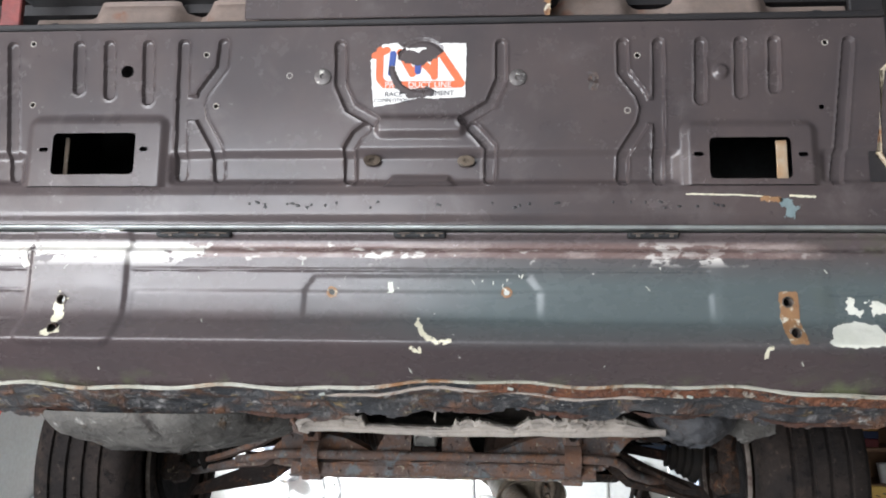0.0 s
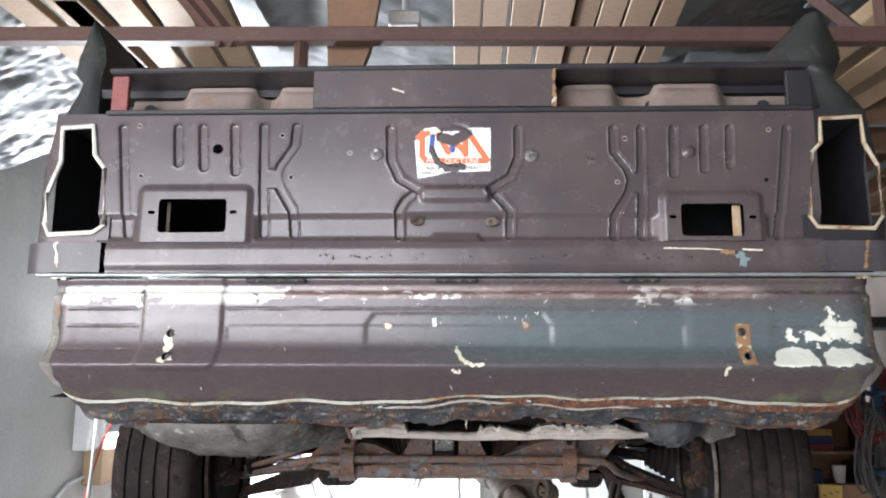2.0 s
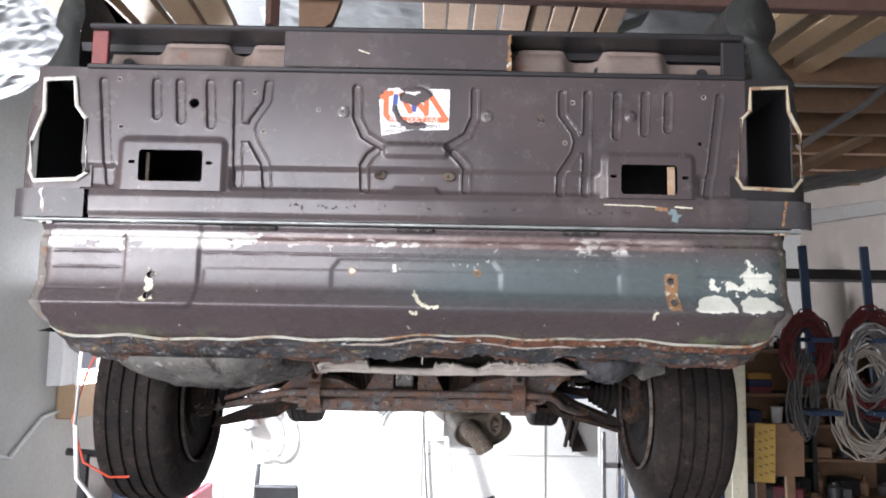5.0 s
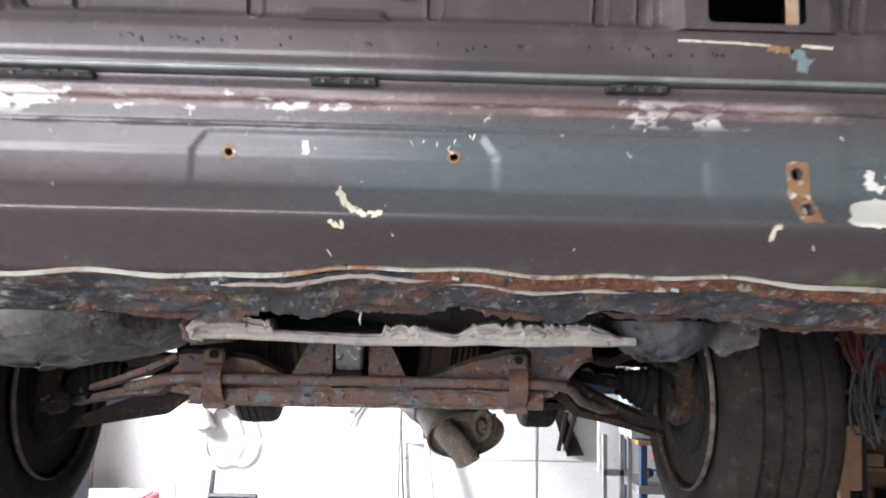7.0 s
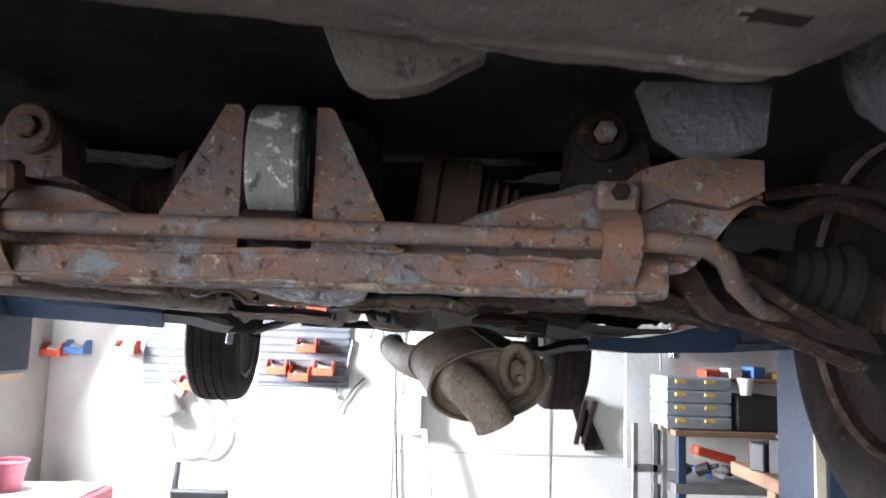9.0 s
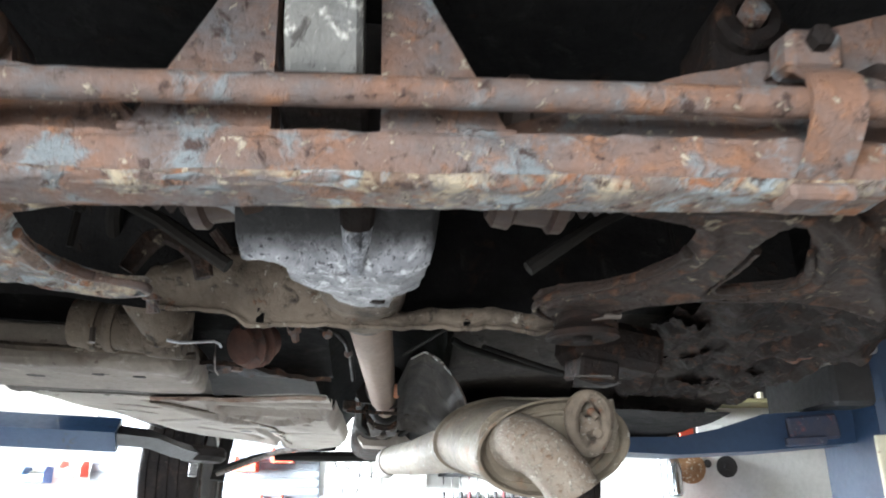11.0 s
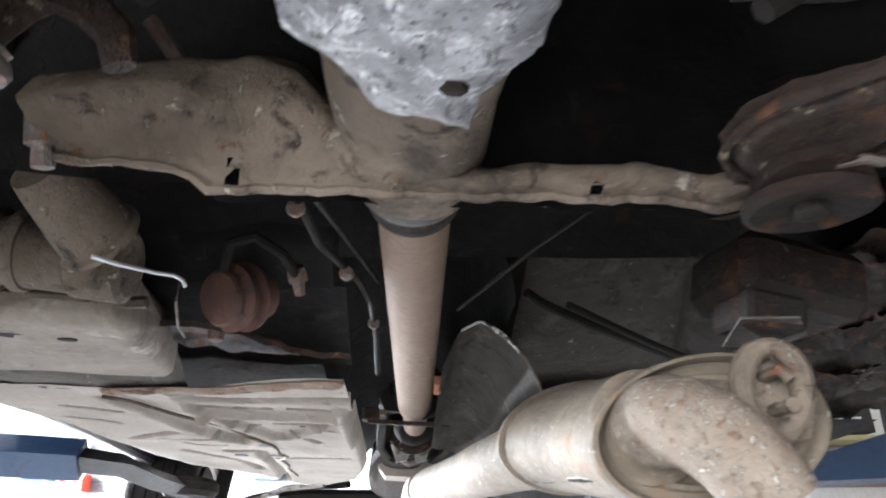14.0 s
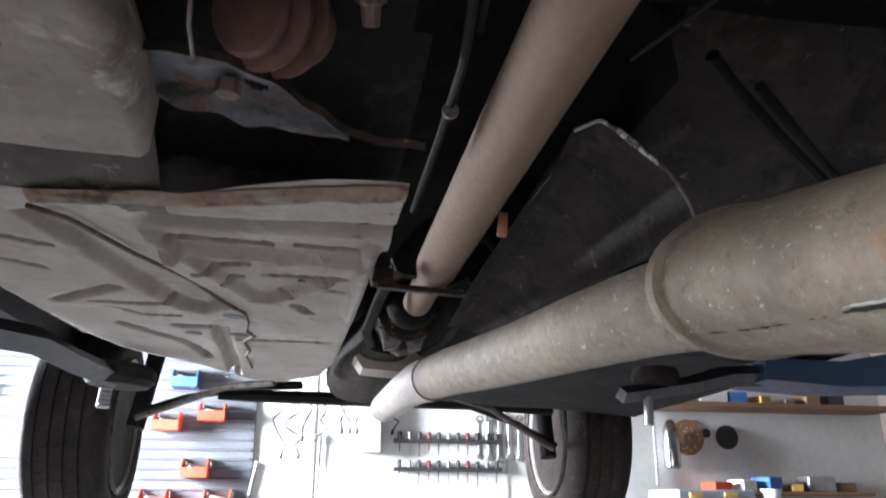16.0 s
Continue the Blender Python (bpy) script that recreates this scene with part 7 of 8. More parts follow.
for k, (x, y, z) in enumerate(((0.46, 2.52, 1.46), (0.55, 2.62, 1.45), (0.50, 2.75, 1.455), (0.60, 2.86, 1.44), (0.43, 2.92, 1.46), (0.66, 2.74, 1.44))):
    part("torn_strip", Mesh().sheet(lambda u, v, x=x, y=y, z=z, k=k: (x + 0.10 * (u - 0.5) + 0.03 * noise.noise((v * 3, k, 1)), y + 0.15 * (v - 0.5), z + 0.060 + 0.018 * noise.noise((u * 2.5, v * 2.5, k)) + 0.006 * noise.noise((u * 8, v * 9, k + 2)) + 0.003 * noise.noise((u * 20, v * 24, k))), spread(0, 1, 0.04), spread(0, 1, 0.04), lambda u, v, k=k: 0.40 - math.hypot(u - 0.5, v - 0.5) + 0.16 * noise.noise((u * 5, v * 5, k + 7))), RUST_DARK, car, "torn scrap of inner sill", 60)
for side in (-1, 1):
    def sill(u, a, side=side):
        r = 0.045 * (1 + 0.16 * noise.noise((u * 9, math.cos(a) * 2, math.sin(a) * 2)) + 0.08 * noise.noise((u * 30, math.cos(a) * 5, math.sin(a) * 5)))
        return (side * 0.745 + r * math.cos(a), u, (1.57 if side < 0 else 1.572) + 0.85 * r * math.sin(a))
    if side > 0:
        part("sill", Mesh().sheet(sill, spread(2.5, 4.1, 0.012), spread(0, 2 * math.pi, 0.3)), RUST_DARK, car, "scabby rusty sill")
    if side > 0:
        for k in range(7):
            q = random.Random(k)
            y = 2.62 + 0.12 * k
            part("torn_strip", Mesh().sheet(lambda u, v, y=y, k=k: (0.60 + 0.13 * u, y + 0.10 * v + 0.02 * noise.noise((u * 4, v * 4, k)), 1.508 + 0.03 * u - 0.014 * v + 0.012 * noise.noise((u * 5, v * 5, k + 3))), spread(0, 1, 0.05), spread(0, 1, 0.06), lambda u, v, k=k: 0.42 - math.hypot(u - 0.5, v - 0.5) + 0.16 * noise.noise((u * 5, v * 5, k))), (RUST_DARK, RUST_SHADED)[k % 2], car, "torn scrap of sill metal", 60)
    fa = part("front_arm", Mesh().tube([(side * 0.16, 4.18, 1.492), (side * 0.30, 4.26, 1.488), (side * 0.46, 4.34, 1.458), (side * 0.60, 4.40, 1.412)], [0.016, 0.015, 0.013, 0.012], 8, True, 0.7), HOSE, car, "thin black front suspension arm")
    part("track_rod", Mesh().tube([(side * 0.22, 4.06, 1.475), (side * 0.34, 4.16, 1.470), (side * 0.58, 4.36, 1.398)], 0.009, 8), BEAD, fa)
    part("front_strut", Mesh().tube([(side * 0.60, 4.46, 1.38), (side * 0.58, 4.50, 1.62)], 0.025, 12), HOSE, car)
axes = LEVEL
part("torn_sill_edge", Mesh().sheet(lambda u, v: (0.715 + 0.008 * math.sin(u * 9) + 0.02 * v, 2.45 + 0.95 * u + 0.02 * v, 1.452 + 0.026 * u + 0.004 * math.sin(u * 13) + 0.030 * v + 0.004 * noise.noise((u * 20, v * 3, 1))), spread(0, 1, 0.012), spread(0, 1, 0.1), lambda u, v: 0.85 + 0.55 * noise.noise((u * 22, 0, 3)) - v), surface("torn_white_paint", (0.42, 0.40, 0.37), (0.24, 0.22, 0.20), 20.0, spots=[((0.12, 0.06, 0.035), 26.0, 0.54, 0.64)]), car, "torn white-painted sill edge", 60)
part("sill_scab", Mesh().sheet(lambda u, v: (0.66 + 0.06 * v + 0.012 * noise.noise((u * 30, v * 3, 6)), 2.50 + 0.85 * u, 1.486 + 0.022 * u - 0.012 * math.sin(v * 3.1) + 0.010 * noise.noise((u * 34, v * 3, 2)) + 0.005 * noise.noise((u * 90, v * 9, 2))), spread(0, 1, 0.008), spread(0, 1, 0.06), lambda u, v: 0.9 + 0.3 * noise.noise((u * 26, 0, 8)) - v), SURFACE_RUST, car, "crumbling rusty sill seam", 60)
axes = UNDERBODY
part("front_crossmember", Mesh().tube([(-0.36, 4.18, 1.448), (-0.27, 4.2, 1.458), (0.0, 4.2, 1.470), (0.30, 4.2, 1.482), (0.52, 4.18, 1.476)], [0.012, 0.020, 0.022, 0.020, 0.012], 8, True, 0.8), HOSE, car, "black front cross member")


axes = LEVEL


def wheel(x, y, z, r, w, outer, turn=0.0):
    k = Mesh()
    prof = [(-w / 2 + 0.012, r * 0.66), (-w / 2, r * 0.75), (-w / 2, r * 0.86), (-w / 2 + 0.012, r * 0.955), (-w / 2 + 0.025, r * 0.985)]
    for g in (-0.055, -0.018, 0.018, 0.055):
        prof += [(g - 0.006, r), (g - 0.004, r - 0.007), (g + 0.004, r - 0.007), (g + 0.006, r)]
    prof += [(w / 2 - 0.025, r * 0.985), (w / 2 - 0.012, r * 0.955), (w / 2, r * 0.86), (w / 2, r * 0.75), (w / 2 - 0.012, r * 0.66)]
    k.lathe((x, y, z), (1, 0, 0), prof, 64)
    wh = part("wheel", k, RUBBER, car, "worn treaded tyre")
    wh.name = "wheel"
    k = 0.19 / 0.654 if r > 0.30 else r
    rim = part("rim", Mesh().lathe((x, y, z), (outer, 0, 0), [(0.03, 0.03), (0.03, k * 0.2), (0.02, k * 0.5), (0.0, k * 0.55), (-w / 2 + 0.02, k * 0.6), (-w / 2 + 0.004, k * 0.635), (-w / 2 + 0.004, k * 0.67), (-w / 2 + 0.02, k * 0.62), (0.01, k * 0.58), (0.05, k * 0.58), (0.05, 0.03)], 40), RIM if r > 0.30 else surface("dull_alloy_rim", (0.34, 0.33, 0.31), (0.24, 0.23, 0.215), 14.0, (0.45, 0.65), 0.4), wh)
    ring = [(-w / 2 - 0.003, k * 0.654), (-w / 2 - 0.005, k * 0.659), (-w / 2 - 0.003, k * 0.665), (-w / 2 + 0.004, k * 0.668), (-w / 2 + 0.004, k * 0.648)]
    part("bead_ring", Mesh().lathe((x, y, z), (outer, 0, 0), ring + ring[:1], 48), BEAD, rim)
    t = Mesh()
    for i in range(60):
        a = 2 * math.pi * i / 60
        for g, lean in ((-0.037, 0.5), (0.0, -0.5), (0.037, 0.5)):
            rr = r - 0.0014 if abs(g) < 0.05 else r * 0.9885 - 0.0018
            t.box((x + g, y + rr * math.cos(a + 0.02 * lean), z + rr * math.sin(a + 0.02 * lean)), (0.026, 0.020, 0.004), (math.degrees(a) - 90, 0, 0), 0)
    part("tread", t, RUBBER, wh)
    return wh


for side in (-1, 1):
    wheel(side * 0.776, 2.01, 1.455, 0.302, 0.220, side)
    wheel(-0.768 if side < 0 else 0.725, 4.62, 1.385, 0.295, 0.215 if side < 0 else 0.19, side)

# ---- the lift ----
for side in (-1, 1):
    axes = LEVEL
    px = side * 1.28
    lift = thing("lift_post", (px, 3.3, 0), "blue steel two-post car lift column with arms under the sill", "car lift", "lift columns")
    part("column", Mesh().box((px, 3.3, 1.5), (0.22, 0.28, 3.0), bev=0.015), BLUE, lift)
    part("base_plate", Mesh().box((px, 3.3, 0.012), (0.45, 0.5, 0.024), bev=0.004), BLUE, lift)
    part("carriage", Mesh().box((px - side * 0.155, 3.34, 1.62 if side > 0 else 1.40), (0.11, 0.34, 0.30), bev=0.01), BLACK if side > 0 else BLUE, lift)
    if side < 0:
        axes = UNDERBODY
        a = part("arm", Mesh().tube([(px + 0.14, 3.36, 1.415), (-0.645, 3.415, 1.418)], 0.052, 4, True, 0.8), BLUE, lift)
        part("inner_arm", Mesh().tube([(-0.66, 3.41, 1.418), (-0.585, 3.47, 1.418), (-0.545, 3.56, 1.405), (-0.50, 3.68, 1.400)], [0.036, 0.034, 0.032, 0.03], 4, True, 0.7), BLACK, a)
        pad = part("pad", Mesh().lathe((-0.495, 3.69, 1.385), (0, 0, 1), [(0, 0.02), (0.0, 0.055), (0.012, 0.066), (0.03, 0.066), (0.04, 0.055)], 24), RUBBER, a)
        part("pad_screw", Mesh().lathe((-0.52, 3.71, 1.345), (0, 0, 1), [(0, 0.010)] + [(0.004 + 0.004 * i, 0.011 if i % 2 else 0.013) for i in range(9)], 12), STEEL, pad)
    else:
        axes = UNDERBODY
        a = part("arm", Mesh().prism([(0.58, 1.420), (0.58, 1.455), (0.72, 1.462), (0.82, 1.486), (0.94, 1.528), (1.17, 1.552), (1.17, 1.470), (0.94, 1.440), (0.72, 1.420)], "y", 3.26, 3.37), BLUE, lift)
        part("arm_end", Mesh().box((1.06, 3.315, 1.500), (0.13, 0.14, 0.062), (0, -8, 0), 0.006).box((1.03, 3.24, 1.465), (0.10, 0.02, 0.020), (0, -6, 0), 0.003), surface("scuffed_arm_blue", (0.020, 0.036, 0.075), (0.05, 0.045, 0.06), 22.0, (0.4, 0.6), spots=[((0.16, 0.05, 0.05), 30.0, 0.6, 0.7), ((0.18, 0.18, 0.19), 60.0, 0.62, 0.7)]), a, "scuffed blue arm root with red marks")
        part("inner_arm", Mesh().tube([(0.60, 3.31, 1.436), (0.52, 3.295, 1.425), (0.46, 3.285, 1.405), (0.34, 3.28, 1.378)], [0.030, 0.028, 0.024, 0.022], 4, True, 0.6), BLACK, a)
        pad = part("pad", Mesh().lathe((0.40, 3.285, 1.395), (0, 0, 1), [(0, 0.02), (0.0, 0.034), (0.018, 0.038), (0.03, 0.034)], 20), RUBBER, a)
        part("pad_screw", Mesh().lathe((0.385, 3.28, 1.335), (0, 0, 1), [(0, 0.007), (0.04, 0.008), (0.06, 0.008)], 10), STEEL, pad)
        axes = LEVEL
        part("edge_strip", Mesh().box((1.162, 3.165, 1.0), (0.030, 0.012, 0.80), bev=0.003), CREAM, lift, "column edge worn to cream paint")

axes = LEVEL

# ---- roof timbers and steel ----
tr = thing("roof_truss", (0, 2.1, 2.8), "oxide-red steel roof truss", "roof truss")
part("chord", Mesh().box((0.45, 2.10, 2.80), (5.6, 0.05, 0.05), (0, 0.7, 0), 0.004), TRUSS, tr)
for a, b in (((-0.78, 2.79), (-1.3, 3.4)), ((-0.74, 2.79), (-0.98, 3.1)), ((1.30, 2.79), (0.75, 3.3)), ((1.36, 2.79), (1.36, 3.4)), ((1.42, 2.79), (2.0, 3.4)), ((-0.52, 2.68), (-0.52, 2.80))):
    part("brace", Mesh().tube([(a[0], 2.1, a[1]), (b[0], 2.1, b[1])], 0.024, 4), TRUSS, tr)
gus = part("hanger_plate", Mesh().prism([(-0.49, 3.3), (-0.26, 3.3), (-0.27, 3.0), (-0.30, 2.80), (-0.33, 2.72), (-0.38, 2.68), (-0.44, 2.69), (-0.445, 2.8), (-0.45, 2.95)], "y", 2.16, 2.20), WOOD_DARK)
tagged(gus, "dark shaped hanger plate under the roof", "hanger plate")
jb = part("junction_box", Mesh().box((-0.215, 2.52, 3.06), (0.12, 0.12, 0.06), bev=0.008).tube([(-0.215, 2.52, 3.08), (-0.215, 2.52, 3.46)], 0.012, 8), WHITE)
tagged(jb, "white square electrical junction box under the roof", "junction box")
rng = random.Random(4)
END_RED = surface("orange_painted_end", (0.62, 0.27, 0.13), (0.52, 0.22, 0.10), 20.0, (0.6, 0.8))
STOCK = surface("brown_timber", (0.34, 0.225, 0.145), (0.27, 0.175, 0.115), 3.0, (0.6, 0.8), 0.0, 60.0, 0.4, 0.002, [((0.20, 0.13, 0.085), 9.0, 0.56, 0.72)])


def board(x, y0, z, length, width, thick, turn, roll, material, end, label):
    """A board lying under the roof; its near end at (x, y0) carries a dab of paint."""
    m = pose(x, y0, z, 0, roll, turn)
    o = part("plank", Mesh().box((0, length / 2, 0), (width, length, thick), bev=0.003), material)
    tagged(o, label, "plank", "boards stored under the roof")
    if end:
        part("painted_end", Mesh().box((0, -0.0015, 0), (width * 0.98, 0.003, thick * 0.96), bev=0.0005), end, o, "orange painted end")
    o.matrix_world = m
    return o


for i, (x, w) in enumerate(((0.027, 0.102), (0.132, 0.096), (0.240, 0.106), (0.356, 0.112), (0.462, 0.086), (0.555, 0.088), (0.655, 0.100), (0.757, 0.086))):
    board(x, 2.17 + 0.03 * rng.random(), 3.055 + 0.018 * rng.random(), 1.5, w, 0.052, 0.9 - 0.55 * i + rng.uniform(-0.5, 0.5), rng.uniform(-4, 4), STOCK, END_RED, "brown raw timber board with a painted end under the roof")
for i in range(5):
    b = part("plank", Mesh().box((-1.60 + 0.155 * i + 0.04 * (i > 1), 2.75, 3.06 + 0.01 * (i % 2)), (0.125, 1.7, 0.04), (0, 0, 1.5 * i - 2), 0.003), WOOD)
    tagged(b, "pale raw timber board stored at a slant under the roof", "plank", "boards stored under the roof")
for x, y, l, end in ((1.557, 2.33, 1.3, END_RED), (1.80, 2.05, 1.9, None), (2.02, 2.0, 1.9, None)):
    board(x, y, 3.04, l, 0.10, 0.075, 6.0, 10.0, WOOD, end, "pale raw timber batten stored under the roof")
board(-1.43, 2.28, 3.075, 1.2, 0.10, 0.05, -1.0, 0.0, STOCK, END_RED, "brown timber board with a painted end under the roof")
for i in range(6):
    b = part("joist", Mesh().box((2.3, 3.4 + 0.42 * i, 3.02 - 0.02 * i), (2.0, 0.06, 0.13), (0, 0, 0), 0.003), WOOD_DARK)
    tagged(b, "dark old roof joist", "joist", "dark roof joists")
b = part("rafter", Mesh().box((2.35, 4.2, 2.75), (0.09, 1.5, 0.05), (20, 0, -50), 0.003), WOOD)
tagged(b, "pale timber rafter brace", "rafter")


def crumple(cx, cy, cz, w, d, h, seed, tilt=0.0, step=0.012):
    """A foil sheet with broad sags, sharp creases and fine parallel wrinkles."""
    def f(u, v):
        x, y = u * w, v * d
        broad = noise.noise((x * 1.6 + seed, y * 1.6, 0)) + 0.5 * noise.noise((x * 4 + seed, y * 4.5, 5))
        crease = 0.6 * abs(noise.noise((x * 9 + seed, y * 8, 9))) + 0.4 * abs(noise.noise((x * 24 + seed, y * 22, 19))) + 0.25 * abs(noise.noise((x * 55 + seed, y * 50, 29)))
        wrinkle = math.sin((x * 1.0 + y * 0.6) * 190 + 9 * noise.noise((x * 3, y * 3, seed))) * smooth(-0.1, 0.3, noise.noise((x * 2.5, y * 2.5, seed + 3)))
        return (cx + w * (u - 0.5), cy + d * (v - 0.5), cz + tilt * (u - 0.5) + h * (0.35 * broad - 0.22 * crease) + 0.0022 * wrinkle)
    return Mesh().sheet(f, spread(0, 1, step / w), spread(0, 1, step / d))


for args in ((-1.85, 2.3, 3.05, 1.3, 2.4, 0.14, 1.0, 0.7), (0.6, 3.6, 3.32, 3.0, 1.8, 0.1, 7.0, 0.0, 0.02), (1.0, 1.6, 3.3, 3.2, 1.8, 0.1, 17.0, 0.0, 0.02), (0.99, 2.50, 3.10, 0.30, 0.22, 0.10, 41.0, 0.20), (1.10, 2.22, 3.12, 0.26, 0.24, 0.12, 43.0, 0.22), (0.90, 2.93, 3.06, 0.12, 0.16, 0.06, 47.0, 0.05), (1.75, 2.6, 3.30, 1.3, 1.4, 0.12, 53.0, 0.0)):
    b = part("foil_sheet", crumple(*args), FOIL, None, "", 50)
    tagged(b, "crumpled silver foil insulation sheet hanging under the roof", "insulation", "foil insulation sheets")
b = part("roof_panel", Mesh().box((1.41, 2.42, 3.14), (0.15, 0.30, 0.012), (0, -6, 3), 0.003), PANEL_GREY)
tagged(b, "flat grey panel offcut stored under the roof", "panel")
b = part("foil_sheet", crumple(2.2, 3.9, 2.55, 0.9, 0.5, 0.09, 31.0, 0.15), FOIL, None, "", 60)
tagged(b, "crumpled silver foil bundle", "insulation", "foil insulation sheets")
b = part("ceiling_beam", Mesh().box((2.25, 2.9, 2.28), (1.3, 0.07, 0.06), (0, -9, 0), 0.004), WHITE)
tagged(b, "long white painted rail beside the car", "rail")
b = part("pipe", Mesh().tube([(1.85, 3.4, 2.62), (2.2, 3.4, 2.85), (2.6, 3.4, 3.2)], 0.018, 10), STEEL)
tagged(b, "grey conduit pipe rising to the roof", "pipe")
b = part("ledge", Mesh().box((2.6, 4.3, 2.05), (1.9, 0.25, 0.06), (0, 0, 0), 0.004), BLACK)
tagged(b, "dark ledge along the wall", "ledge")

# ---- along the left wall ----
wf = part("window_frame", Mesh().box((X0 + 0.04, 4.66, 1.62), (0.10, 0.22, 0.66), bev=0.006).box((X0 + 0.08, 4.74, 1.62), (0.06, 0.04, 0.66), bev=0.004), WHITE)
tagged(wf, "white painted window frame", "window frame", kind="structure")
b = part("sill_board", Mesh().box((X0 + 0.06, 5.3, 1.18), (0.12, 1.2, 0.22), bev=0.005), WOOD)
tagged(b, "orange-brown timber board under the window", "board")
b = part("cable", Mesh().tube([(X0 + 0.015, 3.2 + 0.12 * i, 1.07 - 0.02 * i + 0.012 * math.sin(i * 2.0)) for i in range(9)] + [(X0 + 0.015, 4.5, 1.10), (X0 + 0.015, 4.9, 1.14)], 0.011, 8), WALL)
tagged(b, "pale cable clipped along the wall", "cable")
b = part("floor_stand", Mesh().tube([(-1.02, 1.9, 1.30), (-0.95, 1.96, 1.285), (-0.86, 2.0, 1.295)], 0.011, 8).tube([(-0.98, 1.93, 1.29), (-0.98, 1.93, 0.0)], 0.016, 8), BLACK)
tagged(b, "black steel support stand beside the wheel", "stand")
for x, mt, pts, r in ((0, WHITE, [(-0.725, 1.30, 1.645), (-0.728, 1.30, 1.45), (-0.722, 1.31, 1.335), (-0.69, 1.33, 1.285), (-0.655, 1.35, 1.265)], 0.005), (0, RED, [(-0.69, 1.32, 1.63), (-0.715, 1.31, 1.56), (-0.735, 1.30, 1.46), (-0.71, 1.31, 1.37), (-0.66, 1.33, 1.335), (-0.62, 1.34, 1.335)], 0.0025)):
    part("loose_wire", Mesh().tube(pts, r, 8), mt, car, "loose hanging wire")

# ---- back wall ----
for x in (-1.77, -0.07, 1.0):
    b = part("joint_strip", Mesh().box((x, Y1 - 0.003, 1.2), (0.012, 0.006, 2.4), bev=0), WALL_GREY)
    tagged(b, "thin joint in the wall boards", "joint", kind="structure")
b = part("joint_strip", Mesh().box((1.5, Y1 - 0.003, 0.62), (3.2, 0.006, 0.01), bev=0), WALL_GREY)
tagged(b, "thin joint in the wall boards", "joint", kind="structure")


def storage_bin(x, z, mt, w=0.13, h=0.09):
    o = thing("storage_bin", (x, Y1, z), "small open-fronted plastic storage bin on the wall", "storage bin", "wall storage bins")
    m = Mesh()
    for a in (x - w / 2, x + w / 2 - 0.006):
        m.prism([(Y1 - 0.17, z), (Y1 - 0.03, z), (Y1 - 0.03, z + h), (Y1 - 0.12, z + h), (Y1 - 0.17, z + h * 0.5)], "x", a, a + 0.006)
    m.box((x, Y1 - 0.10, z), (w, 0.14, 0.006), bev=0).box((x, Y1 - 0.168, z + h * 0.25), (w, 0.006, h * 0.5), bev=0)
    part("tub", m, mt, o)
    part("contents", Mesh().box((x, Y1 - 0.09, z + 0.03), (w * 0.8, 0.09, 0.05), (8, 12, 20), 0.01), WHITE if (x * 10) % 2 < 1 else STEEL, o)


def louvre(x0, x1, z0, z1, mt):
    o = thing("louvre_panel", ((x0 + x1) / 2, Y1, z0), "grey louvred tool panel on the wall", "tool panel", "louvred panels")
    part("board", Mesh().box(((x0 + x1) / 2, Y1 - 0.012, (z0 + z1) / 2), (x1 - x0, 0.02, z1 - z0), bev=0.003), mt, o)
    z = z0 + 0.03
    while z < z1 - 0.02:
        part("slat", Mesh().box(((x0 + x1) / 2, Y1 - 0.027, z), (x1 - x0 - 0.03, 0.012, 0.012), (30, 0, 0), 0), mt, o)
        z += 0.05


louvre(-1.77, -1.40, 1.03, 1.95, PANEL_GREY)
louvre(-1.00, -0.38, 1.03, 1.95, PANEL_GREY)
for x, z, mt in ((-2.33, 1.19, RED), (-2.18, 1.21, BLUE_PLASTIC), (-1.85, 1.22, RED), (-1.84, 1.48, RED), (-1.80, 1.66, RED), (-2.05, 1.45, BLUE_PLASTIC), (-2.0, 1.72, BLUE_PLASTIC), (-0.85, 1.12, RED), (-0.70, 1.08, RED), (-0.54, 1.12, RED), (-0.66, 1.27, RED), (-0.82, 1.5, RED), (-0.6, 1.55, RED), (-0.75, 1.72, BLUE_PLASTIC), (-1.42, 1.0, RED)):
    storage_bin(x, z, mt)
b = part("hose", Mesh().tube([(-1.5 + 0.17 * math.sin(w) + 0.02 * w, Y1 - 0.04, 0.78 + 0.22 * math.cos(w)) for w in spread(0.3, 10.5, 0.25)], 0.012, 8), WALL)
tagged(b, "pale coiled hose hanging on the wall", "hose")
b = part("spray_gun", Mesh().lathe((-1.56, Y1 - 0.08, 0.98), (0.2, 0, -1), [(0, 0.03), (0.06, 0.05), (0.14, 0.085), (0.17, 0.07)], 16).box((-1.53, Y1 - 0.07, 1.0), (0.16, 0.06, 0.06), (0, 30, 0), 0.01), STEEL)
tagged(b, "grey metal spray gun hanging on the wall", "spray gun")
b = part("wall_cable", Mesh().tube([(-0.36, Y1 - 0.02, 1.35), (-0.40, Y1 - 0.02, 1.12), (-0.45, Y1 - 0.02, 1.05), (-0.47, Y1 - 0.02, 0.96), (-0.43, Y1 - 0.02, 0.97)], 0.010, 8), STEEL)
tagged(b, "grey hooked cable on the wall", "cable", "wall cables")
b = part("wall_cable", Mesh().tube([(-0.27, Y1 - 0.02, 1.1), (-0.33, Y1 - 0.02, 1.04), (-0.42, Y1 - 0.02, 0.92), (-0.44, Y1 - 0.02, 0.86)], 0.007, 8), BLACK)
tagged(b, "dark cord hanging on the wall", "cable", "wall cables")
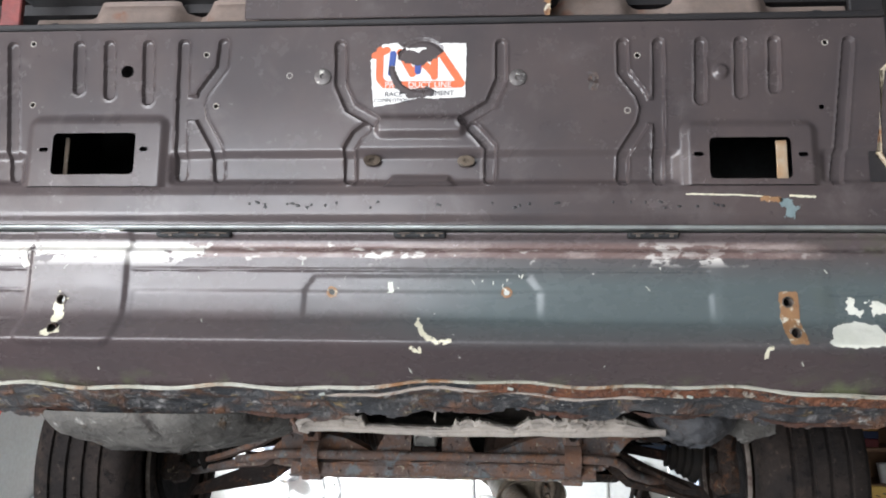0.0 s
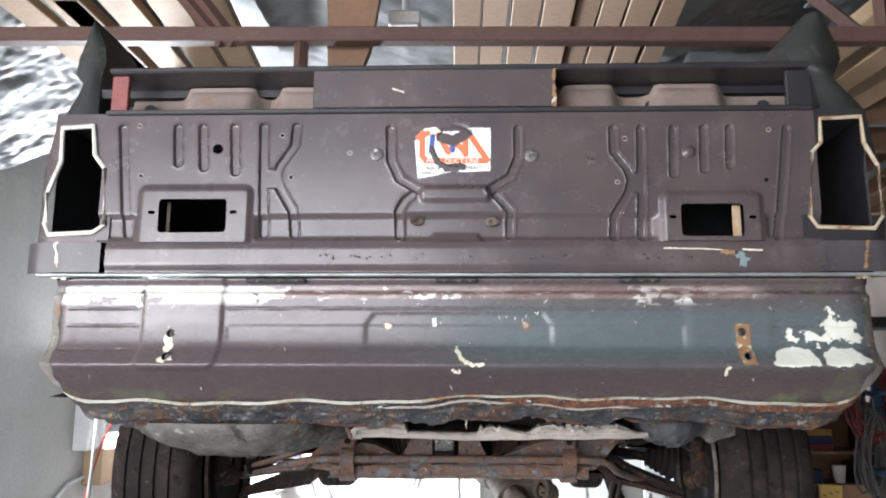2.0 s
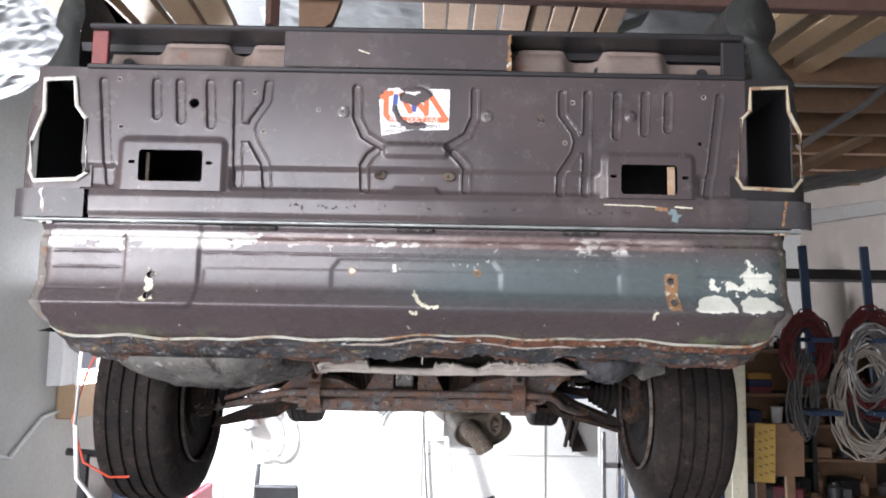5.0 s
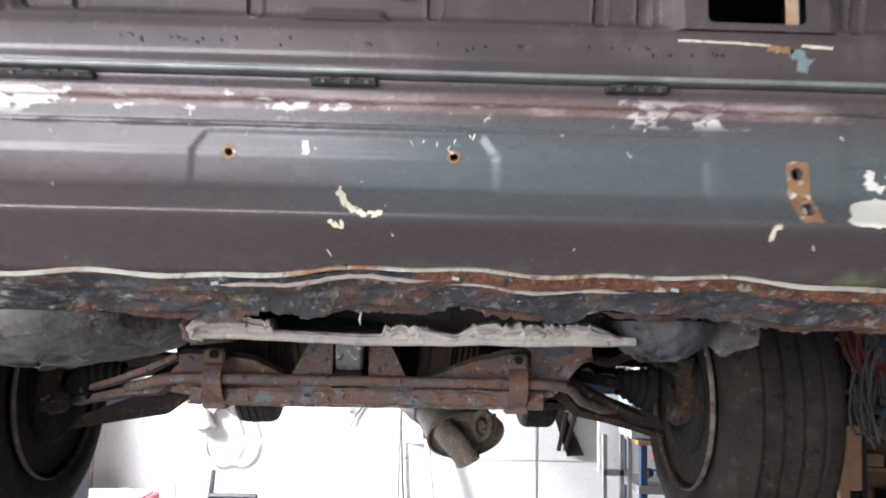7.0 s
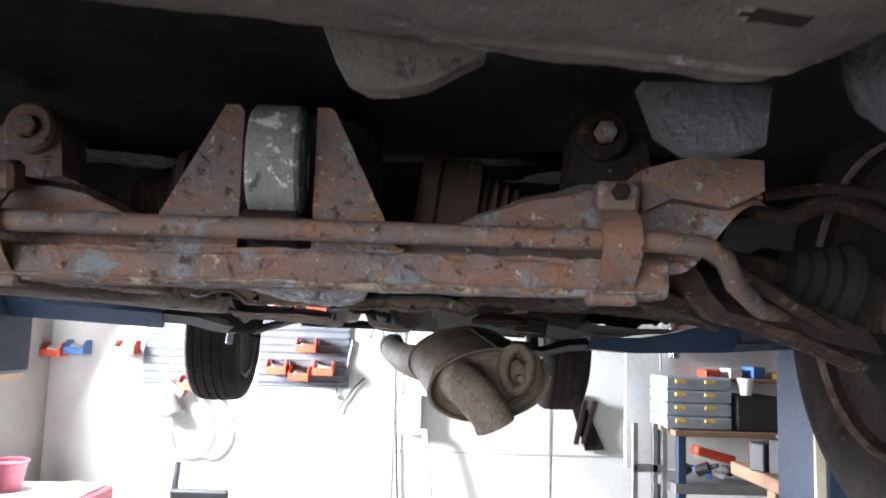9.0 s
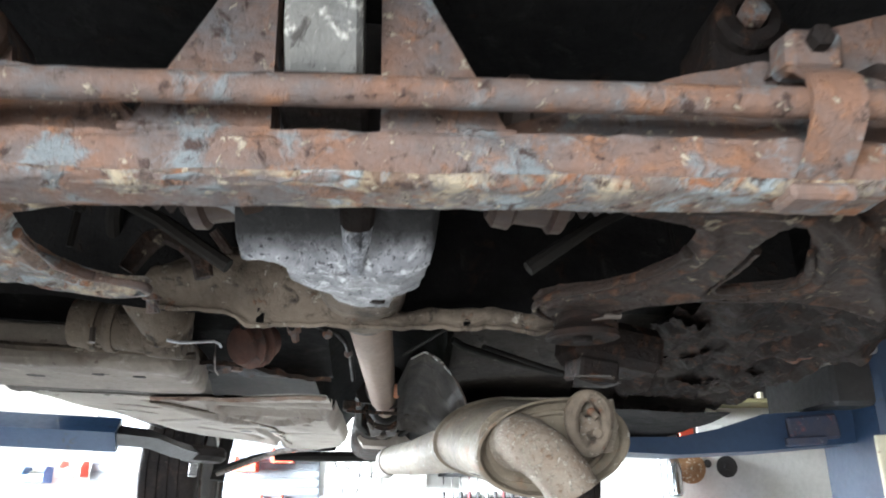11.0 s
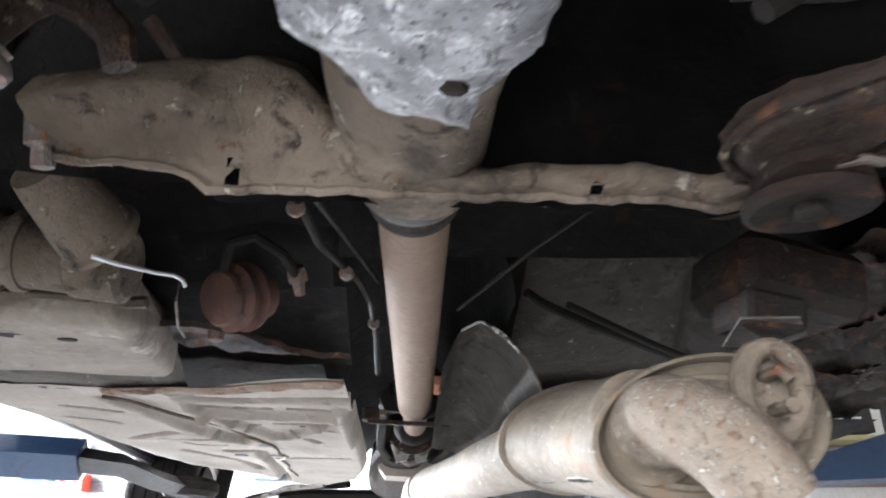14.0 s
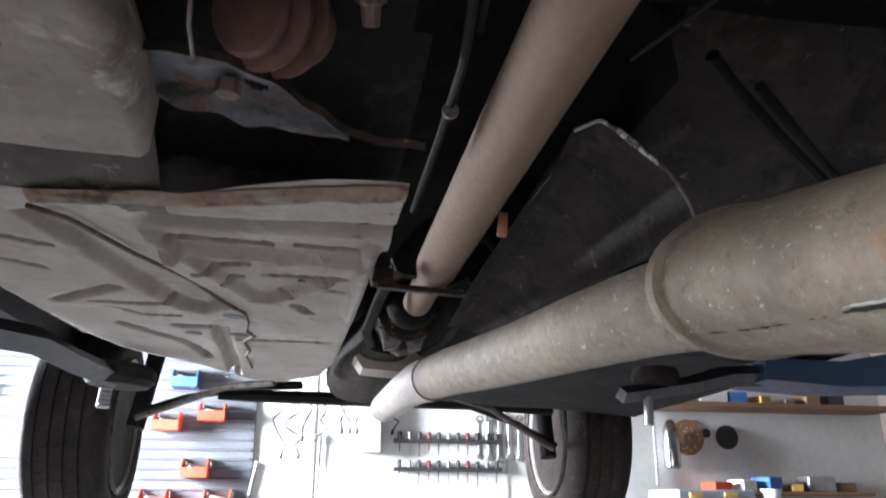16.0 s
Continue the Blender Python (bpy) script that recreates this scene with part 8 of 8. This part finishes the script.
b = part("wall_cable", Mesh().tube([(-0.03, Y1 - 0.02, 1.5), (-0.05, Y1 - 0.02, 0.9), (-0.03, Y1 - 0.02, 0.45), (0.0, Y1 - 0.02, 0.1)], 0.008, 8), BLACK)
tagged(b, "dark cord hanging on the wall", "cable", "wall cables")
b = part("socket_box", Mesh().box((0.05, Y1 - 0.05, 0.87), (0.15, 0.1, 0.26), bev=0.01), WHITE)
tagged(b, "cream electrical box on the wall", "electrical box")
b = part("white_pipe", Mesh().tube([(0.15, Y1 - 0.10, 0.78), (0.19, Y1 - 0.14, 0.4), (0.22, Y1 - 0.2, 0.0)], 0.02, 8), WHITE)
tagged(b, "white pipe leaning on the wall", "pipe")
b = part("wall_post", Mesh().box((0.226, Y1 - 0.06, 2.2), (0.115, 0.1, 1.6), bev=0.005), WALL_GREY)
tagged(b, "grey post against the wall", "post")
br = part("hanging_bracket", Mesh().prism([(1.12, 1.02), (1.20, 1.04), (1.37, 0.67), (1.24, 0.66)], "y", Y1 - 0.05, Y1 - 0.02).box((1.2, Y1 - 0.06, 0.85), (0.03, 0.03, 0.3), (0, 12, 0), 0.003).box((1.26, Y1 - 0.06, 0.85), (0.03, 0.03, 0.3), (0, 16, 0), 0.003), RUST_DARK)
tagged(br, "rusty slotted bracket hung on the wall", "bracket")
for z in (1.47, 1.32):
    b = part("tool_rail", Mesh().box((0.66, Y1 - 0.03, z), (0.60, 0.05, 0.022), bev=0.003), BLACK)
    tagged(b, "dark tool rail on the wall", "tool rail", "tool rails")
    for i in range(11):
        t = part("screwdriver", Mesh().lathe((0.39 + 0.054 * i, Y1 - 0.045, z + 0.036), (0, 0, -1), [(-0.012, 0.006), (-0.008, 0.012), (0.030, 0.011), (0.036, 0.006), (0.040, 0.003), (0.095 + 0.012 * (i % 3), 0.003)], 8), (BLACK, STEEL, BLACK, WINE_GRIP)[i % 4])
        tagged(t, "dark-handled screwdriver in the tool rail", "screwdriver", "screwdrivers on the wall")
for i in range(7):
    h = 0.20 + 0.015 * (i % 3)
    t = part("spanner", Mesh().box((0.84 + 0.058 * i, Y1 - 0.03, 1.49 - 0.01 * (i % 2)), (0.028, 0.010, h), (0, 2 * (i % 3) - 2, 0), 0.003).lathe((0.84 + 0.058 * i, Y1 - 0.030, 1.49 + h / 2), (0, 1, 0), [(-0.006, 0.014), (-0.006, 0.024), (0.006, 0.024), (0.006, 0.014), (-0.006, 0.014)], 12).box((0.84 + 0.058 * i, Y1 - 0.03, 1.49 - h / 2), (0.044, 0.011, 0.030), (0, 20, 0), 0.004), STEEL)
    tagged(t, "steel spanner hung on the wall", "spanner", "spanners on the wall")
wires = random.Random(9)
for i in range(9):
    x0 = -0.26 + 0.075 * i
    pts = [(x0, Y1 - 0.03, 1.70)] + [(x0 + wires.uniform(-0.05, 0.05), Y1 - 0.03 - 0.03 * wires.random(), 1.66 - 0.045 * k) for k in range(1, wires.randint(4, 7))]
    fine = [Vector(pts[k]).lerp(Vector(pts[k + 1]), w) for k in range(len(pts) - 1) for w in (0, 0.5)] + [Vector(pts[-1])]
    b = part("hanging_wire", Mesh().tube(fine, 0.005, 6).box((fine[-1][0], fine[-1][1], fine[-1][2] - 0.012), (0.016, 0.014, 0.028), (0, 15, 0), 0.003), (BLACK, CORD_DARK)[i % 2])
    tagged(b, "dark wire with a plug hanging on the wall", "wire", "hanging wires")
axes = Matrix.Translation((0.0, 0.01, -0.18))
wb = part("wall_board", Mesh().box((2.05, 5.735, 1.60), (1.46, 0.03, 1.50), bev=0.003), WALL)
tagged(wb, "off-white board behind the shelf rack", "board")
for x, z, r in ((1.700, 1.640, 0.085), (1.799, 1.661, 0.022), (1.908, 1.644, 0.058)):
    t = part("grinding_disc", Mesh().lathe((x, 5.712, z), (0, 1, 0), [(0, r * 0.10), (-0.004, r * 0.10), (-0.004, r * 0.28), (0, r * 0.3), (0.0, r), (0.008, r), (0.008, r * 0.8)], 32), MOUNT if r > 0.08 else BLACK)
    tagged(t, "round grinding disc hung on the white board", "disc", "discs on the wall")
t = part("spray_can", Mesh().lathe((1.585, 5.66, 1.49), (0, 0, 1), [(0, 0.030), (0.01, 0.040), (0.12, 0.042), (0.17, 0.036), (0.21, 0.026), (0.225, 0.012)], 24), surface("polished_steel", (0.6, 0.61, 0.63), (0.5, 0.51, 0.53), 10.0, (0.12, 0.25), 1.0))
tagged(t, "shiny steel canister on the white board", "canister")
ch = part("chain", Mesh().tube([(1.52 + 0.004 * (i % 2), 5.70, 1.74 - 0.012 * i) for i in range(28)], [0.009 if i % 2 else 0.004 for i in range(28)], 8), STEEL)
tagged(ch, "steel chain hanging on the white board", "chain")
b = part("shelf_board", Mesh().box((2.05, 5.60, 1.775), (1.3, 0.26, 0.022), bev=0.003), WOOD_DARK)
tagged(b, "timber shelf high on the wall", "shelf")
b = part("shelf_board", Mesh().box((2.10, 5.64, 1.38), (0.9, 0.18, 0.02), bev=0.003), WOOD_DARK)
tagged(b, "timber shelf high on the wall", "shelf")
for i in range(14):
    w, h = rng.uniform(0.06, 0.2), rng.uniform(0.05, 0.16)
    base, h = (1.786, h * 0.5) if i < 8 else (1.39, h * 0.6)
    t = part("box", Mesh().box((1.50 + 0.13 * (i if i < 8 else (i - 8) + 2.2), 5.60 if i < 8 else 5.64, base + h / 2), (w * 0.8, 0.12, h), (0, 0, rng.uniform(-15, 15)), 0.005), (BLACK, RED, WHITE, BLUE_PLASTIC, YELLOW, STEEL, WOOD_DARK)[i % 7])
    tagged(t, "small workshop box on a shelf", "box", "boxes on the shelves")
axes = LEVEL

# ---- shelf rack, bench and clutter ----
sh = thing("shelf_rack", (1.75, 5.5, 0), "dark blue metal shelf rack full of tools and boxes", "shelf rack")
for x in (1.52, 2.5):
    for y in (5.35, 5.75):
        part("upright", Mesh().box((x, y, 0.47), (0.045, 0.045, 0.94), bev=0.003), BLUE, sh)
for z in (0.35, 0.63, 0.92):
    part("shelf", Mesh().box((2.0, 5.55, z), (1.04, 0.46, 0.05 if z < 0.9 else 0.03), bev=0.003), STEEL if z < 0.9 else WOOD_DARK, sh)
ld = thing("step_frame", (1.33, 5.4, 0), "grey metal frame standing beside the rack", "metal frame")
for x in (1.29, 1.40, 1.45):
    part("upright", Mesh().box((x, 5.42, 0.48), (0.03, 0.03, 0.96), bev=0.003), STEEL, ld)
for z in (0.3, 0.72):
    part("rung", Mesh().box((1.36, 5.42, z), (0.16, 0.03, 0.04), bev=0.003), STEEL, ld)
CLEAR = surface("clear_plastic", (0.35, 0.40, 0.45), (0.28, 0.32, 0.37), 14.0, (0.2, 0.35))
for i, z in enumerate((0.94, 1.01, 1.08, 1.15)):
    o = thing("parts_organiser", (1.62, 5.5, z), "clear plastic parts organiser with yellow latches", "organiser", "stacked organisers")
    part("case", Mesh().box((1.62, 5.5, z + 0.034), (0.36, 0.3, 0.066), bev=0.008), CLEAR, o)
    for dx in (-0.1, 0.06):
        part("latch", Mesh().box((1.62 + dx, 5.345, z + 0.045), (0.06, 0.012, 0.02), bev=0.003), YELLOW, o)
o = part("tool_case", Mesh().box((1.95, 5.5, 1.03), (0.25, 0.3, 0.19), bev=0.01), BLACK)
tagged(o, "black plastic tool case on the rack", "tool case")
o = part("cup", Mesh().lathe((1.88, 5.36, 1.13), (0, 0, 1), [(0, 0.03), (0.09, 0.045)], 16), WHITE)
tagged(o, "white cup standing on the case", "cup")
tools = [BLACK, STEEL, BLACK, RED, BLUE_PLASTIC, STEEL, WHITE, BLACK]
for i in range(26):
    z = (0.665, 0.385)[i % 2]
    l, r = rng.uniform(0.08, 0.2), rng.uniform(0.015, 0.035)
    x = 1.58 + 0.034 * i
    t = part("hand_tool", Mesh().lathe((x, 5.42 + rng.uniform(0, 0.1), z + r), (rng.uniform(-1, 1), rng.uniform(-1, 1), 0.3), [(0, r * 0.6), (0.01, r), (l * 0.6, r), (l * 0.62, r * 0.4), (l, r * 0.35)], 10), tools[i % 8])
    tagged(t, "assorted hand tool lying on the rack", "tool", "tools on the rack")
o = part("red_case", Mesh().box((1.72, 5.42, 0.80), (0.22, 0.12, 0.05), (0, 14, 10), 0.01), RED)
tagged(o, "red power tool on the rack", "power tool")
for i in range(22):
    x, y = rng.uniform(0.35, 1.2), rng.uniform(5.6, 6.2)
    t = part("offcut", Mesh().box((x, y, 0.17 + 0.10 * rng.random()), (rng.uniform(0.05, 0.3), rng.uniform(0.04, 0.2), rng.uniform(0.02, 0.08)), (rng.uniform(-25, 25), rng.uniform(-30, 30), rng.uniform(0, 90)), 0.004), (WOOD, BLACK, STEEL, WOOD, BLACK)[i % 5])
    tagged(t, "loose offcut in a heap by the wall", "offcut", "heap by the wall")
o = part("pallet_box", Mesh().box((0.8, 5.9, 0.08), (1.1, 0.7, 0.16), bev=0.01), WOOD_DARK)
tagged(o, "dark low box under the heap", "box")
rb = thing("red_tool_cart", (-2.05, 5.75, 0), "red metal tool cart with a basket on top", "tool cart")
part("cabinet", Mesh().box((-2.0, 5.75, 0.22), (0.55, 0.5, 0.44), bev=0.01), surface("cart_red", (0.42, 0.06, 0.08), (0.36, 0.05, 0.07), 6.0, (0.35, 0.5)), rb)
part("tray", Mesh().box((-2.0, 5.75, 0.45), (0.48, 0.42, 0.02), bev=0.005), WHITE, rb)
part("basket", Mesh().tube([(-2.20 + 0.10 * math.cos(w), 5.68 + 0.10 * math.sin(w), 0.62) for w in spread(0, 6.3, 0.3)], 0.012, 8).lathe((-2.20, 5.68, 0.46), (0, 0, 1), [(0, 0.06), (0.0, 0.07), (0.15, 0.098)], 20), surface("pink_plastic", (0.55, 0.16, 0.21), (0.46, 0.12, 0.17), 6.0, (0.3, 0.5)), rb)
o = part("log", Mesh().lathe((-1.98, 6.2, 0.22), (0.45, -0.3, -0.15), [(-0.2, 0.13), (-0.18, 0.15), (0.2, 0.15), (0.21, 0.13)], 20), WOOD)
tagged(o, "brown cardboard drum lying by the wall", "drum")
o = part("drum_base", Mesh().lathe((-1.85, 6.15, 0.0), (0, 0, 1), [(0, 0.2), (0.14, 0.2), (0.15, 0.18)], 24), WOOD)
tagged(o, "brown round tub on the floor", "tub")
o = part("chair_frame", Mesh().box((-1.25, 6.2, 0.26), (0.36, 0.04, 0.3), (20, 0, 0), 0.03).tube([(-1.42, 6.1, 0.0), (-1.42, 6.25, 0.55)], 0.02, 8), BLACK)
tagged(o, "dark folding seat by the wall", "chair")
o = part("white_board", Mesh().box((-1.53, 6.2, 0.25), (0.07, 0.03, 0.5), (6, 8, 0), 0.004), WHITE)
tagged(o, "white offcut board leaning by the wall", "board")

# ---- right side ----
for x in (1.66, 1.93, 2.2):
    o = part("coil_hook", Mesh().box((x, 2.95, 1.70), (0.035, 0.02, 0.74), (0, -3, 0), 0.003).box((x, 2.90, 1.36), (0.14, 0.16, 0.02), bev=0.003).box((x, 2.90, 1.66), (0.10, 0.14, 0.02), bev=0.003), BLUE)
    tagged(o, "blue steel hook bar for cable coils", "hook", "coil hooks")


def coil(name, x, y, z, r, n, mt, label, seed, sag=0.35, wr=0.004, wide=0.75):
    """One long cable looped many times, no two loops alike."""
    pts = []
    for k in range(n * 14):
        w = 2 * math.pi * k / 14
        rr = r * (0.74 + 0.34 * noise.noise((k * 0.075, seed, 1)) + 0.10 * noise.noise((k * 0.45, seed, 2)))
        pts.append((x + rr * wide * math.cos(w) + 0.045 * noise.noise((k * 0.05, seed, 3)), y + 0.10 * noise.noise((k * 0.11, seed, 4)), z + rr * (1 + sag) * math.sin(w) + 0.05 * noise.noise((k * 0.06, seed, 5))))
    hook = min((1.66, 1.93, 2.2), key=lambda h: abs(h - x))
    pts = [(hook - 0.06 + 0.012 * k, 2.86 + 0.008 * k, 1.371) for k in range(9)] + [(hook + 0.01, 2.935, 1.40), (hook, 2.950, 1.46), (hook, 2.930, 1.52), (hook, 2.950, 1.56), (hook, 2.93, 1.60)] + pts
    o = part(name, Mesh().tube(pts, wr, 5), mt)
    return tagged(o, label, "cable coil", "hanging coils")


CORD_RED = surface("red_cord", (0.13, 0.024, 0.022), (0.07, 0.017, 0.017), 20.0, (0.5, 0.7), spec=0.25)
CORD_PALE = surface("pale_cord", (0.36, 0.32, 0.27), (0.25, 0.22, 0.19), 20.0, (0.5, 0.7), spec=0.25)
CORD_GREY = surface("grey_cord", (0.10, 0.095, 0.09), (0.05, 0.047, 0.045), 20.0, (0.5, 0.7), spec=0.25)
coil("cable_coil", 1.63, 2.92, 1.62, 0.15, 26, CORD_RED, "tangled dark red cable coil on a hook", 1, 0.2)
coil("cable_coil", 1.66, 2.97, 1.61, 0.13, 20, BLACK, "tangled black cable coil on a hook", 6, 0.3, 0.006)
coil("cable_coil", 1.62, 2.93, 1.42, 0.13, 14, CORD_GREY, "grey cables hanging in a loop from a hook", 7, 0.55, 0.005, 0.4)
coil("cable_coil", 1.90, 2.92, 1.58, 0.20, 20, CORD_RED, "tangled dark red cable coil on a hook", 2, 0.3)
coil("cable_coil", 1.88, 2.91, 1.41, 0.20, 18, CORD_PALE, "tangled pale rope coil on a hook", 3, 0.45, 0.0045, 0.85)
coil("cable_coil", 1.88, 2.88, 1.56, 0.15, 16, STEEL, "shiny chain looped on a hook", 4, 0.3, 0.005)
coil("cable_coil", 1.94, 2.98, 1.50, 0.22, 22, BLACK, "black cable bundle on a hook", 8, 0.4, 0.008)
coil("cable_coil", 2.16, 2.92, 1.55, 0.18, 18, CORD_RED, "tangled dark red cable coil on a hook", 5, 0.3)
o = part("timber_post", Mesh().box((1.385, 3.1, 0.8), (0.07, 0.1, 1.6), bev=0.004), CREAM)
tagged(o, "cream painted timber post", "post")
o = part("red_bracket", Mesh().box((1.385, 3.05, 1.64), (0.08, 0.05, 0.09), bev=0.004), RED)
tagged(o, "red bracket on the post", "bracket")
yb = thing("peg_board", (1.66, 3.33, 0.0), "yellow peg board with slots beside a brown board", "peg board")
part("board", Mesh().box((1.60, 3.30, 1.13), (0.092, 0.018, 0.27), (0, 2, -8), 0.003), YELLOW, yb)
part("back_board", Mesh().box((1.725, 3.34, 1.14), (0.15, 0.02, 0.25), (6, -1, -4), 0.003), WOOD_DARK, yb, "dark brown board")
for x in (1.60, 1.74):
    part("stand", Mesh().box((x, 3.36, 0.56), (0.04, 0.03, 1.12), bev=0.003), WOOD_DARK, yb)
for i in range(3):
    for j in range(6):
        part("slot", Mesh().box((1.575 + 0.026 * i, 3.294 - 0.004 * i, 1.03 + 0.038 * j + 0.008 * i), (0.015, 0.006, 0.004), (0, 20, -8), 0), BLACK, yb)
rack = thing("storage_rack", (2.05, 3.95, 0.83), "dark storage rack packed with workshop goods on the bench", "rack")
part("back_panel", Mesh().box((2.08, 4.10, 1.22), (1.0, 0.02, 0.78), bev=0.003), WOOD_DARK, rack)
for x in (1.59, 2.08, 2.57):
    part("upright", Mesh().box((x, 3.95, 1.22), (0.025, 0.28, 0.78), bev=0.003), BLACK, rack)
for z in (1.02, 1.20, 1.36, 1.595):
    part("shelf", Mesh().box((2.08, 3.95, z), (0.95, 0.27, 0.018), bev=0.002), WOOD_DARK, rack)
NAVY = surface("navy_plastic", (0.02, 0.035, 0.09), (0.015, 0.026, 0.07), 12.0, (0.5, 0.7))
OCHRE = surface("ochre_card", (0.36, 0.19, 0.03), (0.28, 0.15, 0.03), 14.0, (0.6, 0.8))
WINE = surface("dark_red_plastic", (0.14, 0.02, 0.025), (0.10, 0.016, 0.02), 14.0, (0.5, 0.7))
CARD = surface("worn_cardboard", (0.17, 0.115, 0.07), (0.12, 0.08, 0.05), 16.0, (0.7, 0.9))
for z0, h, mt, tint in ((1.369, 0.038, WINE, "dark red"), (1.408, 0.034, NAVY, "navy blue"), (1.443, 0.036, OCHRE, "ochre")):
    o = part("flat_box", Mesh().box((1.80, 3.87, z0 + h / 2), (0.13, 0.10, h), (0, 0, rng.uniform(-6, 6)), 0.004).box((1.80, 3.819, z0 + h / 2), (0.04, 0.003, h * 0.4), bev=0.001), mt)
    tagged(o, tint + " flat box stacked on the rack shelf", "box", "rack goods")
o = part("paper_cup", Mesh().lathe((1.90, 3.86, 1.211), (0, 0, 1), [(0, 0.025), (0.08, 0.034), (0.082, 0.036), (0.086, 0.034), (0.082, 0.032), (0.01, 0.024)], 20), WHITE)
tagged(o, "white paper cup on the rack shelf", "cup", "rack goods")
rk = random.Random(31)
for z0, room in ((0.832, 0.16), (1.03, 0.14), (1.21, 0.12), (1.37, 0.19), (1.606, 0.10)):
    x = 1.63 + 0.03 * rk.random()
    while x < 2.5:
        w, h = rk.uniform(0.05, 0.12), room * rk.uniform(0.35, 0.9)
        if not (z0 == 1.37 and x < 1.90) and not (z0 == 1.21 and 1.80 < x < 1.97):
            mt, tint = rk.choice(((BLACK, "black"), (BLACK, "black"), (CARD, "brown"), (WOOD_DARK, "dark brown"), (NAVY, "navy blue"), (CORD_GREY, "grey"), (WINE, "dark red")))
            if rk.random() < 0.5:
                o = part("goods_box", Mesh().box((x + w / 2, 3.90, z0 + h / 2), (w, 0.14, h), (0, 0, rk.uniform(-12, 12)), 0.005).box((x + w / 2, 3.90, z0 + h * 0.8), (w * 1.04, 0.145, h * 0.05), (0, 0, 0), 0.002), mt)
                tagged(o, tint + " box on the cluttered rack", "box", "rack goods")
            else:
                o = part("bottle", Mesh().lathe((x + w / 2, 3.88 + 0.03 * rk.random(), z0), (0, 0, 1), [(0, w * 0.38), (h * 0.08, w * 0.42), (h * 0.62, w * 0.42), (h * 0.78, w * 0.2), (h * 0.8, w * 0.16), (h * 0.98, w * 0.16), (h, w * 0.12)], 16), mt)
                tagged(o, tint + " bottle on the cluttered rack", "bottle", "rack goods")
        x += w + rk.uniform(0.01, 0.05)
o = part("work_bench", Mesh().box((2.35, 4.2, 0.80), (1.4, 1.6, 0.06), bev=0.005).box((1.8, 3.6, 0.38), (0.08, 0.08, 0.78), bev=0.004).box((2.9, 3.6, 0.38), (0.08, 0.08, 0.78), bev=0.004).box((1.8, 4.8, 0.38), (0.08, 0.08, 0.78), bev=0.004).box((2.9, 4.8, 0.38), (0.08, 0.08, 0.78), bev=0.004), WOOD_DARK)
tagged(o, "dark cluttered timber workbench", "workbench")
for i in range(60):
    x, y = rng.uniform(1.7, 2.9), rng.choice((rng.uniform(3.45, 3.72), rng.uniform(4.2, 4.9)))
    w, h = rng.uniform(0.04, 0.16), rng.uniform(0.03, 0.16)
    k = i % 9
    m = Mesh().box((x, y, 0.83 + h / 2), (w, rng.uniform(0.05, 0.2), h), (0, 0, rng.uniform(0, 90)), 0.006) if k % 3 else Mesh().lathe((x, y, 0.83), (0, 0, 1), [(0, w * 0.3), (h * 0.8, w * 0.3), (h * 0.9, w * 0.15), (h, w * 0.15)], 14)
    t = part("workshop_item", m, (BLACK, STEEL, BLACK, WOOD_DARK, BLACK, BLACK, WOOD_DARK, BLACK, WINE)[k])
    tagged(t, "assorted workshop item on the bench", "workshop item", "bench clutter")
axes = Matrix.Translation((0.0, 0.01, -0.19))
b = part("shelf_board", Mesh().box((2.15, 5.60, 1.985), (1.1, 0.24, 0.022), bev=0.003).box((1.70, 5.66, 1.95), (0.02, 0.12, 0.05), bev=0.002).box((2.60, 5.66, 1.95), (0.02, 0.12, 0.05), bev=0.002), surface("yellowish_shelf", (0.34, 0.31, 0.16), (0.26, 0.23, 0.12), 8.0, (0.6, 0.8)))
tagged(b, "yellowish shelf high on the white board", "shelf")
for x, mt, tint in ((1.80, RED, "red"), (1.87, WINE, "dark red"), (1.95, YELLOW, "yellow"), (2.04, CREAM, "cream")):
    o = part("small_tin", Mesh().lathe((x, 5.50, 1.997), (0, 0, 1), [(0, 0.022), (0.003, 0.024), (0.030, 0.024), (0.033, 0.020), (0.034, 0.006)], 14), mt)
    tagged(o, tint + " small tin on the high shelf", "tin", "tins on the shelf")
tl = part("tool_carton", Mesh().box((2.12, 5.60, 2.085), (0.44, 0.14, 0.165), (0, -4, 4), 0.004), BLACK)
tagged(tl, "dark printed carton on the high shelf", "carton")
for k, (dx, w) in enumerate(((0.0, 0.2), (0.04, 0.14))):
    part("print_bar", Mesh().box((2.17 + dx, 5.528 + 0.07 * dx, 2.120 - 0.04 * k), (w, 0.002, 0.014), (0, -4, 4), 0), WHITE, tl)
axes = LEVEL
